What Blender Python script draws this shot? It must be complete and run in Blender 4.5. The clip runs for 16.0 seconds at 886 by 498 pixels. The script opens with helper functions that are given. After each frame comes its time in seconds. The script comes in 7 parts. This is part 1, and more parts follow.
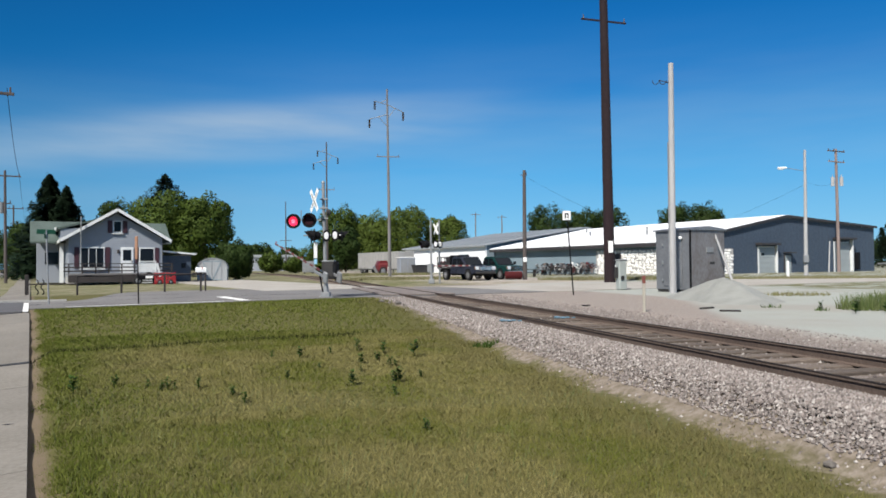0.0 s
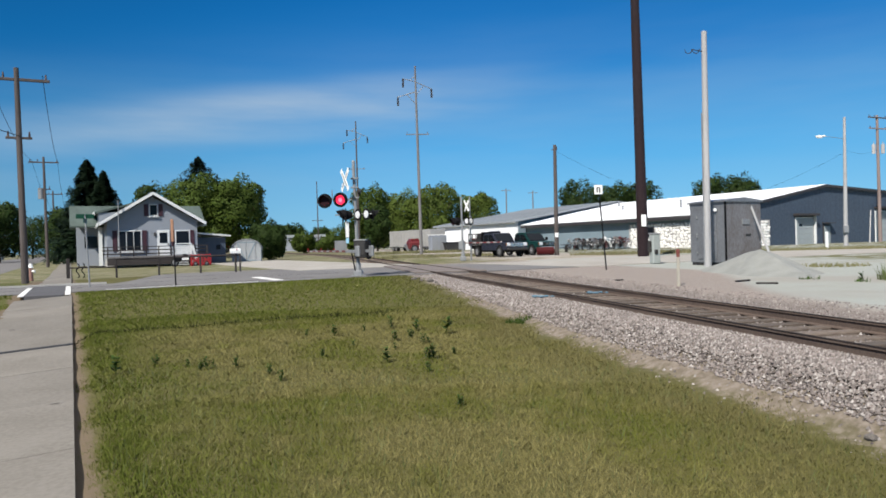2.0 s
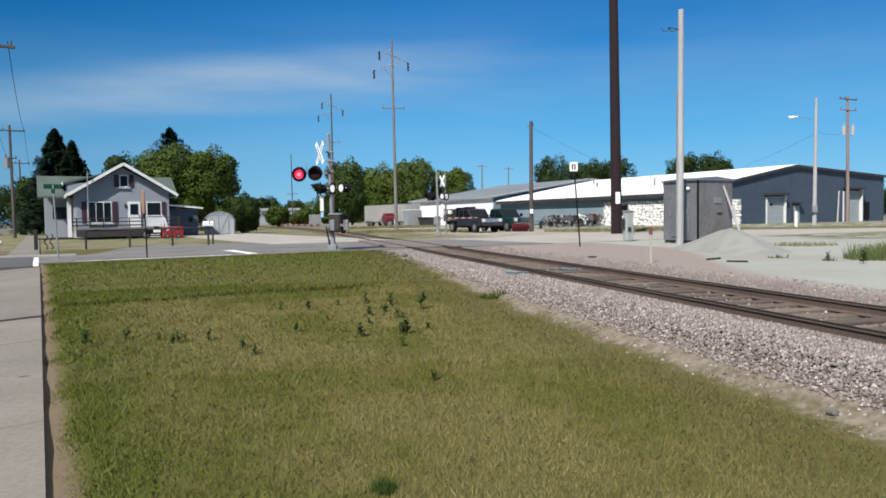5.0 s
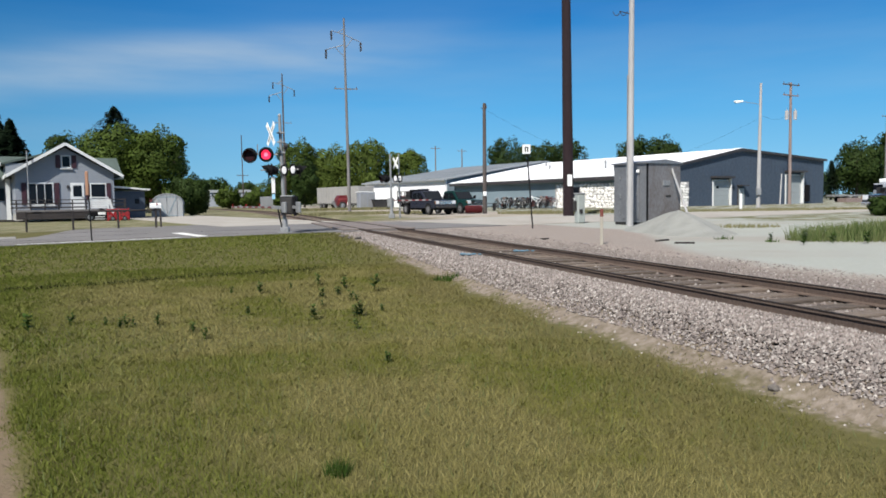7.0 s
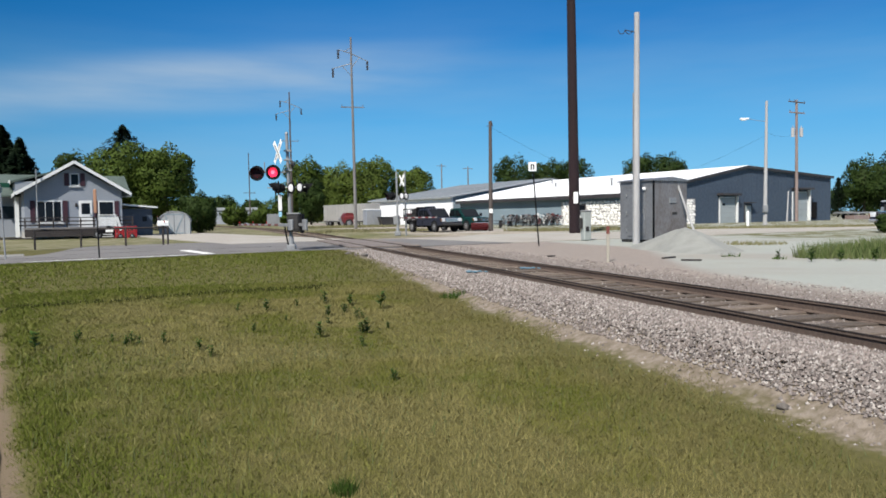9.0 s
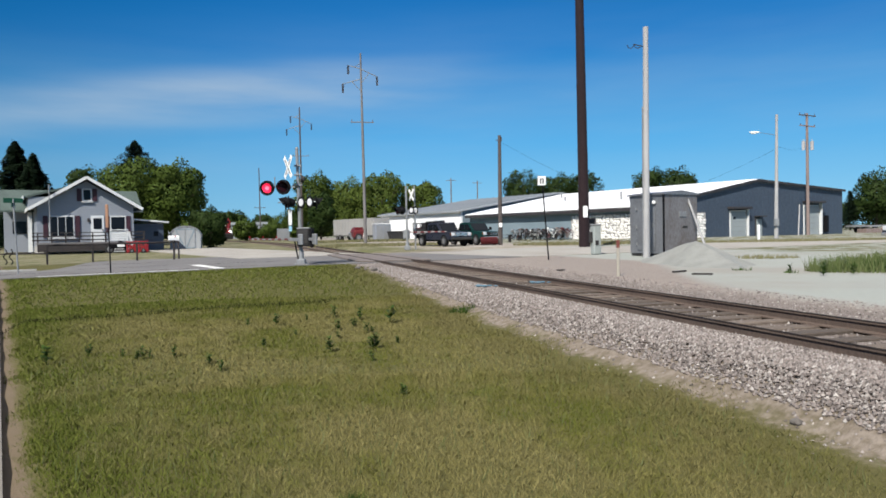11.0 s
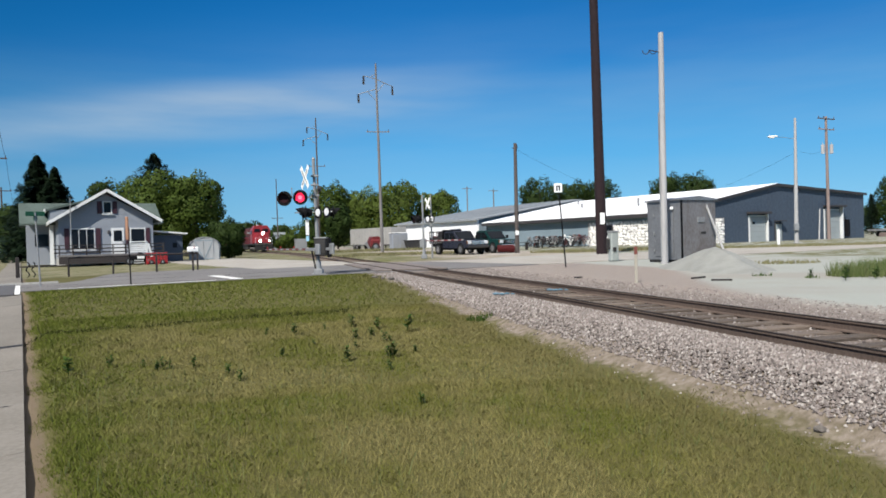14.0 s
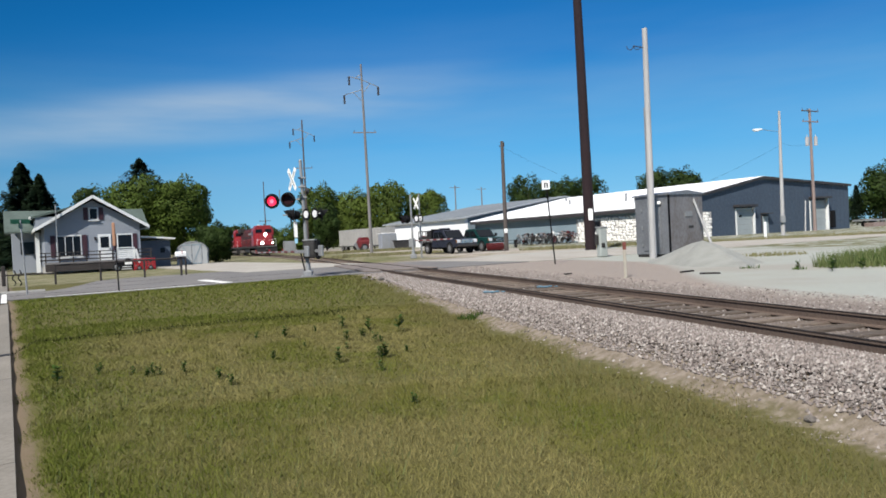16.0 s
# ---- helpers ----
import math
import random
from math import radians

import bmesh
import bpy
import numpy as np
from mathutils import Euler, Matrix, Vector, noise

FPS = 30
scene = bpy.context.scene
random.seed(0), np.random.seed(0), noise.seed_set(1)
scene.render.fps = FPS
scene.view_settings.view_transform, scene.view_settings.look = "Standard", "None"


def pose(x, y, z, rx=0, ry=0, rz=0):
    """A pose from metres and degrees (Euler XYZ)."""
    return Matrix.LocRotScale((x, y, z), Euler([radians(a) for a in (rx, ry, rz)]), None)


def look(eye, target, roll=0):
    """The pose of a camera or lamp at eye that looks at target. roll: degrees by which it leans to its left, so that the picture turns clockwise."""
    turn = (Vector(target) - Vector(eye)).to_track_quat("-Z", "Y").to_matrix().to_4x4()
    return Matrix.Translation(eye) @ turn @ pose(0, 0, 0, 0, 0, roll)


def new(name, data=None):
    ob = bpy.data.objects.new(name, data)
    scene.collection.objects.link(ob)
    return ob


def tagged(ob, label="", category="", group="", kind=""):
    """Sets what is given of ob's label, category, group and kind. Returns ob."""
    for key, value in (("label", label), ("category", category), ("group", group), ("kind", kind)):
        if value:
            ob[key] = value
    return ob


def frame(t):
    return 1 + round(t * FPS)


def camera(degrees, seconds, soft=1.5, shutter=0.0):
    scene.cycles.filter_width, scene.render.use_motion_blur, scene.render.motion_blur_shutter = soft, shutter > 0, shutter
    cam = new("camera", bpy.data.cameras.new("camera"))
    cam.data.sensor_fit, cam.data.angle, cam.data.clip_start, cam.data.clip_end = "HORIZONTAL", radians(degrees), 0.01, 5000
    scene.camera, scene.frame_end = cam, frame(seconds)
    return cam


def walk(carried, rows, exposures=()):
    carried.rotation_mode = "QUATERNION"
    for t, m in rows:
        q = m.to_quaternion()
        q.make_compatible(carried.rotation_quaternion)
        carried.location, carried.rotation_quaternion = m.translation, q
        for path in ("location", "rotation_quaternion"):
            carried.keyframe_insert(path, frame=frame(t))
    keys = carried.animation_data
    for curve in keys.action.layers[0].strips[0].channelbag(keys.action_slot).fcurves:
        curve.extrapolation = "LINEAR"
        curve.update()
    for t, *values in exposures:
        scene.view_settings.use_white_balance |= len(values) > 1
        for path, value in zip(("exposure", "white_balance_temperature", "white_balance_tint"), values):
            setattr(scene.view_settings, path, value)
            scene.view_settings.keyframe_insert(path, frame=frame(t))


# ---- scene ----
cam = camera(62.58, 16.0, 1.7)
EYE = (0.0, 0.0, 1.65)
PATH = [
    (0.0, pose(*EYE, 91.30, 0.50, -0.00)),
    (0.5, pose(*EYE, 91.02, 1.35, 0.73)),
    (1.0, pose(*EYE, 91.09, 1.32, 1.11)),
    (1.5, pose(*EYE, 90.88, 0.91, 1.82)),
    (2.0, pose(*EYE, 89.55, 1.52, 2.46)),
    (2.5, pose(*EYE, 89.12, 1.91, 3.46)),
    (3.0, pose(*EYE, 89.05, 1.61, 1.87)),
    (3.5, pose(*EYE, 88.67, 1.53, -0.09)),
    (3.7, pose(*EYE, 89.11, 1.97, -0.23)),
    (5.8, pose(*EYE, 86.81, -0.24, 0.35)),
    (6.0, pose(*EYE, 87.46, -0.89, -2.01)),
    (6.5, pose(*EYE, 86.51, 0.58, -4.16)),
    (7.0, pose(*EYE, 86.11, 0.80, -3.13)),
    (7.5, pose(*EYE, 86.01, 1.11, -2.03)),
    (8.0, pose(*EYE, 86.06, 1.15, -1.84)),
    (8.5, pose(*EYE, 86.87, 1.23, -2.12)),
    (9.0, pose(*EYE, 87.48, 0.84, -2.65)),
    (9.5, pose(*EYE, 88.88, -0.23, -3.49)),
    (9.7, pose(*EYE, 88.97, 0.15, -2.68)),
    (11.8, pose(*EYE, 88.44, 1.03, -1.89)),
    (12.0, pose(*EYE, 88.82, 1.15, -2.12)),
    (12.5, pose(*EYE, 89.24, 0.79, -0.86)),
    (13.0, pose(*EYE, 89.13, 1.06, -0.20)),
    (13.5, pose(*EYE, 89.08, 1.25, -0.39)),
    (14.0, pose(*EYE, 89.30, 1.57, -0.60)),
    (14.5, pose(*EYE, 89.54, 1.59, -0.26)),
    (15.0, pose(*EYE, 89.62, 1.94, -0.80)),
    (15.5, pose(*EYE, 89.47, 2.20, -1.39)),
    (16.0, pose(*EYE, 89.21, 2.78, -1.46)),
]
walk(cam, PATH)

# ---- light ----
SUN_AZ, SUN_EL = radians(206), radians(44.5)   # compass bearing from +y towards +x
world = bpy.data.worlds.new("sky")
scene.world = world
world.use_nodes = True
wn, wl = world.node_tree.nodes, world.node_tree.links
wn.clear()
sky = wn.new("ShaderNodeTexSky")
sky.sky_type, sky.sun_disc = "NISHITA", False
sky.sun_elevation, sky.sun_rotation = SUN_EL, SUN_AZ
sky.air_density, sky.dust_density, sky.ozone_density = 1.0, 0.3, 4.0
sat = wn.new("ShaderNodeHueSaturation")
sat.inputs["Saturation"].default_value = 1.3
sat.inputs["Value"].default_value = 1.0
wl.new(sky.outputs[0], sat.inputs["Color"])
# one thin streak of high cloud: a band of elevation, broken by stretched noise
tex = wn.new("ShaderNodeTexCoord")
sep = wn.new("ShaderNodeSeparateXYZ")
wl.new(tex.outputs["Generated"], sep.inputs[0])


def wmath(op, a, b=None, clamp=False):
    n = wn.new("ShaderNodeMath")
    n.operation, n.use_clamp = op, clamp
    for i, v in enumerate((a, b)):
        if v is None:
            continue
        if isinstance(v, (int, float)):
            n.inputs[i].default_value = v
        else:
            wl.new(v, n.inputs[i])
    return n.outputs[0]


def wband(v, lo0, lo1, hi0, hi1):
    up = wn.new("ShaderNodeMapRange")
    up.interpolation_type = "SMOOTHSTEP"
    up.inputs[1].default_value, up.inputs[2].default_value = lo0, lo1
    wl.new(v, up.inputs[0])
    down = wn.new("ShaderNodeMapRange")
    down.interpolation_type = "SMOOTHSTEP"
    down.inputs[1].default_value, down.inputs[2].default_value = hi0, hi1
    down.inputs[3].default_value, down.inputs[4].default_value = 1, 0
    wl.new(v, down.inputs[0])
    return wmath("MULTIPLY", up.outputs[0], down.outputs[0])


side = wmath("DIVIDE", sep.outputs[0], wmath("MAXIMUM", sep.outputs[1], 0.05))
height = wmath("DIVIDE", sep.outputs[2], wmath("MAXIMUM", sep.outputs[1], 0.05))
bent = wmath("ADD", height, wmath("MULTIPLY", side, -0.045))
stretch = wn.new("ShaderNodeMapping")
stretch.inputs["Scale"].default_value = (2.2, 2.2, 16)
wl.new(tex.outputs["Generated"], stretch.inputs[0])
wisp = wn.new("ShaderNodeTexNoise")
wisp.inputs["Scale"].default_value, wisp.inputs["Detail"].default_value = 1.6, 6
wl.new(stretch.outputs[0], wisp.inputs["Vector"])
band = wmath("MULTIPLY", wband(bent, 0.145, 0.193, 0.205, 0.252), wband(side, -0.95, -0.2, -0.2, 0.16))
faint = wmath("MULTIPLY", wband(bent, 0.03, 0.14, 0.16, 0.36), 0.22)
veil = wmath("MULTIPLY", wmath("ADD", wmath("MULTIPLY", band, 0.75), faint),
             wmath("ADD", wmath("MULTIPLY", wisp.outputs["Fac"], 1.3), -0.12), True)
grade = wn.new("ShaderNodeValToRGB")
for e, (q, c) in zip((grade.color_ramp.elements[0], grade.color_ramp.elements[1], *(grade.color_ramp.elements.new(k) for k in (0.12, 0.24, 0.40))),
                     ((0.0, (0.26, 0.62, 0.90)), (1.0, (0.003, 0.04, 0.17)), (0.12, (0.065, 0.42, 0.84)), (0.24, (0.004, 0.21, 0.60)), (0.40, (0.001, 0.10, 0.38)))):
    e.position, e.color = q, (*c, 1)
wl.new(sep.outputs[2], grade.inputs[0])
deep = wn.new("ShaderNodeMixRGB")
deep.blend_type = "MULTIPLY"
deep.inputs[0].default_value = 1.0
wl.new(grade.outputs[0], deep.inputs[1])
deep.inputs[2].default_value = (9.5, 9.5, 9.5, 1)
clear = wn.new("ShaderNodeMixRGB")
clear.inputs[0].default_value = 0.9
wl.new(sat.outputs[0], clear.inputs[1])
wl.new(deep.outputs[0], clear.inputs[2])
deeper = wn.new("ShaderNodeMapRange")
deeper.interpolation_type = "SMOOTHSTEP"
for i, q in ((1, -0.75), (2, 0.05), (3, 0.70), (4, 1.0)):
    deeper.inputs[i].default_value = q
wl.new(side, deeper.inputs[0])
shade = wn.new("ShaderNodeMixRGB")
shade.blend_type, shade.inputs[0].default_value = "MULTIPLY", 1.0
wl.new(clear.outputs[0], shade.inputs[1])
wl.new(deeper.outputs[0], shade.inputs[2])
front = wmath("GREATER_THAN", sep.outputs[1], 0.06)
mixc = wn.new("ShaderNodeMixRGB")
wl.new(wmath("MULTIPLY", veil, front), mixc.inputs[0])
wl.new(shade.outputs[0], mixc.inputs[1])
mixc.inputs[2].default_value = (4.6, 5.6, 6.6, 1)
back = wn.new("ShaderNodeBackground")
back.inputs["Strength"].default_value = 0.082
wl.new(mixc.outputs[0], back.inputs[0])
wl.new(back.outputs[0], wn.new("ShaderNodeOutputWorld").inputs[0])

sun = new("sun", bpy.data.lights.new("sun", "SUN"))
sun.data.energy, sun.data.angle, sun.data.color = 5.2, radians(0.53), (1.0, 0.965, 0.90)
sun_dir = Vector((math.sin(SUN_AZ) * math.cos(SUN_EL), math.cos(SUN_AZ) * math.cos(SUN_EL), math.sin(SUN_EL)))
sun.matrix_world = look(sun_dir * 80, (0, 0, 0))
scene.view_settings.exposure = 0.34


# ---- materials ----
def sock(nt, value, inp):
    if isinstance(value, (tuple, list)):
        inp.default_value = (*value, 1)[:4]
    elif isinstance(value, (int, float)):
        inp.default_value = value
    else:
        nt.links.new(value, inp)


def mixed(nt, fac, a, b):
    n = nt.nodes.new("ShaderNodeMixRGB")
    for v, i in ((fac, 0), (a, 1), (b, 2)):
        sock(nt, v, n.inputs[i])
    return n.outputs[0]


def noisy(nt, scale, detail=4, vec=None, rough=0.55):
    n = nt.nodes.new("ShaderNodeTexNoise")
    n.inputs["Scale"].default_value, n.inputs["Detail"].default_value, n.inputs["Roughness"].default_value = scale, detail, rough
    if vec is not None:
        nt.links.new(vec, n.inputs["Vector"])
    return n.outputs["Fac"]


def ramp(nt, v, lo, hi, a=0.0, b=1.0):
    n = nt.nodes.new("ShaderNodeMapRange")
    n.interpolation_type = "SMOOTHSTEP"
    for i, x in ((1, lo), (2, hi), (3, a), (4, b)):
        n.inputs[i].default_value = x
    nt.links.new(v, n.inputs[0])
    return n.outputs[0]


def maths(nt, op, a, b):
    n = nt.nodes.new("ShaderNodeMath")
    n.operation = op
    sock(nt, a, n.inputs[0])
    sock(nt, b, n.inputs[1])
    return n.outputs[0]


TONE = 0.61      # common level of the paints below


def bare(name):
    m = bpy.data.materials.new(name)
    m.use_nodes = True
    nt = m.node_tree
    return m, nt, nt.nodes["Principled BSDF"]


def mat(name, col, col2=None, rough=0.75, metal=0.0, big=0.7, fine=14.0, bump=0.15, stretch=None, vary=0.0, coat=0.0, spread=(0.35, 0.68), spec=0.4):
    """A surface of two tones, mixed at two scales, with fine relief."""
    m, nt, b = bare(name)
    co = nt.nodes.new("ShaderNodeTexCoord").outputs["Object"]
    if stretch:
        mp = nt.nodes.new("ShaderNodeMapping")
        mp.inputs["Scale"].default_value = stretch
        nt.links.new(co, mp.inputs[0])
        co = mp.outputs[0]
    col2 = col2 or tuple(c * 0.7 for c in col)
    if max(col) < 0.65:
        col, col2 = tuple(c * TONE for c in col), tuple(c * TONE for c in col2)
    n1, n2 = noisy(nt, big, 3, co), noisy(nt, fine, 5, co)
    both = maths(nt, "ADD", maths(nt, "MULTIPLY", n1, 0.55), maths(nt, "MULTIPLY", n2, 0.45))
    c = mixed(nt, ramp(nt, both, *spread), col, col2)
    if vary:
        info = nt.nodes.new("ShaderNodeObjectInfo").outputs["Random"]
        hs = nt.nodes.new("ShaderNodeHueSaturation")
        nt.links.new(ramp(nt, info, 0, 1, 1 - vary, 1 + vary), hs.inputs["Value"])
        nt.links.new(c, hs.inputs["Color"])
        c = hs.outputs[0]
    nt.links.new(c, b.inputs["Base Color"])
    nt.links.new(ramp(nt, n2, 0.3, 0.7, max(rough - 0.1, 0.03), min(rough + 0.1, 1)), b.inputs["Roughness"])
    b.inputs["Metallic"].default_value = metal
    b.inputs["Coat Weight"].default_value = coat
    b.inputs["Specular IOR Level"].default_value = spec
    if bump:
        bn = nt.nodes.new("ShaderNodeBump")
        bn.inputs["Strength"].default_value, bn.inputs["Distance"].default_value = bump, 0.02
        nt.links.new(n2, bn.inputs["Height"])
        nt.links.new(bn.outputs[0], b.inputs["Normal"])
    return m


def leafy(name, tones, rough=0.6, shine=0.07):
    """Leaves, blades and stones: each its own tone."""
    m, nt, b = bare(name)
    geo = nt.nodes.new("ShaderNodeNewGeometry")
    cr = nt.nodes.new("ShaderNodeValToRGB")
    cr.color_ramp.interpolation = "LINEAR"
    while len(cr.color_ramp.elements) < len(tones):
        cr.color_ramp.elements.new(0.5)
    for i, (e, t) in enumerate(zip(cr.color_ramp.elements, tones)):
        e.position, e.color = i / max(len(tones) - 1, 1), (*(k * TONE for k in t), 1)
    nt.links.new(geo.outputs["Random Per Island"], cr.inputs[0])
    c = cr.outputs[0]
    nt.links.new(c, b.inputs["Base Color"])
    b.inputs["Roughness"].default_value = rough
    b.inputs["Specular IOR Level"].default_value = shine
    return m


def glow(name, col, strength):
    m, nt, b = bare(name)
    b.inputs["Base Color"].default_value = (*col, 1)
    b.inputs["Emission Color"].default_value = (*col, 1)
    b.inputs["Emission Strength"].default_value = strength
    b.inputs["Roughness"].default_value = 0.3
    return m


def glassy(name, col=(0.02, 0.025, 0.03), rough=0.06):
    m, nt, b = bare(name)
    b.inputs["Base Color"].default_value = (*col, 1)
    b.inputs["Roughness"].default_value = rough
    b.inputs["Specular IOR Level"].default_value = 0.35
    return m


M_CONCRETE = mat("pale_concrete", (0.315, 0.285, 0.245), (0.24, 0.215, 0.18), 0.9, big=0.9, fine=22, bump=0.12, vary=0.07)
M_CURB = mat("kerb_concrete", (0.62, 0.60, 0.56), (0.45, 0.43, 0.4), 0.9)
M_ASPHALT = mat("worn_asphalt", (0.275, 0.26, 0.25), (0.195, 0.183, 0.176), 0.9, big=0.35, fine=30, bump=0.25)
M_PATCH = mat("patched_asphalt", (0.15, 0.145, 0.15), (0.115, 0.11, 0.115), 0.9, big=0.5, fine=30, bump=0.2)
M_TARSHADOW = mat("tar_and_shadow_black", (0.022, 0.022, 0.025), (0.045, 0.045, 0.05), 0.75)
M_PAINT = mat("worn_road_paint", (0.78, 0.77, 0.74), (0.5, 0.49, 0.47), 0.8)
M_DRIVE = mat("gravel_drive", (0.58, 0.54, 0.48), (0.44, 0.40, 0.345), 0.95, big=0.4, fine=18, bump=0.3)
M_RAILHEAD = mat("dark_rail_head", (0.036, 0.027, 0.024), (0.02, 0.016, 0.014), 0.9, fine=30, spec=0.08)
M_RAILTOP = mat("rusty_rail_steel", (0.20, 0.145, 0.115), (0.13, 0.092, 0.075), 0.85, metal=0.0, fine=30)
M_TIE = mat("weathered_tie_wood", (0.25, 0.20, 0.16), (0.13, 0.10, 0.08), 0.9, stretch=(1, 8, 8), fine=8, bump=0.5, vary=0.3)
M_PLANK = mat("crossing_rubber", (0.20, 0.165, 0.15), (0.32, 0.27, 0.24), 0.9)
M_ROCK = leafy("ballast_stone", [(0.12, 0.103, 0.096), (0.46, 0.405, 0.375), (0.23, 0.195, 0.18), (0.66, 0.605, 0.56), (0.16, 0.135, 0.127), (0.42, 0.355, 0.325), (0.11, 0.095, 0.09)], 0.95, shine=0.1)
M_POLEBROWN = mat("weathering_steel", (0.026, 0.011, 0.014), (0.016, 0.007, 0.010), 0.9, metal=0.0, stretch=(3, 3, 0.3))
M_POLEGREY = mat("weathered_pole_wood", (0.30, 0.285, 0.28), (0.18, 0.17, 0.168), 0.9, stretch=(6, 6, 0.4), fine=6, bump=0.4)
M_POLEPALE = mat("pale_pole_wood", (0.63, 0.62, 0.62), (0.45, 0.44, 0.44), 0.9, stretch=(6, 6, 0.4), fine=6, bump=0.4)
M_POLERED = mat("reddish_pole_wood", (0.40, 0.31, 0.285), (0.27, 0.20, 0.18), 0.9, stretch=(6, 6, 0.4), fine=6)
M_POLEDARK = mat("dark_pole_wood", (0.15, 0.125, 0.115), (0.085, 0.07, 0.065), 0.9, stretch=(6, 6, 0.4), fine=6)
M_GALV = mat("galvanised_steel", (0.46, 0.47, 0.48), (0.33, 0.34, 0.35), 0.55, metal=0.35)
M_ALU = mat("dull_aluminium", (0.36, 0.37, 0.39), (0.26, 0.265, 0.28), 0.45, metal=0.45, big=1.2, bump=0.05)
M_RUSTALU = mat("stained_aluminium", (0.34, 0.325, 0.325), (0.23, 0.195, 0.18), 0.5, metal=0.35, big=1.6, stretch=(1, 1, 0.5), bump=0.05)
M_BLACK = mat("black_enamel", (0.008, 0.008, 0.010), (0.013, 0.013, 0.015), 0.8, spec=0.15)
M_DARKMETAL = mat("dark_iron", (0.05, 0.048, 0.05), (0.09, 0.085, 0.08), 0.6, metal=0.4)
M_WHITE = mat("white_enamel", (0.82, 0.82, 0.80), (0.70, 0.70, 0.68), 0.5)
M_INSUL = mat("porcelain", (0.10, 0.07, 0.06), (0.16, 0.11, 0.09), 0.3)
M_ROOFWHITE = mat("white_membrane_roof", (0.84, 0.84, 0.85), (0.75, 0.75, 0.76), 0.7, big=0.15, fine=2)
M_WALLGREY = mat("grey_metal_siding", (0.082, 0.112, 0.158), (0.068, 0.092, 0.132), 0.6, big=0.2, fine=3)
M_WALLPALE = mat("blue_grey_block", (0.31, 0.40, 0.46), (0.25, 0.33, 0.38), 0.8, big=0.3)
M_TRIMDARK = mat("dark_fascia", (0.045, 0.04, 0.045), (0.07, 0.065, 0.065), 0.6)
M_STONE = mat("white_field_stone", (0.84, 0.82, 0.79), (0.66, 0.63, 0.59), 0.9, fine=9, vary=0.15)
M_MORTAR = mat("stone_mortar", (0.64, 0.61, 0.58), (0.52, 0.50, 0.47), 0.95)
M_ROOFGREY = mat("grey_seam_roof", (0.46, 0.49, 0.52), (0.37, 0.40, 0.43), 0.6, big=0.15, fine=2)
M_SIDINGW = mat("white_lap_siding", (0.41, 0.445, 0.50), (0.37, 0.40, 0.455), 0.65, big=0.4, fine=9)
M_SHINGLE = mat("grey_green_shingle", (0.13, 0.175, 0.155), (0.09, 0.12, 0.105), 0.9, big=0.8, fine=12, bump=0.5)
M_TRIMW = mat("white_trim_paint", (0.64, 0.65, 0.645), (0.56, 0.565, 0.56), 0.5)
M_SHUTTER = mat("maroon_shutter", (0.085, 0.028, 0.045), (0.055, 0.02, 0.03), 0.6)
M_GLASS = glassy("window_glass", (0.008, 0.010, 0.014), 0.08)
M_GLASS.node_tree.nodes["Principled BSDF"].inputs["Specular IOR Level"].default_value = 0.12
M_CARGLASS = glassy("tinted_car_glass", (0.010, 0.012, 0.015), 0.2)
M_CARGLASS.node_tree.nodes["Principled BSDF"].inputs["Specular IOR Level"].default_value = 0.1
M_DECK = mat("grey_deck_wood", (0.06, 0.05, 0.048), (0.032, 0.027, 0.027), 0.85, stretch=(1, 6, 6), vary=0.2)
M_BARK = mat("tree_bark", (0.13, 0.10, 0.075), (0.075, 0.055, 0.04), 0.95, stretch=(5, 5, 1), bump=0.6)
M_LEAF = leafy("broad_leaves", [(0.048, 0.082, 0.014), (0.076, 0.115, 0.020), (0.095, 0.136, 0.026), (0.062, 0.098, 0.017)])
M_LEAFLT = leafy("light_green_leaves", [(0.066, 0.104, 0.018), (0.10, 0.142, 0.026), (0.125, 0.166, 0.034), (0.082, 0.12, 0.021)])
M_LEAFDK = leafy("dark_leaves", [(0.024, 0.045, 0.011), (0.036, 0.064, 0.015), (0.055, 0.086, 0.02)])
M_NEEDLE = leafy("spruce_needles", [(0.010, 0.022, 0.012), (0.02, 0.038, 0.018), (0.03, 0.05, 0.026)])


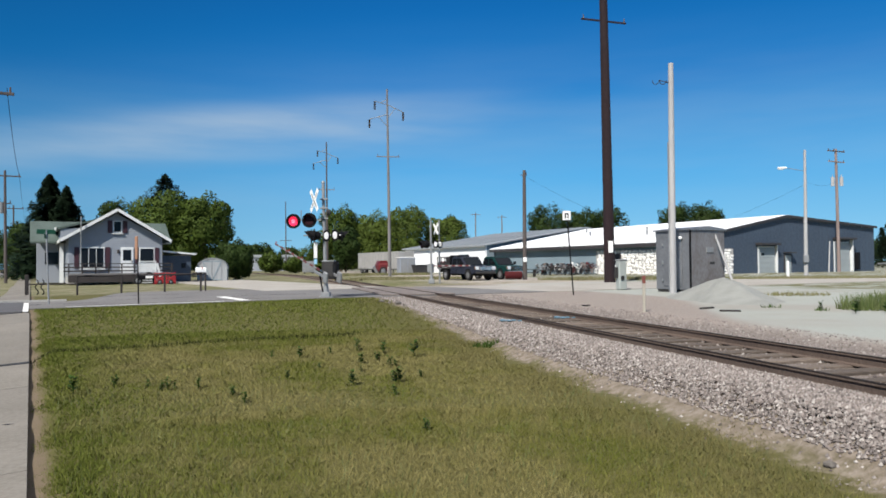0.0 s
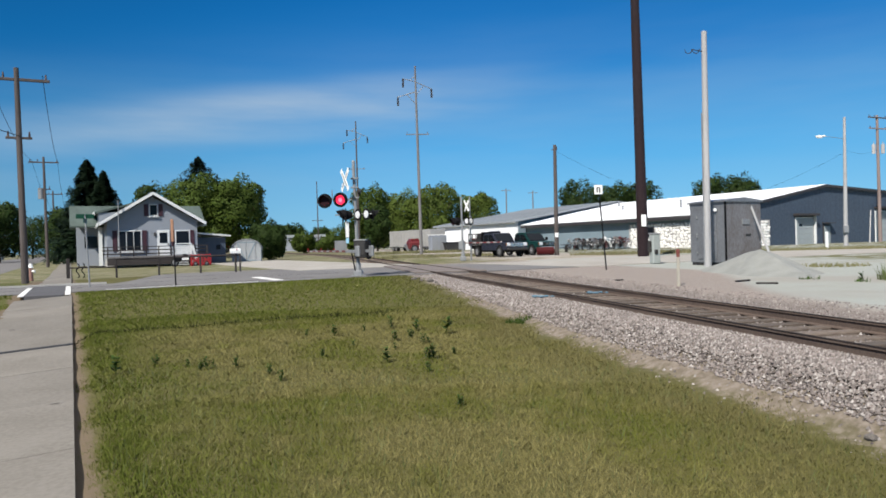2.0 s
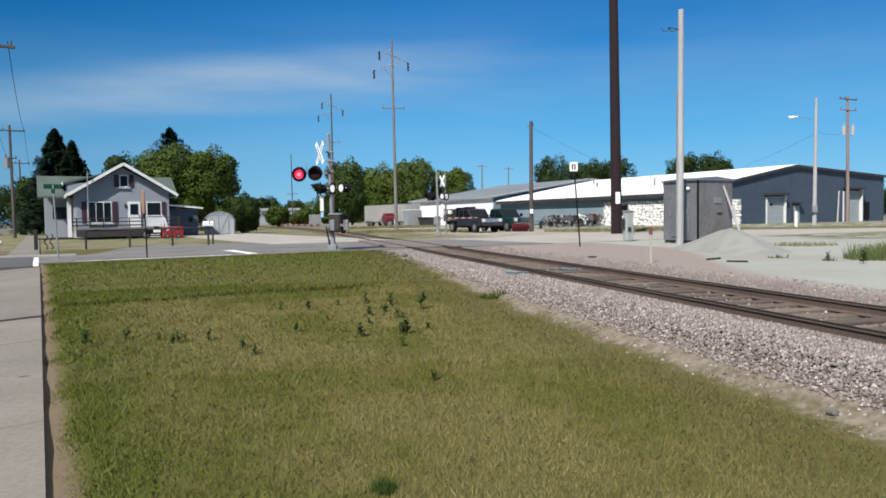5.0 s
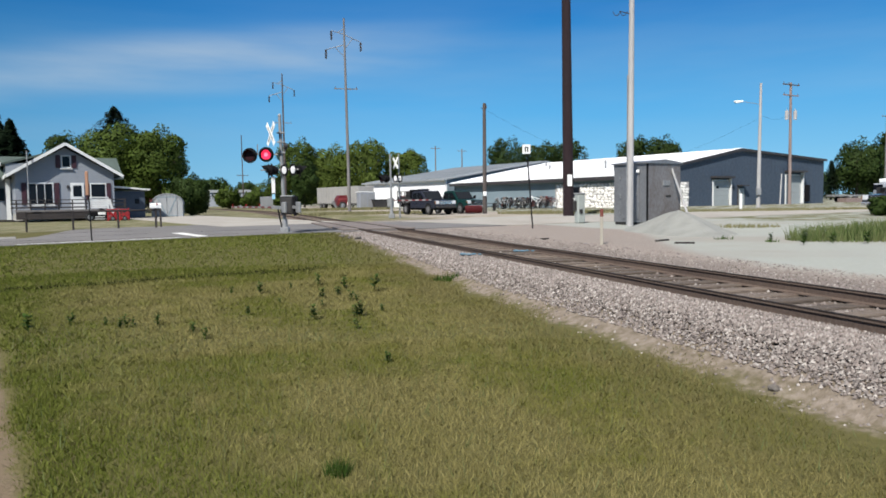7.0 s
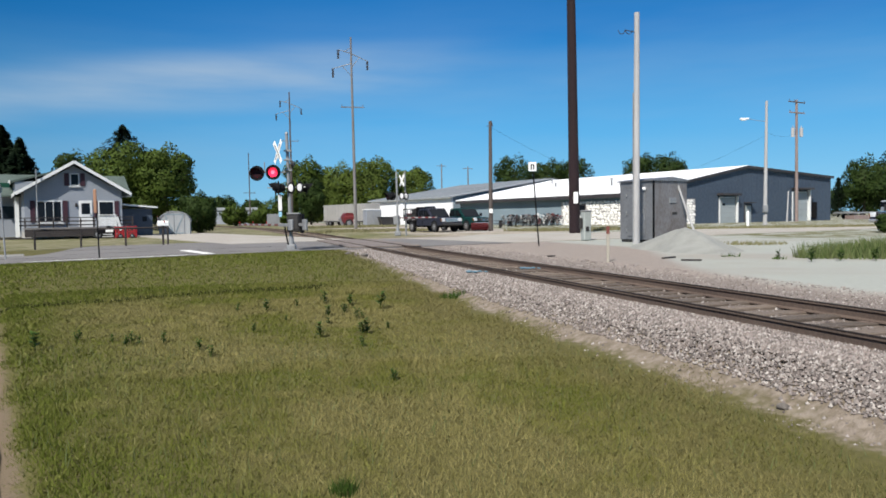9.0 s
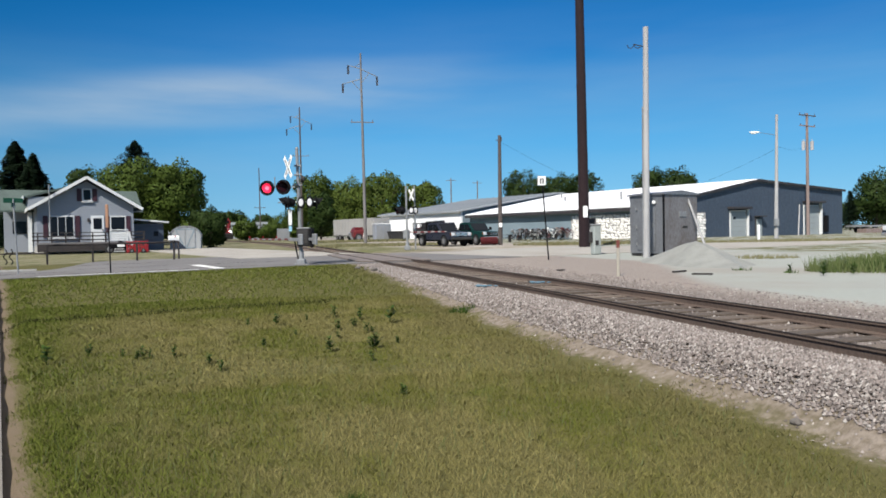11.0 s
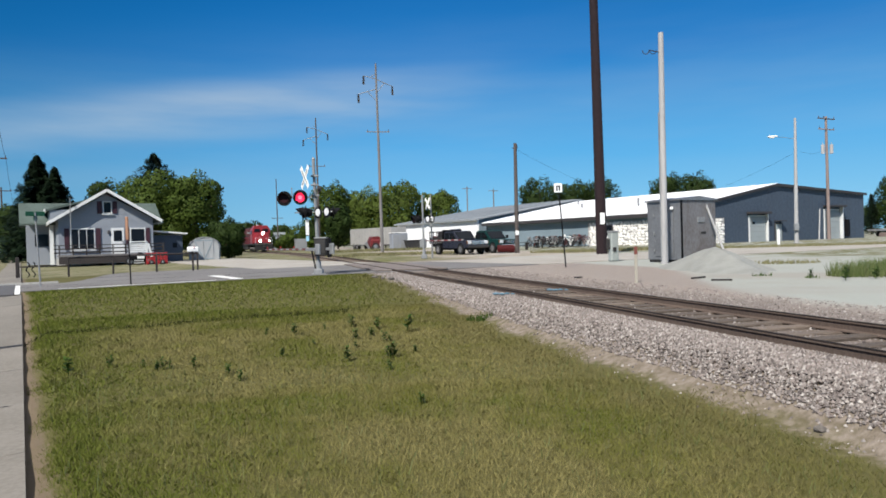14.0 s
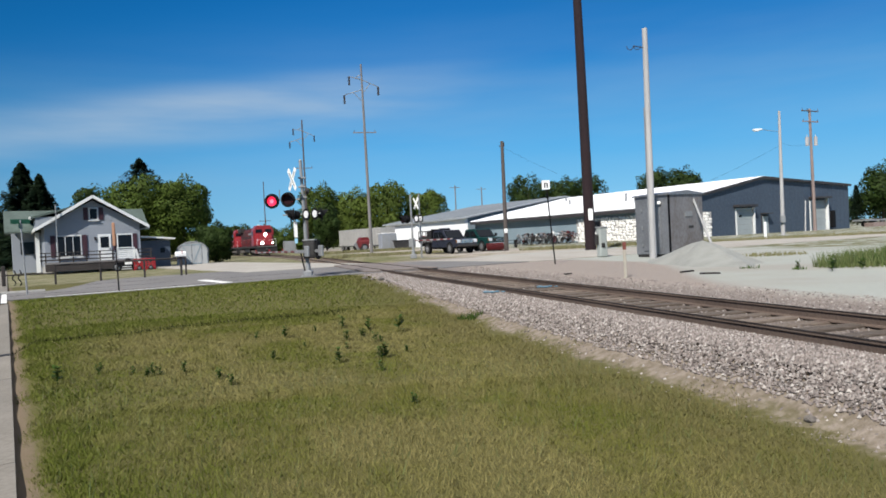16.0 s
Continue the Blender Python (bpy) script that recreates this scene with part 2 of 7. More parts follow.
def lawn_blades():
    """Mown grass: green by the footpath and the street, straw-dry in wide patches between."""
    m, nt, b = bare("lawn_blades")
    rnd = nt.nodes.new("ShaderNodeNewGeometry").outputs["Random Per Island"]
    co = nt.nodes.new("ShaderNodeTexCoord").outputs["Object"]

    def along(ax, ay):
        n = nt.nodes.new("ShaderNodeVectorMath")
        n.operation = "DOT_PRODUCT"
        nt.links.new(co, n.inputs[0])
        n.inputs[1].default_value = (ax, ay, 0)
        return n.outputs["Value"]
    a = radians(29.5)
    u, v = along(-math.sin(a), math.cos(a)), along(math.cos(a), math.sin(a))
    wide, mid, small = noisy(nt, 0.30, 3, co), noisy(nt, 1.1, 3, co), noisy(nt, 4.5, 2, co)
    wob = maths(nt, "MULTIPLY", maths(nt, "SUBTRACT", mid, 0.5), 3.0)
    green = mixed(nt, rnd, (0.063, 0.083, 0.013), (0.101, 0.119, 0.022))
    olive = mixed(nt, rnd, (0.090, 0.096, 0.020), (0.144, 0.139, 0.038))
    straw = mixed(nt, rnd, (0.137, 0.122, 0.044), (0.221, 0.193, 0.081))
    dry = maths(nt, "ADD", maths(nt, "MULTIPLY", wide, 0.60), maths(nt, "ADD", maths(nt, "MULTIPLY", mid, 0.30), maths(nt, "MULTIPLY", small, 0.14)))
    c = mixed(nt, ramp(nt, dry, 0.43, 0.57), olive, straw)
    lush = maths(nt, "ADD", ramp(nt, maths(nt, "ADD", v, wob), 2.2, 0.2, 0.0, 0.9), ramp(nt, maths(nt, "ADD", u, wob), 13.5, 16.5, 0.0, 0.85))
    lush = maths(nt, "MAXIMUM", lush, ramp(nt, maths(nt, "ADD", wide, maths(nt, "MULTIPLY", small, 0.25)), 0.62, 0.50, 0.0, 0.55))
    c = mixed(nt, maths(nt, "MINIMUM", lush, 0.92), c, green)
    c = mixed(nt, maths(nt, "MULTIPLY", ramp(nt, rnd, 0.955, 0.965), ramp(nt, mid, 0.42, 0.62)), c, (0.229, 0.210, 0.094))
    # thin, worn grass beside the ballast
    k = radians(14.2)
    side = maths(nt, "ADD", along(math.cos(k), math.sin(k)), maths(nt, "MULTIPLY", maths(nt, "SUBTRACT", mid, 0.5), 2.2))
    c = mixed(nt, ramp(nt, side, 2.7, 3.9, 0.0, 0.6), c, mixed(nt, rnd, (0.094, 0.085, 0.034), (0.144, 0.125, 0.056)))
    nt.links.new(c, b.inputs["Base Color"])
    b.inputs["Roughness"].default_value = 0.9
    b.inputs["Specular IOR Level"].default_value = 0.04
    return m


M_GRASS = lawn_blades()
M_WEED = leafy("weed_leaves", [(0.03, 0.06, 0.012), (0.06, 0.115, 0.02), (0.09, 0.15, 0.03)])
M_DRYGRASS = leafy("dry_yard_grass", [(0.30, 0.27, 0.15), (0.22, 0.22, 0.10), (0.38, 0.34, 0.21)], 0.9, shine=0.1)
M_WEEDPALE = leafy("pale_weeds", [(0.10, 0.15, 0.045), (0.17, 0.21, 0.08), (0.22, 0.24, 0.11)])


# ---- mesh helpers ----
def part(name, bm, material, parent=None, label=""):
    me = bpy.data.meshes.new(name)
    if isinstance(bm, tuple):
        v, f = bm[:2]
        me.from_pydata([tuple(p) for p in v], [], [tuple(q) for q in f])
        if len(bm) > 2:
            me.polygons.foreach_set("use_smooth", [True] * len(f))
            me.normals_split_custom_set_from_vertices(bm[2])
    else:
        bmesh.ops.recalc_face_normals(bm, faces=bm.faces)
        bm.to_mesh(me)
        bm.free()
    me.materials.append(material)
    ob = new(name, me)
    ob.parent = parent
    if label:
        ob["label"] = label
    return ob


def thing(name, m, label, category, group="", kind=""):
    ob = new(name)
    ob.empty_display_size = 0.2
    ob.matrix_basis = m
    return tagged(ob, label, category, group, kind)


def box(bm, c, s, bevel=0.0, rz=0.0, m=None):
    """A block with centre c and size s."""
    mm = Matrix.Translation(c) @ Matrix.Rotation(radians(rz), 4, "Z") @ Matrix.Diagonal((*s, 1))
    r = bmesh.ops.create_cube(bm, size=1, matrix=(m @ mm) if m else mm)
    if bevel:
        es = list({e for v in r["verts"] for e in v.link_edges})
        bmesh.ops.bevel(bm, geom=es, offset=bevel, segments=1, affect="EDGES")
    return bm


def rod(bm, p, q, r, r2=None, seg=10):
    """A round bar from p to q."""
    p, q = Vector(p), Vector(q)
    d = q - p
    m = Matrix.Translation((p + q) / 2) @ d.to_track_quat("Z", "Y").to_matrix().to_4x4()
    bmesh.ops.create_cone(bm, cap_ends=True, segments=seg, radius1=r, radius2=r if r2 is None else r2, depth=d.length, matrix=m)
    return bm


def prism(bm, pts, y0, y1):
    """The outline pts of (x, z) drawn from y0 to y1."""
    a = [bm.verts.new((x, y0, z)) for x, z in pts]
    b = [bm.verts.new((x, y1, z)) for x, z in pts]
    bm.faces.new(a)
    bm.faces.new(b[::-1])
    for i in range(len(pts)):
        j = (i + 1) % len(pts)
        bm.faces.new((a[i], b[i], b[j], a[j]))
    return bm


def prismz(bm, pts, z0, z1):
    """The outline pts of (x, y) drawn from z0 to z1."""
    a = [bm.verts.new((x, y, z0)) for x, y in pts]
    b = [bm.verts.new((x, y, z1)) for x, y in pts]
    bm.faces.new(a[::-1])
    bm.faces.new(b)
    for i in range(len(pts)):
        j = (i + 1) % len(pts)
        bm.faces.new((a[i], a[j], b[j], b[i]))
    return bm


BM = bmesh.new

# ---- plan: street grid (U along the footpath, V along the cross street) and track (S along, D across) ----
GRID = 29.5
GU = (-math.sin(radians(GRID)), math.cos(radians(GRID)))
GV = (math.cos(radians(GRID)), math.sin(radians(GRID)))
TA = radians(14.2)
TRACK_X, BEND_S, BEND_R = 6.33, 60.0, 490.0
RAIL_Z, RAIL_H = 0.525, 0.14


def grid(u, v):
    return (GU[0] * u + GV[0] * v, GU[1] * u + GV[1] * v)


def uv_of(x, y):
    return (x * GU[0] + y * GU[1], x * GV[0] + y * GV[1])


def smooth(v, a, b):
    t = min(max((v - a) / (b - a), 0), 1)
    return t * t * (3 - 2 * t)


def centre(s):
    if s < BEND_S:
        return TRACK_X
    s = min(s, 400)
    return TRACK_X - (s - BEND_S) ** 2 / (2 * BEND_R)


def track(s, d):
    """The place s along the track and d to the right of its middle."""
    k = centre(s) + d
    return (-s * math.sin(TA) + k * math.cos(TA), s * math.cos(TA) + k * math.sin(TA))


def track_of(x, y):
    s = -x * math.sin(TA) + y * math.cos(TA)
    return s, x * math.cos(TA) + y * math.sin(TA) - centre(s)


def street_z(v):
    return 0.42 + 0.04 * smooth(v, 0, 10)


ROAD_U0, ROAD_U1 = 26.0, 36.0


def rise(u):
    """How far the lawn and footpath have risen towards the street."""
    return smooth(u, 8, ROAD_U0 - 0.5)


def far_edge(v):
    """The far edge of the cross street: it swells out past the street corner."""
    return 36.0 - 4.8 * smooth(v, -4.2, -3.0) + 8.8 * smooth(v, 1.2, 4.5) - 4.0 * smooth(v, 11, 20)


def ground_z(x, y):
    u, v = uv_of(x, y)
    s, d = track_of(x, y)
    lawn = street_z(v) * rise(u)
    lot = 0.345 + 0.095 * smooth(d, 2.0, 3.5)
    z = lawn + (0.35 - lawn) * smooth(d, -2.1, -1.3)
    z = z + (lot - z) * smooth(d, 1.3, 2.6)
    z += 0.012 * (1 - smooth(abs(d), 0.75, 1.4))
    z -= (0.11 * smooth(-v, -0.4, 0.0) + 0.10 * smooth(-v, 0, 1.3)) * (1 - smooth(u, 24.4, 25.2)) * (1 - smooth(-v, 1.6, 3.2))
    on_road = smooth(u, ROAD_U0 - 1.2, ROAD_U0 - 0.2) * (1 - smooth(u, ROAD_U1 + 0.2, ROAD_U1 + 1.5))
    far = smooth(u, ROAD_U1, ROAD_U1 + 1)
    z = z + (street_z(v) - 0.03 - z) * max(on_road, far if abs(d) > 2.5 else on_road)
    return z


# ---- ground ----
def ground_sheet():
    ds = [-3000, -1200, -500, -220, -120, -80] + list(np.arange(-60, -12, 2.0)) + list(np.arange(-12, -2.4, 0.5)) + list(np.arange(-2.4, 3.8, 0.2)) \
        + list(np.arange(4, 30, 1.0)) + list(np.arange(30, 90, 5.0)) + [110, 160, 300, 700, 1500, 3500]
    ss = [-3000, -900, -300, -100, -50, -25] + list(np.arange(-14, 60, 0.8)) + list(np.arange(60, 130, 4.0)) + [150, 190, 260, 400, 800, 1600, 3500]
    vs, fs = [], []
    for s in ss:
        for d in ds:
            x, y = track(s, d)
            vs.append((x, y, ground_z(x, y)))
    w = len(ds)
    for i in range(len(ss) - 1):
        for j in range(w - 1):
            fs.append((i * w + j, i * w + j + 1, (i + 1) * w + j + 1, (i + 1) * w + j))
    m, nt, b = bare("open_ground")
    co = nt.nodes.new("ShaderNodeTexCoord").outputs["Object"]

    def along(ax, ay):
        n = nt.nodes.new("ShaderNodeVectorMath")
        n.operation = "DOT_PRODUCT"
        nt.links.new(co, n.inputs[0])
        n.inputs[1].default_value = (ax, ay, 0)
        return n.outputs["Value"]
    n_mid, n_fine, n_big, n_grit = noisy(nt, 0.9, 4, co), noisy(nt, 9, 5, co), noisy(nt, 0.16, 3, co), noisy(nt, 45, 3, co)
    across = maths(nt, "ADD", along(math.cos(TA), math.sin(TA)), maths(nt, "MULTIPLY", maths(nt, "SUBTRACT", n_mid, 0.5), 0.9))
    across = maths(nt, "ADD", across, maths(nt, "MULTIPLY", maths(nt, "SUBTRACT", n_fine, 0.5), 0.35))
    up = maths(nt, "ADD", along(*GU), maths(nt, "MULTIPLY", maths(nt, "SUBTRACT", n_mid, 0.5), 1.6))
    soil = mixed(nt, n_fine, (0.115, 0.115, 0.035), (0.20, 0.175, 0.07))
    dust = mixed(nt, ramp(nt, n_grit, 0.3, 0.7), (0.32, 0.265, 0.225), (0.52, 0.45, 0.405))
    stone = mixed(nt, ramp(nt, n_grit, 0.35, 0.65), (0.20, 0.165, 0.145), (0.40, 0.345, 0.31))
    lot = mixed(nt, n_fine, (0.45, 0.465, 0.42), (0.57, 0.59, 0.54))
    lot = mixed(nt, ramp(nt, n_big, 0.50, 0.66), lot, (0.47, 0.45, 0.40))
    dry = mixed(nt, ramp(nt, n_mid, 0.4, 0.62), (0.19, 0.19, 0.09), (0.35, 0.315, 0.205))
    far = mixed(nt, ramp(nt, n_big, 0.30, 0.48), (0.20, 0.20, 0.085), dry)
    gravelly = mixed(nt, ramp(nt, n_big, 0.42, 0.6), (0.57, 0.51, 0.45), mixed(nt, ramp(nt, n_mid, 0.4, 0.62), (0.33, 0.29, 0.19), (0.54, 0.475, 0.40)))
    far = mixed(nt, ramp(nt, across, 11.0, 15.0), far, gravelly)
    edge = maths(nt, "ADD", along(*GV), maths(nt, "MULTIPLY", maths(nt, "SUBTRACT", n_fine, 0.5), 0.3))
    soil = mixed(nt, ramp(nt, edge, 0.06, 0.2), (0.24, 0.185, 0.125), soil)
    soil = mixed(nt, ramp(nt, edge, -1.75, -1.6), (0.15, 0.155, 0.05), soil)
    fringe = mixed(nt, ramp(nt, n_fine, 0.3, 0.7), (0.235, 0.19, 0.14), (0.40, 0.335, 0.275))
    c = mixed(nt, ramp(nt, across, 4.15, 4.5), soil, fringe)
    c = mixed(nt, ramp(nt, across, 4.9, 5.2), c, stone)
    c = mixed(nt, ramp(nt, across, 8.6, 9.4), c, dust)
    reach = maths(nt, "SUBTRACT", across, ramp(nt, up, 8, 20, 0.0, 5.0))
    c = mixed(nt, ramp(nt, reach, 8.9, 9.8), c, lot)
    for rail in (TRACK_X - 0.7525, TRACK_X + 0.7525):
        # rust shed along the rails
        near = maths(nt, "ABSOLUTE", maths(nt, "SUBTRACT", across, rail), 0.0)
        c = mixed(nt, maths(nt, "MULTIPLY", ramp(nt, near, 0.75, 0.15), 0.6), c, (0.19, 0.145, 0.115))
    c = mixed(nt, ramp(nt, up, 37.5, 39.5), c, far)
    c = mixed(nt, maths(nt, "MULTIPLY", ramp(nt, across, 23, 27), ramp(nt, up, 16, 20)), c, mixed(nt, ramp(nt, n_mid, 0.45, 0.6), dry, lot))
    c = mixed(nt, 1 - TONE, c, (0, 0, 0))
    nt.links.new(c, b.inputs["Base Color"])
    b.inputs["Roughness"].default_value = 0.95
    b.inputs["Specular IOR Level"].default_value = 0.15
    bn = nt.nodes.new("ShaderNodeBump")
    bn.inputs["Strength"].default_value, bn.inputs["Distance"].default_value = 0.6, 0.03
    nt.links.new(maths(nt, "ADD", n_fine, n_grit), bn.inputs["Height"])
    nt.links.new(bn.outputs[0], b.inputs["Normal"])
    tagged(part("ground", (vs, fs), m), "dusty gravel and dry grass ground beside the railway", "ground", kind="structure")


ground_sheet()


def strip(name, us, vs, lift, material, label, category, thick=0.12, swell=False):
    """A paved strip over the grid, following the ground of the street."""
    pts, fs = [], []
    for w in us:
        for v in vs:
            u = ROAD_U0 + (w - ROAD_U0) / (ROAD_U1 - ROAD_U0) * (far_edge(v) - ROAD_U0) if swell else w
            x, y = grid(u, v)
            base = street_z(v) * rise(u)
            pts.append((x, y, base + lift))
    w, n = len(vs), len(pts)
    for i in range(len(us) - 1):
        for j in range(w - 1):
            fs.append((i * w + j, i * w + j + 1, (i + 1) * w + j + 1, (i + 1) * w + j))
    pts += [(x, y, z - thick) for x, y, z in pts]
    rim = [j for j in range(w)] + [i * w + w - 1 for i in range(1, len(us))] + [(len(us) - 1) * w + j for j in range(w - 2, -1, -1)] + [i * w for i in range(len(us) - 2, 0, -1)]
    for a, b2 in zip(rim, rim[1:] + rim[:1]):
        fs.append((a, a + n, b2 + n, b2))
    return tagged(part(name, (pts, fs), material), label, category, kind="structure")


cross_vs = [-400, -200, -80, -40, -20, -10, -4.2, -3.6, -3] + list(np.arange(-2, 20, 0.5)) + [20, 30, 45, 60, 100, 200, 400]
strip("road", np.linspace(ROAD_U0, ROAD_U1, 5), [v for v in cross_vs if v <= 20], 0.0, M_ASPHALT, "worn grey asphalt street crossing the railway", "road", swell=True)
strip("road_gravel", np.linspace(ROAD_U0, ROAD_U1, 5), [20.0] + [v for v in cross_vs if v > 20], 0.0, M_DRIVE, "pale gravel road going on past the warehouse", "road", swell=True)
strip("road_side_street", [-200, -60, -20] + list(np.arange(-5, 26, 2.5)) + [26], np.linspace(-14, -4.2, 4), 0.025, M_ASPHALT, "worn asphalt street along the footpath", "road")
strip("road_side_street_far", [36, 60, 120, 250, 600], np.linspace(-14, -4.2, 4), -0.02, M_ASPHALT, "worn asphalt street going on past the houses", "road")
strip("driveway", [36, 38, 44, 52, 60, 70], [10.2, 12, 15, 17.5], 0.012, M_DRIVE, "pale gravel drive beside the house", "driveway")
strip("kerb", [31.2, 31.4], np.linspace(-2.9, 1.2, 5), 0.07, M_CURB, "white-worn concrete kerb at the street corner", "kerb")
strip("crossing_patch", [24.38, 26.0, 28.0, 31.19], [-1.26, -0.22], 0.008, M_PATCH, "darker asphalt strip where the footpath crosses the street", "pavement")
for v0, v1 in ((-1.44, -1.28), (-0.20, -0.05)):
    strip("trim_crossing_line", [24.38, 26.0, 28.0, 30.4], [v0, v1], 0.010, M_PAINT, "worn white line beside the footpath crossing", "road marking", 0.012)


# ---- railway ----
def railway():
    root = thing("railway_track", Matrix(), "single railway track of rusty rails on weathered timber ties", "railway", kind="structure")
    ss = list(np.arange(-60, 60, 6.0)) + list(np.arange(60, 380, 5.0))
    prof = [(-0.075, 0), (-0.075, 0.016), (-0.014, 0.034), (-0.018, 0.122), (-0.036, 0.138), (-0.036, 0.160), (-0.030, 0.172),
            (0.030, 0.172), (0.036, 0.160), (0.036, 0.138), (0.018, 0.122), (0.014, 0.034), (0.075, 0.016), (0.075, 0)]
    for side in (-0.7525, 0.7525):
        vs, fs = [], []
        for s in ss:
            for dx, dz in prof:
                x, y = track(s, side + dx)
                vs.append((x, y, RAIL_Z + (dz - 0.172) * RAIL_H / 0.172))
        w = len(prof)
        for i in range(len(ss) - 1):
            for j in range(w):
                k = (j + 1) % w
                fs.append((i * w + j, (i + 1) * w + j, (i + 1) * w + k, i * w + k))
        ob = part("rail", (vs, fs), M_RAILTOP, root)
        ob.data.materials.append(M_RAILHEAD)
        for i, poly in enumerate(ob.data.polygons):
            poly.material_index = 1 if 5 <= i % w <= 7 else 0
    tie = box(BM(), (0, 0, 0), (2.6, 0.225, 0.18), 0.012)
    me = bpy.data.meshes.new("tie")
    tie.to_mesh(me)
    me.materials.append(M_TIE)
    plate = box(BM(), (0, 0, 0), (0.36, 0.19, 0.02), 0.004)
    mp = bpy.data.meshes.new("tie_plate")
    plate.to_mesh(mp)
    mp.materials.append(M_RAILTOP)
    rnd = random.Random(4)
    s = -6.0
    while s < 120:
        x, y = track(s, rnd.uniform(-0.04, 0.04))
        u = uv_of(x, y)[0]
        if not ROAD_U0 - 0.5 < u < ROAD_U1 + 0.5:
            a = math.degrees(TA) + (math.degrees((s - BEND_S) / BEND_R) if s > BEND_S else 0) + rnd.uniform(-1, 1)
            ob = new("tie", me)
            ob.parent = root
            ob.matrix_basis = pose(x, y, RAIL_Z - RAIL_H - 0.075 + rnd.uniform(-0.012, 0.006), 0, 0, a)
            if s < 16:
                for side in (-0.7525, 0.7525):
                    px, py = track(s, side)
                    o2 = new("tie_plate", mp)
                    o2.parent = root
                    o2.matrix_basis = pose(px, py, RAIL_Z - RAIL_H - 0.004, 0, 0, a)
        s += 0.52
    # crossing panels between and beside the rails
    for d0, d1 in ((-1.5, -0.83), (-0.66, 0.66), (0.83, 1.5)):
        for k in range(4):
            c = (d0 + d1) / 2
            # the panels lie along the track where the street crosses it
            s0 = 30.2 + k * 2.55
            bm = box(BM(), (0, 0, 0), (d1 - d0, 2.5, 0.06), 0.01)
            ob = part("crossing_panel", bm, M_PLANK, root)
            x, y = track(s0, c)
            ob.matrix_basis = pose(x, y, RAIL_Z - 0.035, 0, 0, math.degrees(TA))


railway()


def scatter_stones():
    rng = np.random.default_rng(3)
    n = 130000
    s = np.where(rng.random(n) < 0.1, -10 + 12 * rng.random(n), 2.0 + 38 * rng.random(n) ** 1.7)
    d = np.where(rng.random(n) < 0.76, -1.80 + 0.97 * rng.random(n) ** 0.8, np.where(rng.random(n) < 0.11, -0.7 + 1.4 * rng.random(n), 0.85 + 2.3 * rng.random(n) ** 1.8))
    loose = rng.random(n) < 0.012
    d = np.where(loose & (d < -0.8), -1.95 + 0.12 * rng.normal(size=n), d)
    base = np.array([(1, 0, 0), (-1, 0, 0), (0, 1, 0), (0, -1, 0), (0, 0, 1), (0, 0, -1)], float)
    tri = np.array([(0, 2, 4), (2, 1, 4), (1, 3, 4), (3, 0, 4), (2, 0, 5), (1, 2, 5), (3, 1, 5), (0, 3, 5)])
    vs, fs, k = [], [], 0
    for i in range(n):
        x, y = track(s[i], d[i])
        u = x * GU[0] + y * GU[1]
        if u > ROAD_U0 - 0.6:
            continue
        size = (0.009 + 0.014 * rng.random() ** 1.5) * (1 + 0.02 * abs(s[i]))
        if d[i] < -1.95 or d[i] > 1.5:
            size *= 0.75
        p = base * (size * (0.65 + 0.7 * rng.random((6, 3))))
        a = rng.random() * 6.28
        c, q = math.cos(a), math.sin(a)
        p = p @ np.array([(c, -q, 0), (q, c, 0), (0, 0, 1)])
        vs.append(p + (x, y, ground_z(x, y) + size * 0.2 + 0.045 * smooth(d[i], -1.9, -1.25) * (d[i] < -0.8)))
        fs.append(tri + 6 * k)
        k += 1
    vs, fs = np.concatenate(vs), np.concatenate(fs)
    tagged(part("ballast", (vs.tolist(), fs.tolist()), M_ROCK), "loose grey and pink crushed ballast stones along the track", "gravel", kind="stuff")


scatter_stones()


# ---- footpath of concrete slabs ----
def path_z(u, v):
    """The top of the footpath: a little below the lawn, and falling towards the verge."""
    return street_z(v) * rise(u) - 0.02 + 0.06 * max(v, -1.55)


def footpath():
    root = thing("footpath", Matrix(), "pale concrete slab footpath with thin joints beside the lawn", "footpath", kind="structure")
    rnd = random.Random(2)
    edges = [(-6.97 + 2.33 * k, -6.97 + 2.33 * (k + 1)) for k in range(13)] + [(23.32, 24.38)] + [(31.42 + 2.33 * k, 31.42 + 2.33 * (k + 1)) for k in range(55)]
    for u0, u1 in edges:
        pts = []
        gap, lift = 0.008, rnd.uniform(-0.003, 0.003)
        for u, v in ((u0 + gap, -1.52), (u0 + gap, -0.02), (u1 - gap, -0.02), (u1 - gap, -1.52)):
            pts.append((*grid(u, v), path_z(u, v) + lift + (0.06 if u > 30 else 0.0)))
        vs = pts + [(x, y, z - 0.10) for x, y, z in pts]
        part("slab", (vs, [(0, 1, 2, 3), (4, 7, 6, 5), (0, 4, 5, 1), (1, 5, 6, 2), (2, 6, 7, 3), (3, 7, 4, 0)]), M_CONCRETE, root)


footpath()


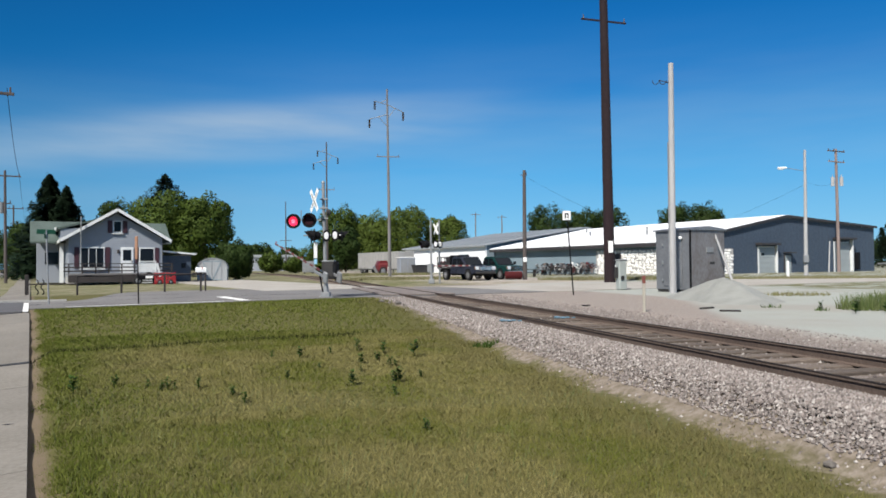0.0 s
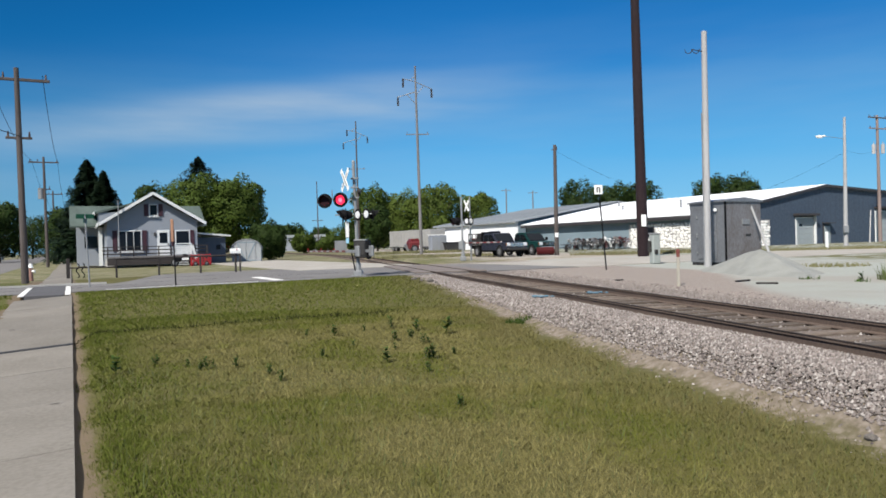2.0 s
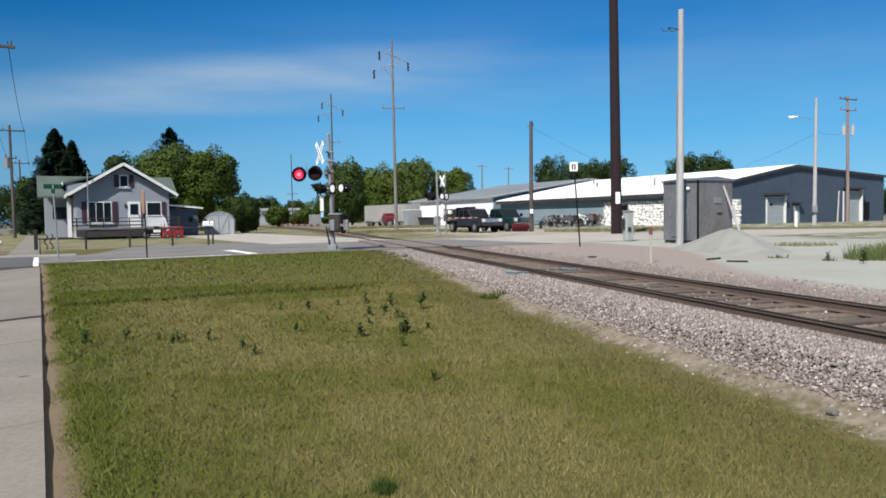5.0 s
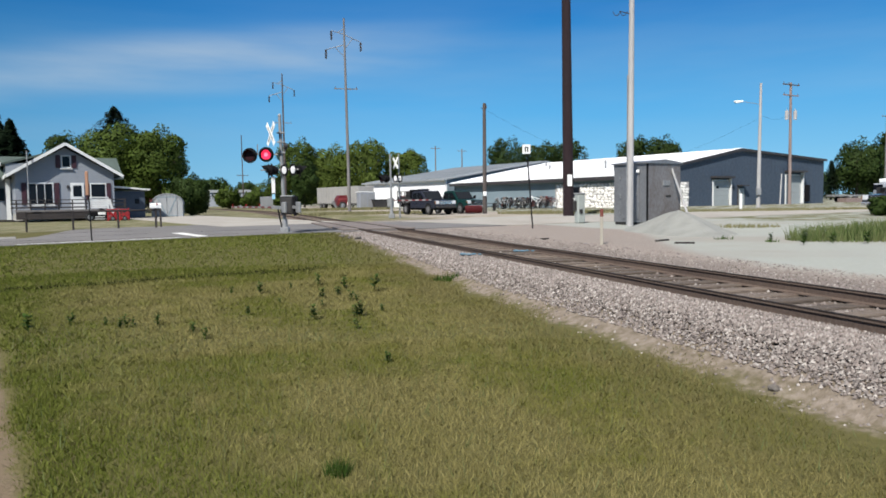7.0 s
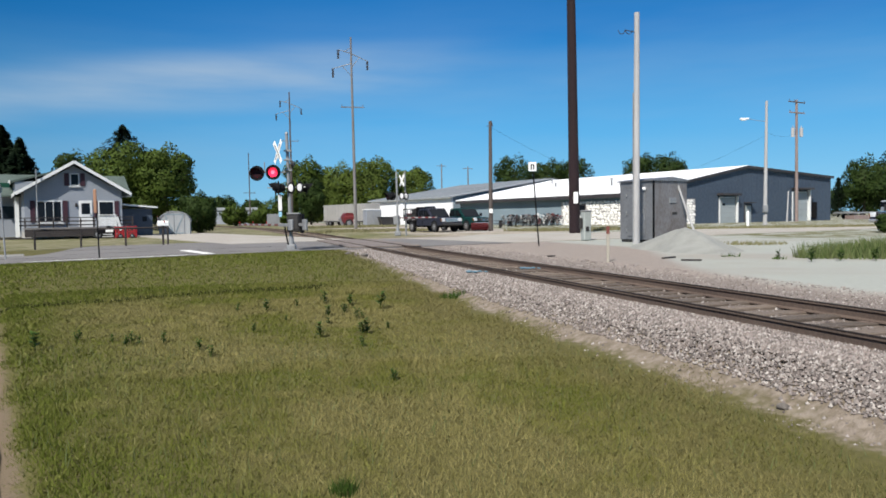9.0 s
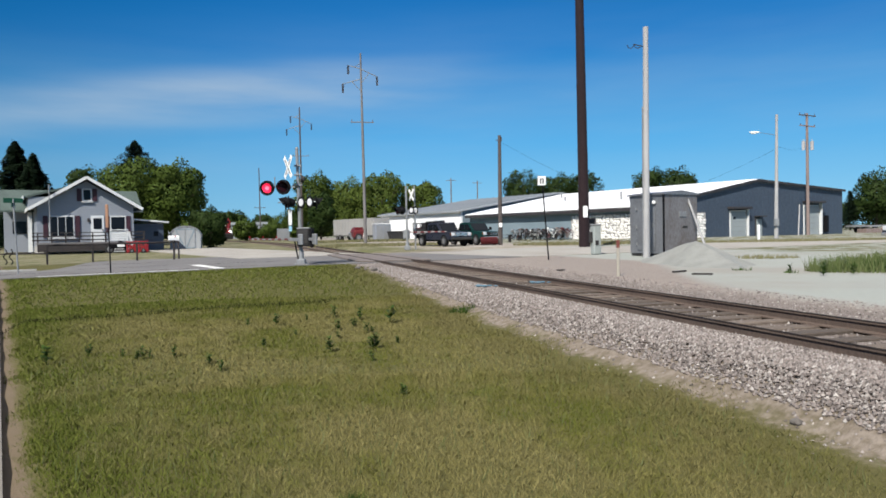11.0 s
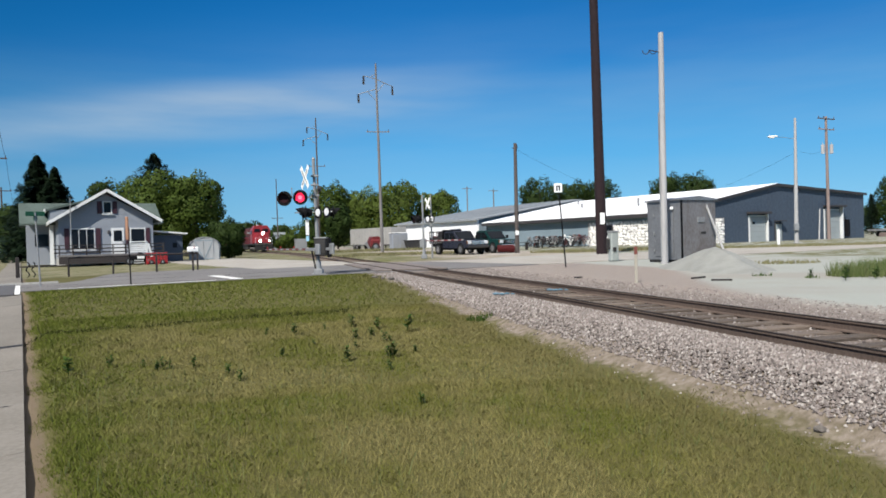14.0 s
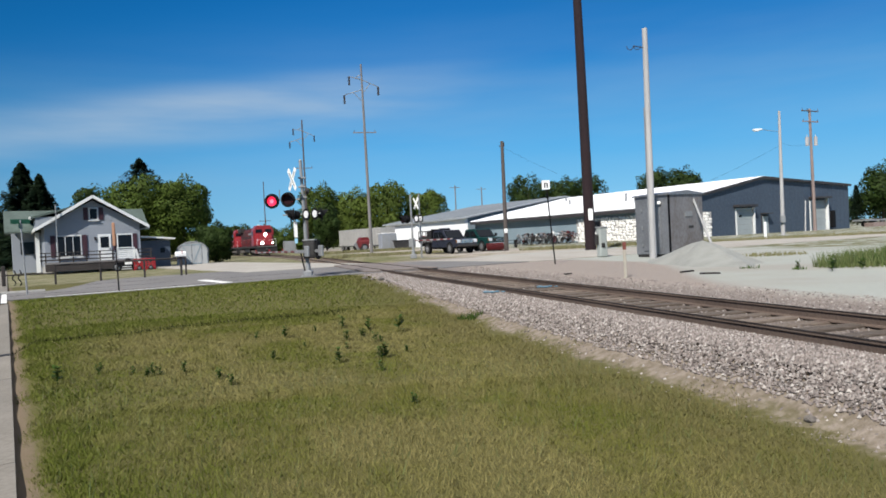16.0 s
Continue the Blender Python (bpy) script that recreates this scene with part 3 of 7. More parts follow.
# ---- lawn ----
def blades(name, n, place, height, width, material, label, seed, lean=1.0, kind="stuff"):
    """Many tapering blades; place(rng, n) gives x, y."""
    rng = np.random.default_rng(seed)
    xy = place(rng, n)
    n = len(xy)
    z = np.array([ground_z(x, y) for x, y in xy])
    dist = np.hypot(xy[:, 0], xy[:, 1])
    h = height * (0.45 + 0.9 * rng.random(n)) * (1 + 0.012 * dist)
    w = width * (0.7 + 0.6 * rng.random(n)) * (1 + 0.09 * dist)
    a = rng.random(n) * 2 * np.pi
    b = rng.random(n) * 2 * np.pi
    l = lean * h * rng.random(n)
    p = np.stack([xy[:, 0], xy[:, 1], z - 0.01], 1)
    off = np.stack([np.cos(a) * w / 2, np.sin(a) * w / 2, 0 * w], 1)
    tip = p + np.stack([np.cos(b) * l, np.sin(b) * l, h], 1)
    vs = np.stack([p - off, p + off, tip], 1).reshape(-1, 3)
    me = bpy.data.meshes.new(name)
    me.vertices.add(3 * n)
    me.vertices.foreach_set("co", vs.ravel())
    me.loops.add(3 * n)
    me.loops.foreach_set("vertex_index", np.arange(3 * n, dtype=np.int32))
    me.polygons.add(n)
    me.polygons.foreach_set("loop_start", np.arange(0, 3 * n, 3, dtype=np.int32))
    me.update(calc_edges=True)
    me.materials.append(material)
    return tagged(new(name, me), label, "grass", kind=kind)


def on_lawn(r0, r1, a0=-0.58, a1=0.70):
    def place(rng, n):
        az = rng.uniform(a0, a1, n * 2)
        r = r0 + (r1 - r0) * rng.random(n * 2) ** 0.8
        x, y = r * np.sin(az), r * np.cos(az)
        u, v = x * GU[0] + y * GU[1], x * GV[0] + y * GV[1]
        k = x * math.cos(TA) + y * math.sin(TA) - TRACK_X
        wob = 0.18 * np.sin(u * 1.7) + 0.14 * np.sin(u * 4.1 + 1)
        fade = rng.random(n * 2) ** 2 * (0.45 + 0.9 * np.clip(1.2 - r / 10, 0, 1))
        ok = (v > 0.03 + 0.22 * rng.random(n * 2) ** 2 + 0.05 * np.sin(u * 5.3)) & (k < -2.0 + wob - fade) & (u < ROAD_U0 - 0.15)
        return np.stack([x, y], 1)[ok][:n]
    return place


blades("lawn_grass", 170000, on_lawn(1.8, 8.5), 0.042, 0.0055, M_GRASS, "short mown lawn, green with straw-dry patches", 1, 1.5)
blades("lawn_grass", 120000, on_lawn(8.0, 17.0), 0.042, 0.007, M_GRASS, "short mown lawn, green with straw-dry patches", 2, 1.6)
blades("lawn_grass", 70000, on_lawn(16.0, 31.0), 0.046, 0.009, M_GRASS, "greener mown lawn reaching to the street", 3, 1.8)
blades("lawn_grass", 130000, on_lawn(0.3, 9.0, 0.6, 5.7), 0.042, 0.007, M_GRASS, "short mown lawn, green with straw-dry patches", 4)

blades("lawn_grass", 9000, on_lawn(0.3, 1.9), 0.042, 0.0055, M_GRASS, "short mown lawn, green with straw-dry patches", 44, 1.5)


def verge(rng, n):
    u, v = rng.uniform(-8, 25.5, n), rng.uniform(-4.1, -1.6, n)
    return np.stack([GU[0] * u + GV[0] * v, GU[1] * u + GV[1] * v], 1)


blades("verge_grass", 26000, verge, 0.06, 0.008, M_GRASS, "mown grass verge between footpath and side street", 24)


# ---- poles ----
def pole(name, x, y, h, r0, r1, material, label, lean=(0.0, 0.0), category="utility pole"):
    root = thing(name, pose(x, y, ground_z(x, y) - 0.05), label, category)
    part("shaft", rod(BM(), (0, 0, 0), (lean[0], lean[1], h), r0, r1, 14), material, root)
    return root


def crossarm(root, z, half, material, turn=0.0, y=0.0, x=0.0, thick=0.1, insul=(), tilt=0.0):
    bm = box(BM(), (0, 0, 0), (2 * half, thick, thick * 1.1), 0.012)
    ob = part("crossarm", bm, material, root)
    ob.matrix_basis = pose(x, y, z, 0, tilt, turn)
    for k in insul:
        q = BM()
        rod(q, (k, 0, thick * 0.5), (k, 0, thick * 0.5 + 0.24), 0.05, 0.03, 8)
        io = part("insulator", q, M_INSUL, root)
        io.matrix_basis = pose(x, y, z, 0, tilt, turn)


def davit_arm(root, z, side, reach, rise, turn, hang=1.2, lean=0.0):
    """A sloping arm with a string of insulators hanging from its end."""
    c, s = math.cos(radians(turn)), math.sin(radians(turn))
    tip = (side * reach * c + lean, side * reach * s, z)
    part("davit_arm", rod(BM(), (lean, 0, z + rise * 0.9), tip, 0.055, 0.04, 8), M_GALV, root)
    part("brace", rod(BM(), (lean, 0, z - rise), (side * reach * 0.5 * c + lean, side * reach * 0.5 * s, z + rise * 0.42), 0.04, 0.04, 6), M_GALV, root)
    bm = BM()
    k = 0
    while k * 0.17 < hang:
        rod(bm, (tip[0], tip[1], z - 0.05 - k * 0.17), (tip[0], tip[1], z - 0.05 - k * 0.17 - 0.12), 0.16, 0.07, 8)
        k += 1
    rod(bm, (tip[0], tip[1], z), (tip[0], tip[1], z - hang), 0.03, 0.03, 6)
    part("insulator_string", bm, M_INSUL, root)


# ---- poles in place ----
def tall_poles():
    p = pole("transmission_pole", 10.95, 47.9, 23.5, 0.37, 0.24, M_POLEBROWN, "tall dark brown weathering-steel pole standing in dry grass", (-0.22, 0))
    crossarm(p, 17.35, 1.55, M_POLEBROWN, 8, 0, -0.17, 0.10, (-1.4, 1.4), 4)
    part("plate", box(BM(), (0, -0.38, 2.4), (0.3, 0.03, 0.75), 0.01), M_WHITE, p, "small pale notice plate")
    p = pole("utility_pole", 9.33, 29.65, 9.45, 0.15, 0.105, M_POLEPALE, "bare pale weathered timber pole beside the relay cabinet", (0.06, 0))
    for k in (0, 1):
        bm = BM()
        for i in range(6):
            a, b = radians(180 - 30 * i), radians(150 - 30 * i)
            rod(bm, (-0.42 + 0.14 * math.cos(a) + 0.3 * k - 0.15, 0, 8.75 - 0.16 * math.sin(a)), (-0.42 + 0.14 * math.cos(b) + 0.3 * k - 0.15, 0, 8.75 - 0.16 * math.sin(b)), 0.015, 0.015, 6)
        part("hook", bm, M_DARKMETAL, p)
    part("bracket", rod(BM(), (0, -0.02, 8.65), (-0.45, -0.02, 8.75), 0.02, 0.02, 6), M_DARKMETAL, p)
    part("conduit", rod(BM(), (-0.15, -0.08, 0.2), (-0.13, -0.08, 6.2), 0.025, 0.025, 6), M_GALV, p)
    p = pole("utility_pole", 6.75, 60.2, 9.1, 0.19, 0.13, M_POLEDARK, "grey-brown bare timber pole by the parked trucks", (0.04, 0))
    part("meter_box", box(BM(), (0.0, -0.2, 1.7), (0.28, 0.12, 0.36), 0.02), M_WHITE, p)
    crossarm(p, 8.7, 0.25, M_POLEDARK, 10, 0, 0, 0.06, (0.2,))
    # lines of davit poles along the railway
    for x, y, h, r, lean in ((-6.2, 85, 22.0, 0.20, -0.18), (-19.2, 121, 22.0, 0.20, -0.05)):
        p = pole("transmission_pole", x, y, h, r, 0.10, M_POLEGREY if y < 100 else M_POLEDARK, "slender grey transmission pole with three hanging insulators", (lean, 0))
        ln = lean * 0.9
        davit_arm(p, h - 2.6, 1, 1.9, 0.85, 18, 1.0, ln)
        davit_arm(p, h - 3.65, -1, 2.15, 0.75, 18, 1.0, ln)
        davit_arm(p, h - 1.5, -1, 1.5, -0.35, 18, 0.9, ln)
        crossarm(p, h - 7.95, 1.35, M_POLEGREY, 10, 0, lean * 0.65, 0.10, (-1.2, 1.2))
    p = pole("utility_pole", -48.4, 225, 21.5, 0.2, 0.13, M_POLEDARK, "slender dark bare pole far along the railway", (-0.1, 0))
    crossarm(p, 9.4, 1.7, M_POLEDARK, 10, 0, -0.05, 0.16, (-1.5, 1.5))
    # street lamp pole and transformer pole before the warehouse
    p = pole("street_lamp", 34.55, 69.4, 12.0, 0.20, 0.11, M_POLEPALE, "tall pale timber pole with a street lamp on a thin arm", (0.1, 0), "street lamp")
    part("lamp_arm", rod(BM(), (0.05, 0, 10.00), (-2.1, -0.5, 10.25), 0.022, 0.022, 6), M_GALV, p)
    bm = BM()
    box(bm, (-2.35, -0.55, 10.22), (0.85, 0.32, 0.16), 0.05)
    box(bm, (-2.45, -0.57, 10.12), (0.45, 0.26, 0.12), 0.04)
    part("lamp_head", bm, M_WHITE, p)
    part("meter_box", box(BM(), (-0.1, -0.25, 1.6), (0.45, 0.25, 0.7), 0.03), M_GALV, p)
    p = pole("utility_pole", 48.6, 89.5, 15.2, 0.22, 0.14, M_POLERED, "reddish timber pole with two crossarms and transformers", (-0.1, 0))
    crossarm(p, 14.9, 1.65, M_POLEDARK, 28, -0.1, -0.10, 0.12, (-1.5, -0.5, 1.5))
    crossarm(p, 13.6, 1.55, M_POLERED, 28, -0.1, -0.09, 0.12, (-1.4, 1.4))
    for dx in (-0.62, 0.45):
        bm = BM()
        rod(bm, (dx - 0.06, -0.25, 10.6), (dx - 0.06, -0.25, 11.7), 0.21, 0.21, 14)
        rod(bm, (dx - 0.06, -0.25, 11.7), (dx - 0.06, -0.25, 12.0), 0.05, 0.03, 8)
        part("transformer", bm, M_POLEPALE, p, "pale grey transformer can")
    # row of poles along the footpath
    for i, (u, v) in enumerate(((36.0, -1.78), (77, -1.95), (118, -2.0), (158, -2.0), (200, -2.0), (245, -2.0))):
        x, y = grid(u, v)
        top = 9.3 if i == 0 else 10.3
        p = pole("utility_pole", x, y, top, 0.15, 0.10, M_POLEDARK, "timber street pole with a crossarm in a row along the footpath", (-0.12, 0))
        crossarm(p, top - 0.5, 1.25, M_POLEDARK, GRID, 0, -0.11, 0.11, (-1.1, -0.5, 1.1))
        if i in (0, 1):
            crossarm(p, top - 3.0, 0.5, M_POLEDARK, GRID, 0, -0.09, 0.09, (-0.4, 0.4))
        if i == 1:
            part("transformer", rod(BM(), (-0.45, 0, 6.4), (-0.45, 0, 7.4), 0.25, 0.25, 12), M_GALV, p)
    # far poles
    for x, y, h in ((9.5, 210, 16.5), (17.5, 215, 16.0), (95.5, 140, 17), (150, 210, 15)):
        p = pole("utility_pole", x, y, h, 0.25, 0.16, M_POLEGREY, "distant timber pole with a crossarm behind the buildings")
        crossarm(p, h - 0.6, 1.5, M_POLEGREY, 20, 0, 0, 0.15)


tall_poles()


def wires():
    """Cables hung between the tops of the poles, each one thin curve."""
    def wire(a, b, sag, r=0.012, name="overhead_cable", n=14):
        cu = bpy.data.curves.new(name, "CURVE")
        cu.dimensions, cu.bevel_depth, cu.bevel_resolution = "3D", r, 0
        sp = cu.splines.new("POLY")
        sp.points.add(n)
        for i in range(n + 1):
            t = i / n
            q = Vector(a).lerp(Vector(b), t)
            q.z -= sag * 4 * t * (1 - t)
            sp.points[i].co = (*q, 1)
        cu.materials.append(M_BLACK)
        tagged(new(name, cu), "thin black overhead cable hung between poles", "cable")
    us = (36.0, 77, 118, 158, 200)
    for u0, u1 in zip(us, us[1:]):
        for v in (-3.0, -0.9):
            wire((*grid(u0, v), 9.35 if u0 < 40 else 10.3), (*grid(u1, v), 10.3), 0.7, 0.014)
    wire((*grid(36, -1.78), 6.7), (*grid(8, -17), 10.00), 0.5, 0.016)
    wire((34.4, 69.4, 9.5), (48.4, 89.5, 11.5), 0.5, 0.008)
    wire((34.4, 69.4, 9.0), (26.5, 80, 5.0), 0.4, 0.008)
    wire((6.8, 60.2, 9.0), (25, 82, 4.8), 0.6, 0.008)


wires()


# ---- warehouse with the white roof ----
def warehouse():
    cx, cy = 25.5, 79.0
    g0 = 0.40
    root = thing("warehouse", pose(cx, cy, g0, 0, 0, GRID), "large grey metal warehouse with a white roof and a stone-faced corner", "warehouse")
    # local x along the gable (to the east), y back along the eave wall
    W, L, E, P, R = 36.7, 36.0, 3.55, 6.75, 5.75
    half = 18.3
    bm = prism(BM(), [(0, 0), (W, 0), (W, R), (half, P), (0, E)], 0, 0.3)
    part("gable_wall", bm, M_WALLGREY, root)
    part("back_wall", prism(BM(), [(0, 0), (W, 0), (W, R), (half, P), (0, E)], L - 0.3, L), M_WALLGREY, root)
    part("eave_wall", box(BM(), (0.15, L / 2, E / 2), (0.3, L - 0.62, E)), M_WALLPALE, root, "pale blue-grey block wall")
    part("eave_wall", box(BM(), (W - 0.15, L / 2, R / 2), (0.3, L - 0.62, R)), M_WALLGREY, root)
    ov = 0.45
    sl = (P - E) / half
    part("roof", prism(BM(), [(-ov * 1.6, E - sl * ov * 1.6 + 0.03), (half, P + 0.03), (half, P + 0.28), (-ov * 1.6, E - sl * ov * 1.6 + 0.28)], -0.25, L + 0.2), M_ROOFWHITE, root, "bright white membrane roof")
    part("roof", prism(BM(), [(half + 0.01, P + 0.03), (W + 0.2, R + 0.03), (W + 0.2, R + 0.2), (half + 0.01, P + 0.28)], -0.25, L + 0.2), M_ROOFWHITE, root)
    part("fascia", box(BM(), (-0.74, L / 2, E - 0.17), (0.06, L + 0.4, 0.42)), M_TRIMDARK, root, "dark fascia and gutter")
    part("soffit", box(BM(), (-0.36, L / 2, E - 0.22), (0.7, L + 0.3, 0.05)), M_TRIMDARK, root)
    for x0, z0, x1, z1 in ((-0.7, E - sl * 0.7, half, P), (half, P, W + 0.2, R)):
        d = Vector((x1 - x0, 0, z1 - z0))
        ob = part("rake_trim", box(BM(), (d.length / 2, 0, 0.1), (d.length, 0.1, 0.3)), M_TRIMDARK, root)
        ob.matrix_basis = pose(x0, -0.3, z0, 0, -math.degrees(math.atan2(d.z, d.x)), 0)
    # ribs of the metal siding
    me = bpy.data.meshes.new("siding_rib")
    rb = box(BM(), (0, 0.008, 0.5), (0.05, 0.022, 1), 0)
    rb.to_mesh(me)
    me.materials.append(M_WALLGREY)
    k = 9.5
    while k < W:
        top = E + sl * k if k < half else P - (P - R) / (W - half) * (k - half)
        if not any(a - 0.2 < k < b + 0.2 for a, b in ((12.5, 16.3), (17.8, 19.2), (27.4, 31.2))):
            ob = new("siding_rib", me)
            ob.parent = root
            ob.matrix_basis = Matrix.Translation((k, -0.012, 0.02)) @ Matrix.Diagonal((1, 1, top - 0.08, 1))
        k += 0.9
    # loading doors and a small door in the gable
    def door(x, w, h, deep, col, label):
        part("door_frame", box(BM(), (x + w / 2, -0.06, h / 2), (w + 0.3, 0.1, h + 0.15), 0.02), M_TRIMW if w > 2 else M_TRIMDARK, root)
        d = part("door", box(BM(), (x + w / 2, -0.14, h / 2 - 0.02), (w, 0.05, h - 0.04)), col, root, label)
        for i in range(1, 5 if w > 2 else 1):
            part("door_panel_joint", box(BM(), (x + w / 2, -0.168, i * h / 5), (w, 0.008, 0.035)), M_GALV, d)
        return d
    M_DOORPALE = mat("pale_grey_door", (0.46, 0.51, 0.52), (0.40, 0.44, 0.45), 0.6, big=0.5)
    d = door(13.2, 2.7, 3.1, 0, M_DOORPALE, "pale grey-green sectional loading door")
    part("window", box(BM(), (13.8, -0.17, 2.25), (0.5, 0.02, 0.28)), M_GLASS, d)
    part("door_canopy", box(BM(), (14.5, -0.45, 3.45), (3.6, 0.8, 0.28), 0.03), M_TRIMDARK, root, "dark canopy over the door")
    part("wing_wall", box(BM(), (16.2, -0.25, 1.7), (0.14, 0.3, 3.3)), M_TRIMW, root)
    door(18.0, 1.05, 2.15, 0, M_DOORPALE, "pale steel door")
    part("door_canopy", box(BM(), (18.5, -0.4, 2.45), (1.5, 0.75, 0.12), 0.02), M_TRIMDARK, root)
    d = door(27.9, 3.0, 3.8, 0, M_DOORPALE, "tall pale grey sliding door")
    part("wing_wall", box(BM(), (31.2, -0.3, 2.1), (0.16, 0.4, 4.1)), M_TRIMW, root)
    part("door_canopy", box(BM(), (29.5, -0.5, 4.25), (3.8, 0.9, 0.25), 0.03), M_TRIMDARK, root)
    part("awning", box(BM(), (32.3, -0.35, 1.4), (0.5, 0.5, 2.2), 0.03), M_BLACK, root)
    # field stone facing round the corner
    rnd = random.Random(9)
    part("mortar_bed", box(BM(), (-0.03, 6.6, 1.45), (0.08, 13.0, 2.9)), M_MORTAR, root)
    part("mortar_bed", box(BM(), (4.4, -0.03, 1.45), (8.7, 0.08, 2.9)), M_MORTAR, root)
    stones = []
    for q in range(5):
        b = BM()
        box(b, (0, 0, 0), (0.12, 0.5, 0.26), 0.05)
        for v in b.verts:
            v.co.y += rnd.uniform(-0.06, 0.06)
            v.co.z += rnd.uniform(-0.04, 0.04)
        me = bpy.data.meshes.new("stone")
        b.to_mesh(me)
        me.materials.append(M_STONE)
        stones.append(me)
    for r in range(9):
        z = 0.16 + r * 0.315
        y = rnd.uniform(0.1, 0.4)
        while y < 12.8:
            if not (8.6 < y < 10.1 and 1.2 < z < 2.6):
                ob = new("stone", rnd.choice(stones))
                ob.parent = root
                ob.matrix_basis = pose(-0.1, y, z + rnd.uniform(-0.07, 0.07), rnd.uniform(-25, 25), 0, 0) @ Matrix.Diagonal((1, rnd.uniform(0.65, 1.25), rnd.uniform(0.75, 1.3), 1))
            y += rnd.uniform(0.52, 0.64)
        x = rnd.uniform(0.1, 0.4)
        while x < 8.5:
            if x > 5.6:
                ob = new("stone", rnd.choice(stones))
                ob.parent = root
                ob.matrix_basis = pose(x, -0.1, z, 0, rnd.uniform(-20, 20), 90)
            x += rnd.uniform(0.52, 0.64)
    w = part("window", box(BM(), (-0.12, 9.35, 1.9), (0.12, 1.3, 1.2), 0.02), M_TRIMDARK, root)
    part("pane", box(BM(), (-0.19, 9.35, 1.9), (0.02, 1.1, 1.0)), M_GLASS, w)
    # roof vents
    for x, y, h in ((6.0, 10.5, 0.9), (3.2, 6.2, 0.45), (8.5, 24, 0.5), (13, 30, 0.6)):
        z = E + sl * x + 0.25
        bm = BM()
        rod(bm, (x, y, z), (x, y, z + h), 0.13, 0.13, 10)
        rod(bm, (x, y, z + h), (x, y, z + h + 0.15), 0.22, 0.1, 10)
        part("roof_vent", bm, M_GALV, root)
    return root


warehouse()


def rear_hall():
    """The older hall behind: white wall, grey seamed roof."""
    cx, cy = 25.5 + GU[0] * 38.5, 79.0 + GU[1] * 38.5
    root = thing("rear_hall", pose(cx, cy, 0.4, 0, 0, GRID), "long white-walled hall with a grey seamed metal roof", "industrial building")
    L, W, E, P = 27.5, 40.0, 4.3, 7.3
    part("wall", box(BM(), (0.15, L / 2, E / 2), (0.3, L, E)), M_ROOFWHITE, root, "white painted wall")
    part("gable_wall", prism(BM(), [(0.31, 0), (W, 0), (W, E), (W / 2, P), (0.31, E)], 0, 0.3), M_WALLPALE, root)
    part("gable_wall", prism(BM(), [(0.31, 0), (W, 0), (W, E), (W / 2, P), (0.31, E)], L - 0.3, L), M_WALLPALE, root)
    part("roof", prism(BM(), [(-0.5, E - 0.1), (W / 2, P), (W / 2, P + 0.2), (-0.5, E + 0.12)], -0.4, L + 0.4), M_ROOFGREY, root, "grey seamed metal roof")
    part("roof", prism(BM(), [(W / 2 + 0.01, P), (W + 0.5, E - 0.1), (W + 0.5, E + 0.12), (W / 2 + 0.01, P + 0.2)], -0.4, L + 0.4), M_ROOFGREY, root)
    part("fascia", box(BM(), (-0.56, L / 2, E), (0.06, L + 0.8, 0.28)), M_ROOFGREY, root)
    for k in range(14):
        ob = part("roof_seam", box(BM(), (10.2, 0, 0.06), (20.6, 0.07, 0.1)), M_ROOFGREY, root)
        ob.matrix_basis = pose(-0.5, 1 + k * 1.95, E + 0.12, 0, -math.degrees(math.atan2(P - E, W / 2)), 0)
    part("shutter", box(BM(), (-0.03, 6.5, 1.5), (0.06, 3.2, 3.0)), M_WALLGREY, root)


rear_hall()


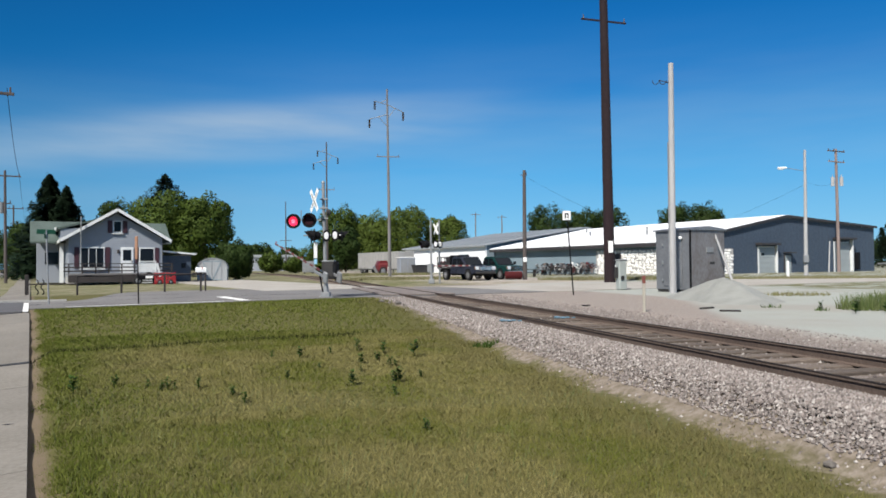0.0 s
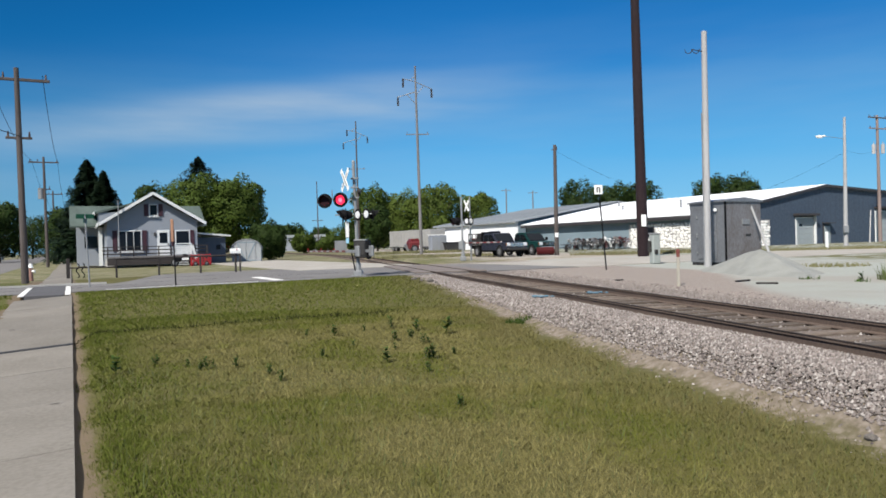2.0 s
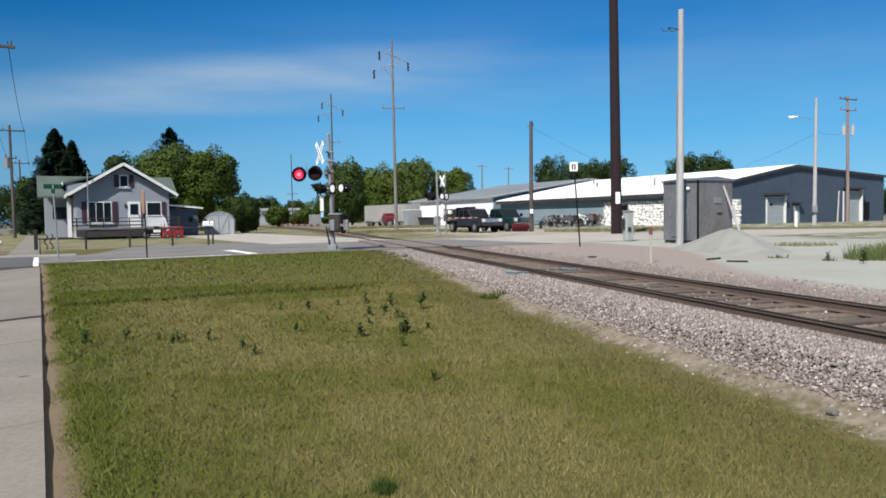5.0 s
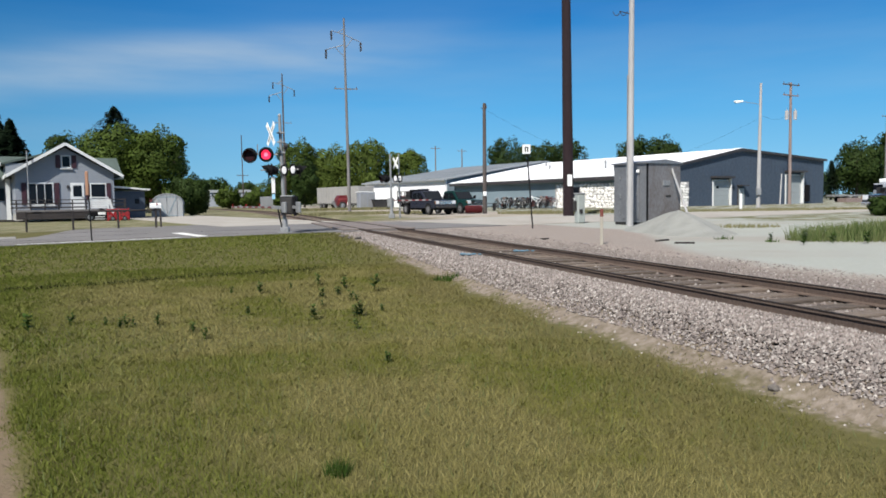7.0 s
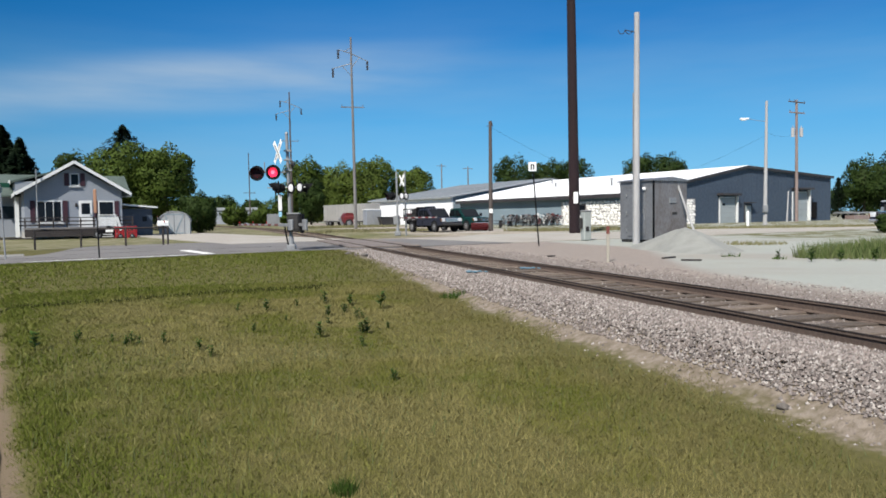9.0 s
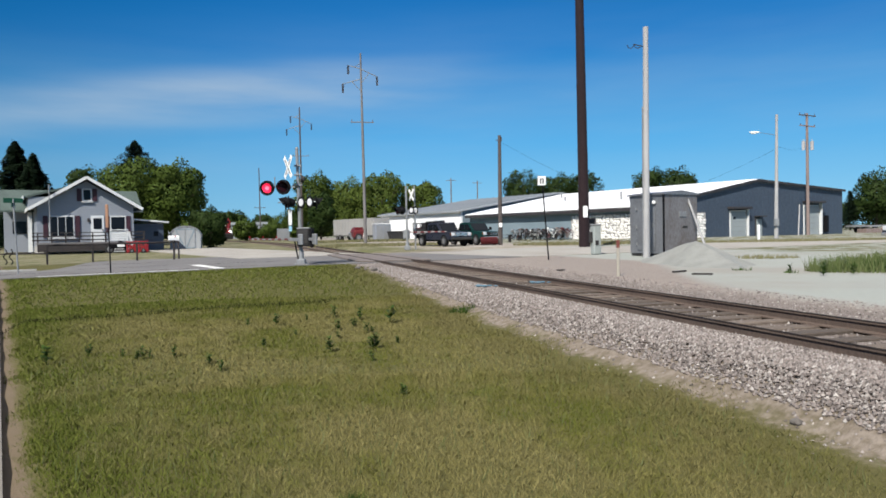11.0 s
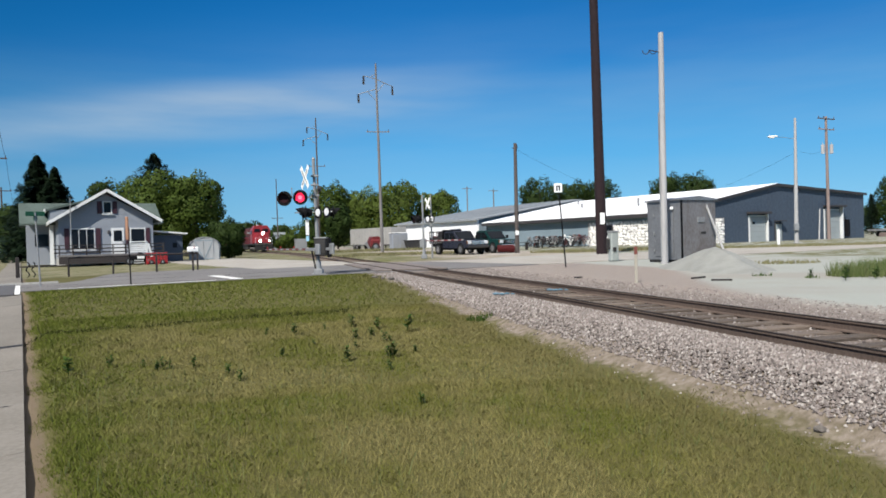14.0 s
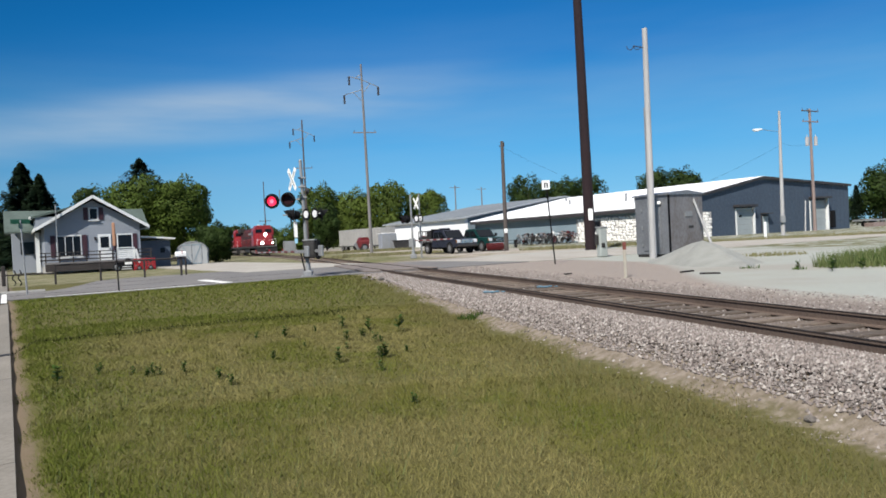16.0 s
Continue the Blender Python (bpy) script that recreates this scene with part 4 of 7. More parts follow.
# ---- house ----
def house():
    U0, V0 = 63.0, 5.95
    x, y = grid(U0, V0)
    root = thing("house", pose(x, y, street_z(V0), 0, 0, GRID), "white one-and-a-half storey house with maroon shutters and green-grey roof", "house")
    hw, L, E, P = 3.4, 11.0, 3.72, 5.8          # half width, depth, eave and ridge heights
    part("foundation", box(BM(), (0, L / 2, 0.3), (2 * hw - 0.04, L - 0.04, 0.6)), M_MORTAR, root)
    part("gable_wall", prism(BM(), [(-hw, 0.55), (hw, 0.55), (hw, E - 0.1), (0, P - 0.25), (-hw, E - 0.1)], 0, 0.2), M_SIDINGW, root)
    part("gable_wall", prism(BM(), [(-hw, 0.55), (hw, 0.55), (hw, E - 0.1), (0, P - 0.25), (-hw, E - 0.1)], L - 0.2, L), M_SIDINGW, root)
    for sx in (-1, 1):
        part("side_wall", box(BM(), (sx * (hw - 0.1), L / 2, 0.55 + (E - 0.65) / 2), (0.2, L - 0.42, E - 0.65)), M_SIDINGW, root)
    # lap siding boards of the front
    z = 0.62
    while z < P - 0.5:
        w = hw - 0.02 if z < E - 0.2 else hw * (P - 0.3 - z) / (P - E)
        part("siding_board", box(BM(), (0, -0.012, z), (2 * w, 0.022, 0.17), 0), M_SIDINGW, root)
        z += 0.19
    ov, fr = 0.6, 0.68
    sl = (P - E) / hw
    for sx in (-1, 1):
        pts = [(0.005 * sx, P), (sx * (hw + ov), E - sl * ov), (sx * (hw + ov), E - sl * ov + 0.16), (0.005 * sx, P + 0.16)]
        part("roof", prism(BM(), pts, -fr, L + 0.5), M_SHINGLE, root, "green-grey shingle roof")
        d = Vector((hw + ov, 0, sl * (hw + ov)))
        ob = part("bargeboard", box(BM(), (d.length / 2, 0, 0), (d.length, 0.06, 0.22)), M_TRIMW, root, "white bargeboard")
        ob.matrix_basis = pose(-(hw + ov) if sx < 0 else 0, -fr - 0.035, (E - sl * ov if sx < 0 else P) + 0.02, 0, -math.degrees(math.atan(sl)) * (1 if sx < 0 else -1), 0)
        part("fascia", box(BM(), (sx * (hw + ov + 0.03), L / 2, E - sl * ov + 0.02), (0.06, L + 1.0, 0.24)), M_TRIMW, root)
    # shed dormer on the near slope and the wing behind
    part("dormer_roof", prism(BM(), [(-4.2, 4.3), (-1.1, 5.15), (-1.1, 5.3), (-4.2, 4.46)], 2.2, 8.5), M_SHINGLE, root)
    part("dormer_trim", box(BM(), (-4.22, 5.3, 4.36), (0.08, 6.4, 0.28)), M_TRIMW, root)
    part("dormer_wall", box(BM(), (-2.7, 5.3, 4.0), (2.4, 6.0, 0.9)), M_SIDINGW, root)
    part("wing_wall", box(BM(), (-4.2, 8.9, 1.8), (2.6, 3.8, 3.5)), M_SIDINGW, root)
    part("porch_post", box(BM(), (-3.72, 5.0, 1.7), (0.30, 0.12, 3.3)), M_TRIMW, root, "white porch post")
    for y0, z0, y1, z1 in ((4.9, 3.45, 8.3, 5.3), (11.7, 3.45, 8.3, 5.3)):
        rv = [(-6.0, y0, z0), (4.9, y0, z0), (4.9, y1, z1), (-6.0, y1, z1)]
        part("wing_roof", ([*rv, *((p, q, z - 0.14) for p, q, z in rv)], [(0, 1, 2, 3), (7, 6, 5, 4), (0, 4, 5, 1), (1, 5, 6, 2), (2, 6, 7, 3), (3, 7, 4, 0)]), M_SHINGLE, root)
    part("side_window", box(BM(), (-4.4, 6.97, 2.1), (1.0, 0.06, 1.0)), M_GLASS, root)

    def window(x0, z0, w, h, mull=1, shut=0.0):
        f = part("window", box(BM(), (x0, -0.05, z0), (w + 0.12, 0.09, h + 0.12), 0.015), M_TRIMW, root)
        n = mull
        for i in range(n):
            part("pane", box(BM(), (x0 - w / 2 + (i + 0.5) * w / n, -0.098, z0), (w / n - 0.05, 0.012, h - 0.05)), M_GLASS, f)
        part("sill", box(BM(), (x0, -0.11, z0 - h / 2 - 0.12), (w + 0.3, 0.16, 0.06)), M_TRIMW, f)
        if shut:
            for s in (-1, 1):
                sh = part("shutter", box(BM(), (x0 + s * (w / 2 + 0.12 + shut / 2), -0.07, z0), (shut, 0.06, h + 0.12), 0.01), M_SHUTTER, root, "maroon shutter")
                for q in range(6):
                    part("shutter_slat", box(BM(), (x0 + s * (w / 2 + 0.12 + shut / 2), -0.105, z0 - h * 0.42 + q * h * 0.168), (shut - 0.08, 0.015, 0.05)), M_SHUTTER, sh)
    window(0.05, 4.5, 0.55, 0.85, 1, 0.32)
    window(-1.75, 2.05, 1.62, 1.55, 3, 0.34)
    window(2.22, 2.2, 1.05, 1.2, 1, 0.0)
    part("shutter", box(BM(), (1.48, -0.07, 2.2), (0.28, 0.06, 1.32), 0.01), M_SHUTTER, root)
    part("shutter", box(BM(), (2.99, -0.07, 2.2), (0.30, 0.06, 1.32), 0.01), M_SHUTTER, root)
    # front door
    d = part("door", box(BM(), (0.75, -0.06, 1.85), (0.95, 0.08, 2.05), 0.015), M_TRIMW, root, "white front door with a window")
    part("pane", box(BM(), (0.75, -0.105, 2.25), (0.6, 0.012, 0.85)), M_GLASS, d)
    part("door_handle", box(BM(), (1.1, -0.12, 1.75), (0.05, 0.06, 0.14)), M_DARKMETAL, d)
    part("porch_light", box(BM(), (0.1, -0.12, 2.55), (0.16, 0.16, 0.28), 0.03), M_TRIMDARK, root)
    # deck with rail
    part("deck_floor", box(BM(), (0.1, -1.45, 0.78), (7.3, 2.6, 0.12)), M_POLEGREY, root, "pale grey deck boards")
    part("deck_skirt", box(BM(), (0.1, -2.72, 0.45), (7.3, 0.05, 0.55)), M_DECK, root)
    for i in range(9):
        part("deck_post", box(BM(), (-3.5 + i * 0.9, -2.7, 1.15), (0.09, 0.09, 0.85)), M_DECK, root)
    for z in (1.02, 1.3, 1.56):
        if z > 1.5:
            part("rail", box(BM(), (-1.35, -2.7, z), (5.0, 0.12, 0.06)), M_DECK, root)
            part("rail", box(BM(), (3.2, -2.7, z), (1.2, 0.12, 0.06)), M_DECK, root)
        else:
            part("rail", box(BM(), (-1.35, -2.7, z), (5.0, 0.05, 0.09)), M_DECK, root)
            part("rail", box(BM(), (3.2, -2.7, z), (1.2, 0.05, 0.09)), M_DECK, root)
    for i in range(4):
        part("step", box(BM(), (1.85, -2.95 - i * 0.28, 0.62 - i * 0.17), (1.25, 0.3, 0.05)), M_TRIMW, root)
    for sx in (1.25, 2.5):
        part("stair_rail", box(BM(), (sx, -2.76, 1.28), (0.10, 0.09, 0.95), 0.01), M_TRIMW, root, "white stair rail")
    rail = part("stair_rail", box(BM(), (1.87, -2.78, 1.72), (1.36, 0.12, 0.07), 0.01), M_TRIMW, root, "white stair rail")
    for k in range(5):
        part("rail_board", box(BM(), (1.87, -2.76, 0.98 + k * 0.15), (1.14, 0.03, 0.125)), M_TRIMW, rail)
    part("stringer", prism(BM(), [(2.5, 1.55), (2.66, 1.6), (2.92, 0.55), (2.76, 0.5)], -2.9, -2.82), M_TRIMW, root, "slanting white stair stringer")
    # side shed roof and garage beyond
    gx = part("garage_wall", box(BM(), (4.72, 4.5, 1.15), (2.6, 5.0, 2.2)), M_WALLGREY, root, "dark blue-grey lean-to garage")
    part("garage_roof", prism(BM(), [(3.5, 2.55), (6.4, 2.3), (6.4, 2.42), (3.5, 2.7)], 1.6, 7.2), M_TRIMW, root)
    part("window", box(BM(), (5.4, 1.98, 1.4), (0.35, 0.05, 0.4)), M_GLASS, gx)
    part("vent_pipe", rod(BM(), (-2.6, -1.0, 0.4), (-2.6, -1.0, 5.2), 0.04, 0.04, 8), M_GALV, root)


house()


# ---- trees and shrubs ----
def leaves(rng, blobs, n, size, hollow=0.55):
    """Small leaf quads in the outer part of several rounded lobes."""
    n, size = int(n * 2.8), size * 0.60
    weight = np.array([b[3] * b[4] * b[5] for b in blobs]) ** 0.67
    pick = rng.choice(len(blobs), n, p=weight / weight.sum())
    B = np.array(blobs)[pick]
    d = rng.normal(size=(n, 3))
    d /= np.linalg.norm(d, axis=1)[:, None]
    r = (hollow + (1.08 - hollow) * rng.random(n) ** 0.6)[:, None]
    lump = 1 + 0.16 * np.sin(d[:, :1] * 7 + B[:, :1]) * np.cos(d[:, 2:] * 6 + B[:, 1:2])
    c = B[:, :3] + d * r * B[:, 3:6] * lump
    a = np.cross(d + 0.9 * rng.normal(size=(n, 3)), rng.normal(size=(n, 3)))
    a /= np.linalg.norm(a, axis=1)[:, None]
    b = np.cross(a, d + 0.6 * rng.normal(size=(n, 3)))
    b /= np.linalg.norm(b, axis=1)[:, None]
    s = (size * (0.6 + 0.8 * rng.random(n)))[:, None]
    b *= np.where((np.cross(a, b) * d).sum(1) < 0, -1.0, 1.0)[:, None]
    vs = np.stack([c - a * s, c - b * s * 0.55, c + a * s, c + b * s * 0.55], 1).reshape(-1, 3)
    fs = np.arange(4 * n).reshape(-1, 4)
    nor = d * 0.8 + np.cross(a, b) * 0.45
    nor /= np.linalg.norm(nor, axis=1)[:, None]
    return vs.tolist(), fs.tolist(), np.repeat(nor, 4, 0).tolist()


def limbs(h, spread, r, seed, n=7):
    rnd = random.Random(seed)
    bm = BM()
    rod(bm, (0, 0, -0.2), (0.1, 0, h * 0.45), r, r * 0.65, 9)
    rod(bm, (0.1, 0, h * 0.44), (-0.1, 0.1, h * 0.85), r * 0.65, r * 0.2, 8)
    for i in range(n):
        a = i * 2.4 + rnd.uniform(-0.4, 0.4)
        z0 = h * rnd.uniform(0.22, 0.5)
        k = spread * rnd.uniform(0.5, 0.8)
        rod(bm, (0.05, 0, z0), (k * math.cos(a), k * math.sin(a), z0 + h * rnd.uniform(0.2, 0.35)), r * 0.4, r * 0.1, 6)
    return bm


def tree(x, y, h, w, label, seed, n=5000, size=0.32, material=None, low=0.12, z=None):
    rng = np.random.default_rng(seed)
    g = ground_z(x, y) if z is None else z
    root = thing("tree", pose(x, y, g), label, "tree")
    part("trunk", limbs(h, w * 0.5, 0.022 * h + 0.05, seed), M_BARK, root)
    blobs = [(0, 0, h * (0.55 + low * 0.4), w * 0.36, w * 0.36, h * (0.45 - low * 0.45))]
    for i in range(11):
        a, q = i * 2.399 + seed, rng.uniform(0.2, 1.0)
        e = h * (low + 0.14 + (0.80 - low) * rng.random())
        fall = math.sqrt(max(0.12, 1 - ((e / h - 0.5) / 0.55) ** 2))
        k = w * 0.5 * 0.66 * fall * q ** 0.5
        rr = w * rng.uniform(0.13, 0.22)
        blobs.append((k * math.cos(a), k * math.sin(a), min(e, h - rr * 0.9), rr, rr, rr * rng.uniform(0.75, 1.05)))
    part("crown", leaves(rng, blobs, n, size), material or M_LEAF, root)
    return root


def shrub(x, y, h, w, label, seed, n=2200, size=0.2, material=None, name="bush"):
    rng = np.random.default_rng(seed)
    root = thing(name, pose(x, y, ground_z(x, y)), label, "bush")
    bm = BM()
    for i in range(6):
        a = i * 1.05
        rod(bm, (0, 0, -0.1), (w * 0.3 * math.cos(a), w * 0.3 * math.sin(a), h * 0.6), 0.05, 0.02, 6)
    part("stems", bm, M_BARK, root)
    blobs = [(0, 0, h * 0.48, w * 0.42, w * 0.4, h * 0.47)]
    for i in range(8):
        a = i * 2.4
        e = rng.uniform(0.2, 0.75) * h
        rr = w * rng.uniform(0.13, 0.2)
        blobs.append((w * 0.33 * math.cos(a), w * 0.33 * math.sin(a), e, rr, rr, rr * h / w * 1.2))
    part("foliage", leaves(rng, blobs, n, size), material or M_LEAF, root)
    return root


def spruce(x, y, h, w, label, seed, n=5200):
    rng = np.random.default_rng(seed)
    root = thing("spruce_tree", pose(x, y, ground_z(x, y)), label, "tree")
    part("trunk", rod(BM(), (0, 0, -0.2), (0, 0, h * 0.97), 0.02 * h, 0.02, 9), M_BARK, root)
    bm = BM()
    vs = []
    tiers = int(h * 2.8)
    per = n // tiers
    for k in range(tiers):
        f = (k + 0.5) / tiers
        z = h * (0.06 + 0.92 * f)
        rad = w * 0.5 * (1 - f) ** 0.85 + 0.12
        arms = max(6, int(17 * (1 - f)))
        for j in range(arms):
            a = j * 6.283 / arms + rng.uniform(-0.3, 0.3) + k
            ln = rad * rng.uniform(0.65, 1.15)
            m = max(3, per // arms)
            t = rng.random(m) ** 0.7
            rr = ln * t
            zz = z - 0.22 * rr + 0.1 * rr * t + rng.normal(size=m) * 0.16
            off = rng.normal(size=m) * 0.16 * (0.4 + rr * 0.35)
            cx, cy = rr * math.cos(a) - off * math.sin(a), rr * math.sin(a) + off * math.cos(a)
            s = 0.17 + 0.16 * rng.random(m)
            b = a + rng.normal(size=m) * 0.7
            for i in range(m):
                ux, uy = math.cos(b[i]) * s[i], math.sin(b[i]) * s[i]
                vs += [(cx[i] - ux, cy[i] - uy, zz[i] + 0.04), (cx[i] + uy * 0.5, cy[i] - ux * 0.5, zz[i]),
                       (cx[i] + ux, cy[i] + uy, zz[i] - 0.1), (cx[i] - uy * 0.5, cy[i] + ux * 0.5, zz[i] - 0.06)]
    bm.free()
    part("needles", (vs, np.arange(len(vs)).reshape(-1, 4).tolist()), M_NEEDLE, root)
    return root


spruce(-45.9, 85, 12.4, 11.0, "tall dark spruce beside the white house", 11, 19000)
spruce(-43.4, 84, 10.8, 9.0, "smaller dark spruce next to a taller one", 12, 13000)
spruce(-42.0, 110, 15.6, 24.0, "dark pine rising above the round trees", 13, 10000)
tree(-55.0, 97, 7.5, 8.0, "dark tree growing under the spruces", 29, 4000, 0.3, M_LEAFDK, 0.0)
tree(-46.6, 104, 10.8, 8.5, "dark leafy tree behind the house roof", 21, 4200, 0.33, M_LEAFDK)
tree(-38.0, 99, 11.3, 12.5, "broad round leafy tree behind the house", 22, 7500, 0.30)
tree(-31.4, 96, 10.6, 9.5, "leafy tree with drooping crown behind the garden shed", 23, 7500, 0.28, None, 0.05)
shrub(-20.5, 72, 4.0, 3.7, "dense dark round bush beside the drive", 31, 5200, 0.16, M_LEAFDK)
tree(-23.8, 170, 15.0, 12.0, "slim leafy tree beside the far railway", 24, 4500, 0.42, None, 0.03)
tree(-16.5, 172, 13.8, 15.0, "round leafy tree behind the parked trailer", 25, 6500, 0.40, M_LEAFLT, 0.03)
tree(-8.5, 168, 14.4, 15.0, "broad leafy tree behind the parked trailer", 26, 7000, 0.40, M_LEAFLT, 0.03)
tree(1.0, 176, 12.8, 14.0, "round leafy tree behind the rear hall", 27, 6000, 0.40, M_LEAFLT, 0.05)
tree(-20.0, 150, 9.2, 7.0, "low leafy tree at the edge of the yard", 28, 3800, 0.36, M_LEAFDK, 0.02)
for q, (tx, ty, th, tw) in enumerate(((25.0, 172, 15.2, 12.5), (33.0, 172, 14.0, 13.0), (40.0, 174, 14.4, 12.5))):
    tree(tx, ty, th, tw, "dark tree seen over the warehouse roof", 41 + q, 3600, 0.42, M_LEAFDK)
tree(61.5, 190, 16.4, 13.5, "dark tree rising above the warehouse ridge", 45, 3600, 0.45, M_LEAFDK)
tree(69.5, 192, 16.8, 13.0, "dark tree rising above the warehouse ridge", 46, 3600, 0.45, M_LEAFDK)
for q, (tx, ty, th, tw) in enumerate(((96, 150, 12.5, 12), (108, 156, 15.0, 14), (120, 150, 19, 17), (88, 165, 9.5, 14), (132, 175, 16, 16))):
    tree(tx, ty, th, tw, "dark leafy tree at the far side of the yard", 51 + q, 3800, 0.42, M_LEAFDK, 0.03)
spruce(88, 146, 8.2, 5.0, "small blue-green spruce by the far yard", 57, 2600)
for q, (tx, ty, th, tw) in enumerate(((-75, 112, 9.2, 10), (-84, 118, 9.6, 12), (-62, 118, 9.5, 8), (-90, 165, 10, 12), (-118, 190, 11, 18), (-95, 128, 8, 11))):
    tree(tx, ty, th, tw, "dark street tree along the side street", 61 + q, 3600, 0.36, M_LEAFDK, 0.08)
for q in range(16):
    tx = -95 + q * 8.2 + 2.5 * math.sin(q * 3.1)
    tree(tx, 290 + 14 * math.sin(q * 1.7), 8.5 + 2.5 * math.sin(q * 2.3), 13, "hazy tree in the distant tree line", 80 + q, 1300, 0.8, M_LEAFDK, 0.0, 0.3)
for q in range(12):
    tx = 60 + q * 22
    tree(tx, 330, 12 + 3 * math.sin(q * 2.1), 22, "hazy tree in the distant tree line", 110 + q, 1300, 1.0, M_LEAFDK, 0.0, 0.3)
for q, (tx, ty, th, tw) in enumerate(((-33.5, 142, 4.5, 5), (-28.5, 140, 3.4, 4.5), (-40, 170, 3.8, 7), (-47, 168, 3.6, 7), (-22.5, 138, 2.0, 4), (-31, 165, 6.0, 6))):
    shrub(tx, ty, th, tw, "leafy roadside shrub by the railway", 71 + q, 1500, 0.3)
shrub(26.4, 38.2, 1.15, 2.3, "spreading dark green juniper bush", 79, 2600, 0.13, M_LEAFDK)
shrub(30.5, 43.0, 1.2, 2.8, "spreading dark green juniper bush", 78, 2600, 0.14, M_LEAFDK)


# ---- weeds on the lawn and the lot ----
def weed(x, y, h, seed, material=None, label="small dark leafy weed standing in the lawn"):
    rnd = random.Random(seed)
    root = thing("weed", pose(x, y, ground_z(x, y) - 0.01), label, "weed", "weeds in the lawn")
    bm = BM()
    vs, fs = [], []
    for k in range(rnd.randint(3, 5)):
        a0, ln = rnd.uniform(0, 6.28), rnd.uniform(0.0, 0.3) * h
        top = (ln * math.cos(a0), ln * math.sin(a0), h * rnd.uniform(0.75, 1.0))
        rod(bm, (0, 0, 0), top, 0.004, 0.002, 5)
        for i in range(8):
            t = 0.25 + 0.75 * i / 7
            a = a0 + i * 2.4
            p = Vector(top) * t
            l, w = h * rnd.uniform(0.28, 0.42) * (1.15 - 0.5 * t), h * 0.10
            d = Vector((math.cos(a), math.sin(a), rnd.uniform(0.1, 0.7)))
            s = Vector((-math.sin(a), math.cos(a), 0)) * w
            q = len(vs)
            vs += [p, p + d * l * 0.5 + s, p + d * l, p + d * l * 0.5 - s]
            fs.append((q, q + 1, q + 2, q + 3))
    part("stem", bm, M_WEED, root)
    part("foliage", (vs, fs), material or M_WEED, root)


for i, (wx, wy, wh) in enumerate((
        (-4.78, 9.44, 0.26), (-4.51, 10.02, 0.18), (-4.01, 9.92, 0.13), (-3.68, 9.74, 0.18), (-3.59, 9.74, 0.14), (-3.30, 9.81, 0.17), (-2.69, 9.31, 0.15),
        (-2.42, 8.87, 0.15), (-2.99, 12.67, 0.16), (-2.49, 12.64, 0.24), (-2.27, 10.58, 0.15), (-1.61, 13.58, 0.24), (-1.36, 12.06, 0.20), (-1.10, 13.25, 0.25),
        (-0.87, 11.80, 0.20), (-0.55, 12.80, 0.36), (-1.25, 10.08, 0.24), (-0.62, 10.33, 0.22), (-0.62, 9.33, 0.14), (-1.13, 12.43, 0.18), (-0.18, 7.34, 0.13),
        (-1.27, 11.25, 0.13), (-2.04, 13.16, 0.15), (-1.97, 11.56, 0.12), (-0.34, 10.70, 0.13), (-0.78, 11.80, 0.13), (-3.74, 9.70, 0.14), (-0.68, 10.28, 0.2))):
    weed(wx, wy, wh, i)


def tuft(name, x, y, rx, ry, h, n, material, label, seed, w=0.012):
    def place(rng, k):
        a, r = rng.random(k) * 6.283, np.sqrt(rng.random(k))
        return np.stack([x + rx * r * np.cos(a), y + ry * r * np.sin(a)], 1)
    return blades(name, n, place, h, w, material, label, seed, 0.7)


for wx, wy, wr, wd, wn_, seed_ in ((12.3, 18.6, 2.2, 1.2, 2200, 5), (17.2, 21.9, 3.2, 1.7, 3000, 6), (14.6, 20.2, 2.7, 1.3, 2000, 105)):
    tuft("tall_weeds", wx, wy, wr, wd, 0.29, wn_, M_WEEDPALE, "tall pale green weeds growing on the gravel lot", seed_, 0.010)
    tuft("tall_weeds", wx + 0.3, wy + 0.1, wr * 0.8, wd * 0.6, 0.24, wn_ // 2, M_WEED, "dark green weeds among paler ones on the gravel lot", seed_ + 200, 0.012)
tuft("dry_weeds", 13.0, 27.0, 1.3, 0.9, 0.10, 300, M_DRYGRASS, "low brown dried weeds behind the gravel heap", 25, 0.012)
for i, (wx, wy, wh) in enumerate(((9.6, 17.0, 0.30), (10.1, 17.9, 0.36), (9.5, 18.4, 0.24), (10.5, 17.3, 0.32), (11.2, 17.0, 0.34))):
    weed(wx, wy, wh, 60 + i, None, "leafy dark weed standing on the gravel lot")
tuft("lot_weeds", 8.85, 19.7, 0.26, 0.2, 0.08, 36, M_WEED, "low dark weeds at the foot of the gravel heap", 7)
tuft("lot_weeds", 9.45, 18.2, 0.2, 0.2, 0.08, 30, M_WEED, "low dark weeds at the foot of the gravel heap", 8)
tuft("grass_tuft", 0.82, 14.2, 0.26, 0.22, 0.095, 150, M_WEED, "dark green tuft at the edge of the ballast", 9)
tuft("grass_tuft", -0.42, 4.34, 0.085, 0.085, 0.085, 260, M_WEED, "bright green tuft in the mown lawn", 10, 0.005)


def seam(rng, k):
    """A thin line of longer, darker grass across the lawn."""
    v = rng.random(k) * 6.5
    u = 14.95 - 0.8 * np.exp(-v * 5) + 0.10 * np.sin(v * 1.6 + 2) + 0.05 * np.sin(v * 5.1) + rng.normal(size=k) * (0.035 + 0.02 * v)
    return np.stack([GU[0] * u + GV[0] * v, GU[1] * u + GV[1] * v], 1)


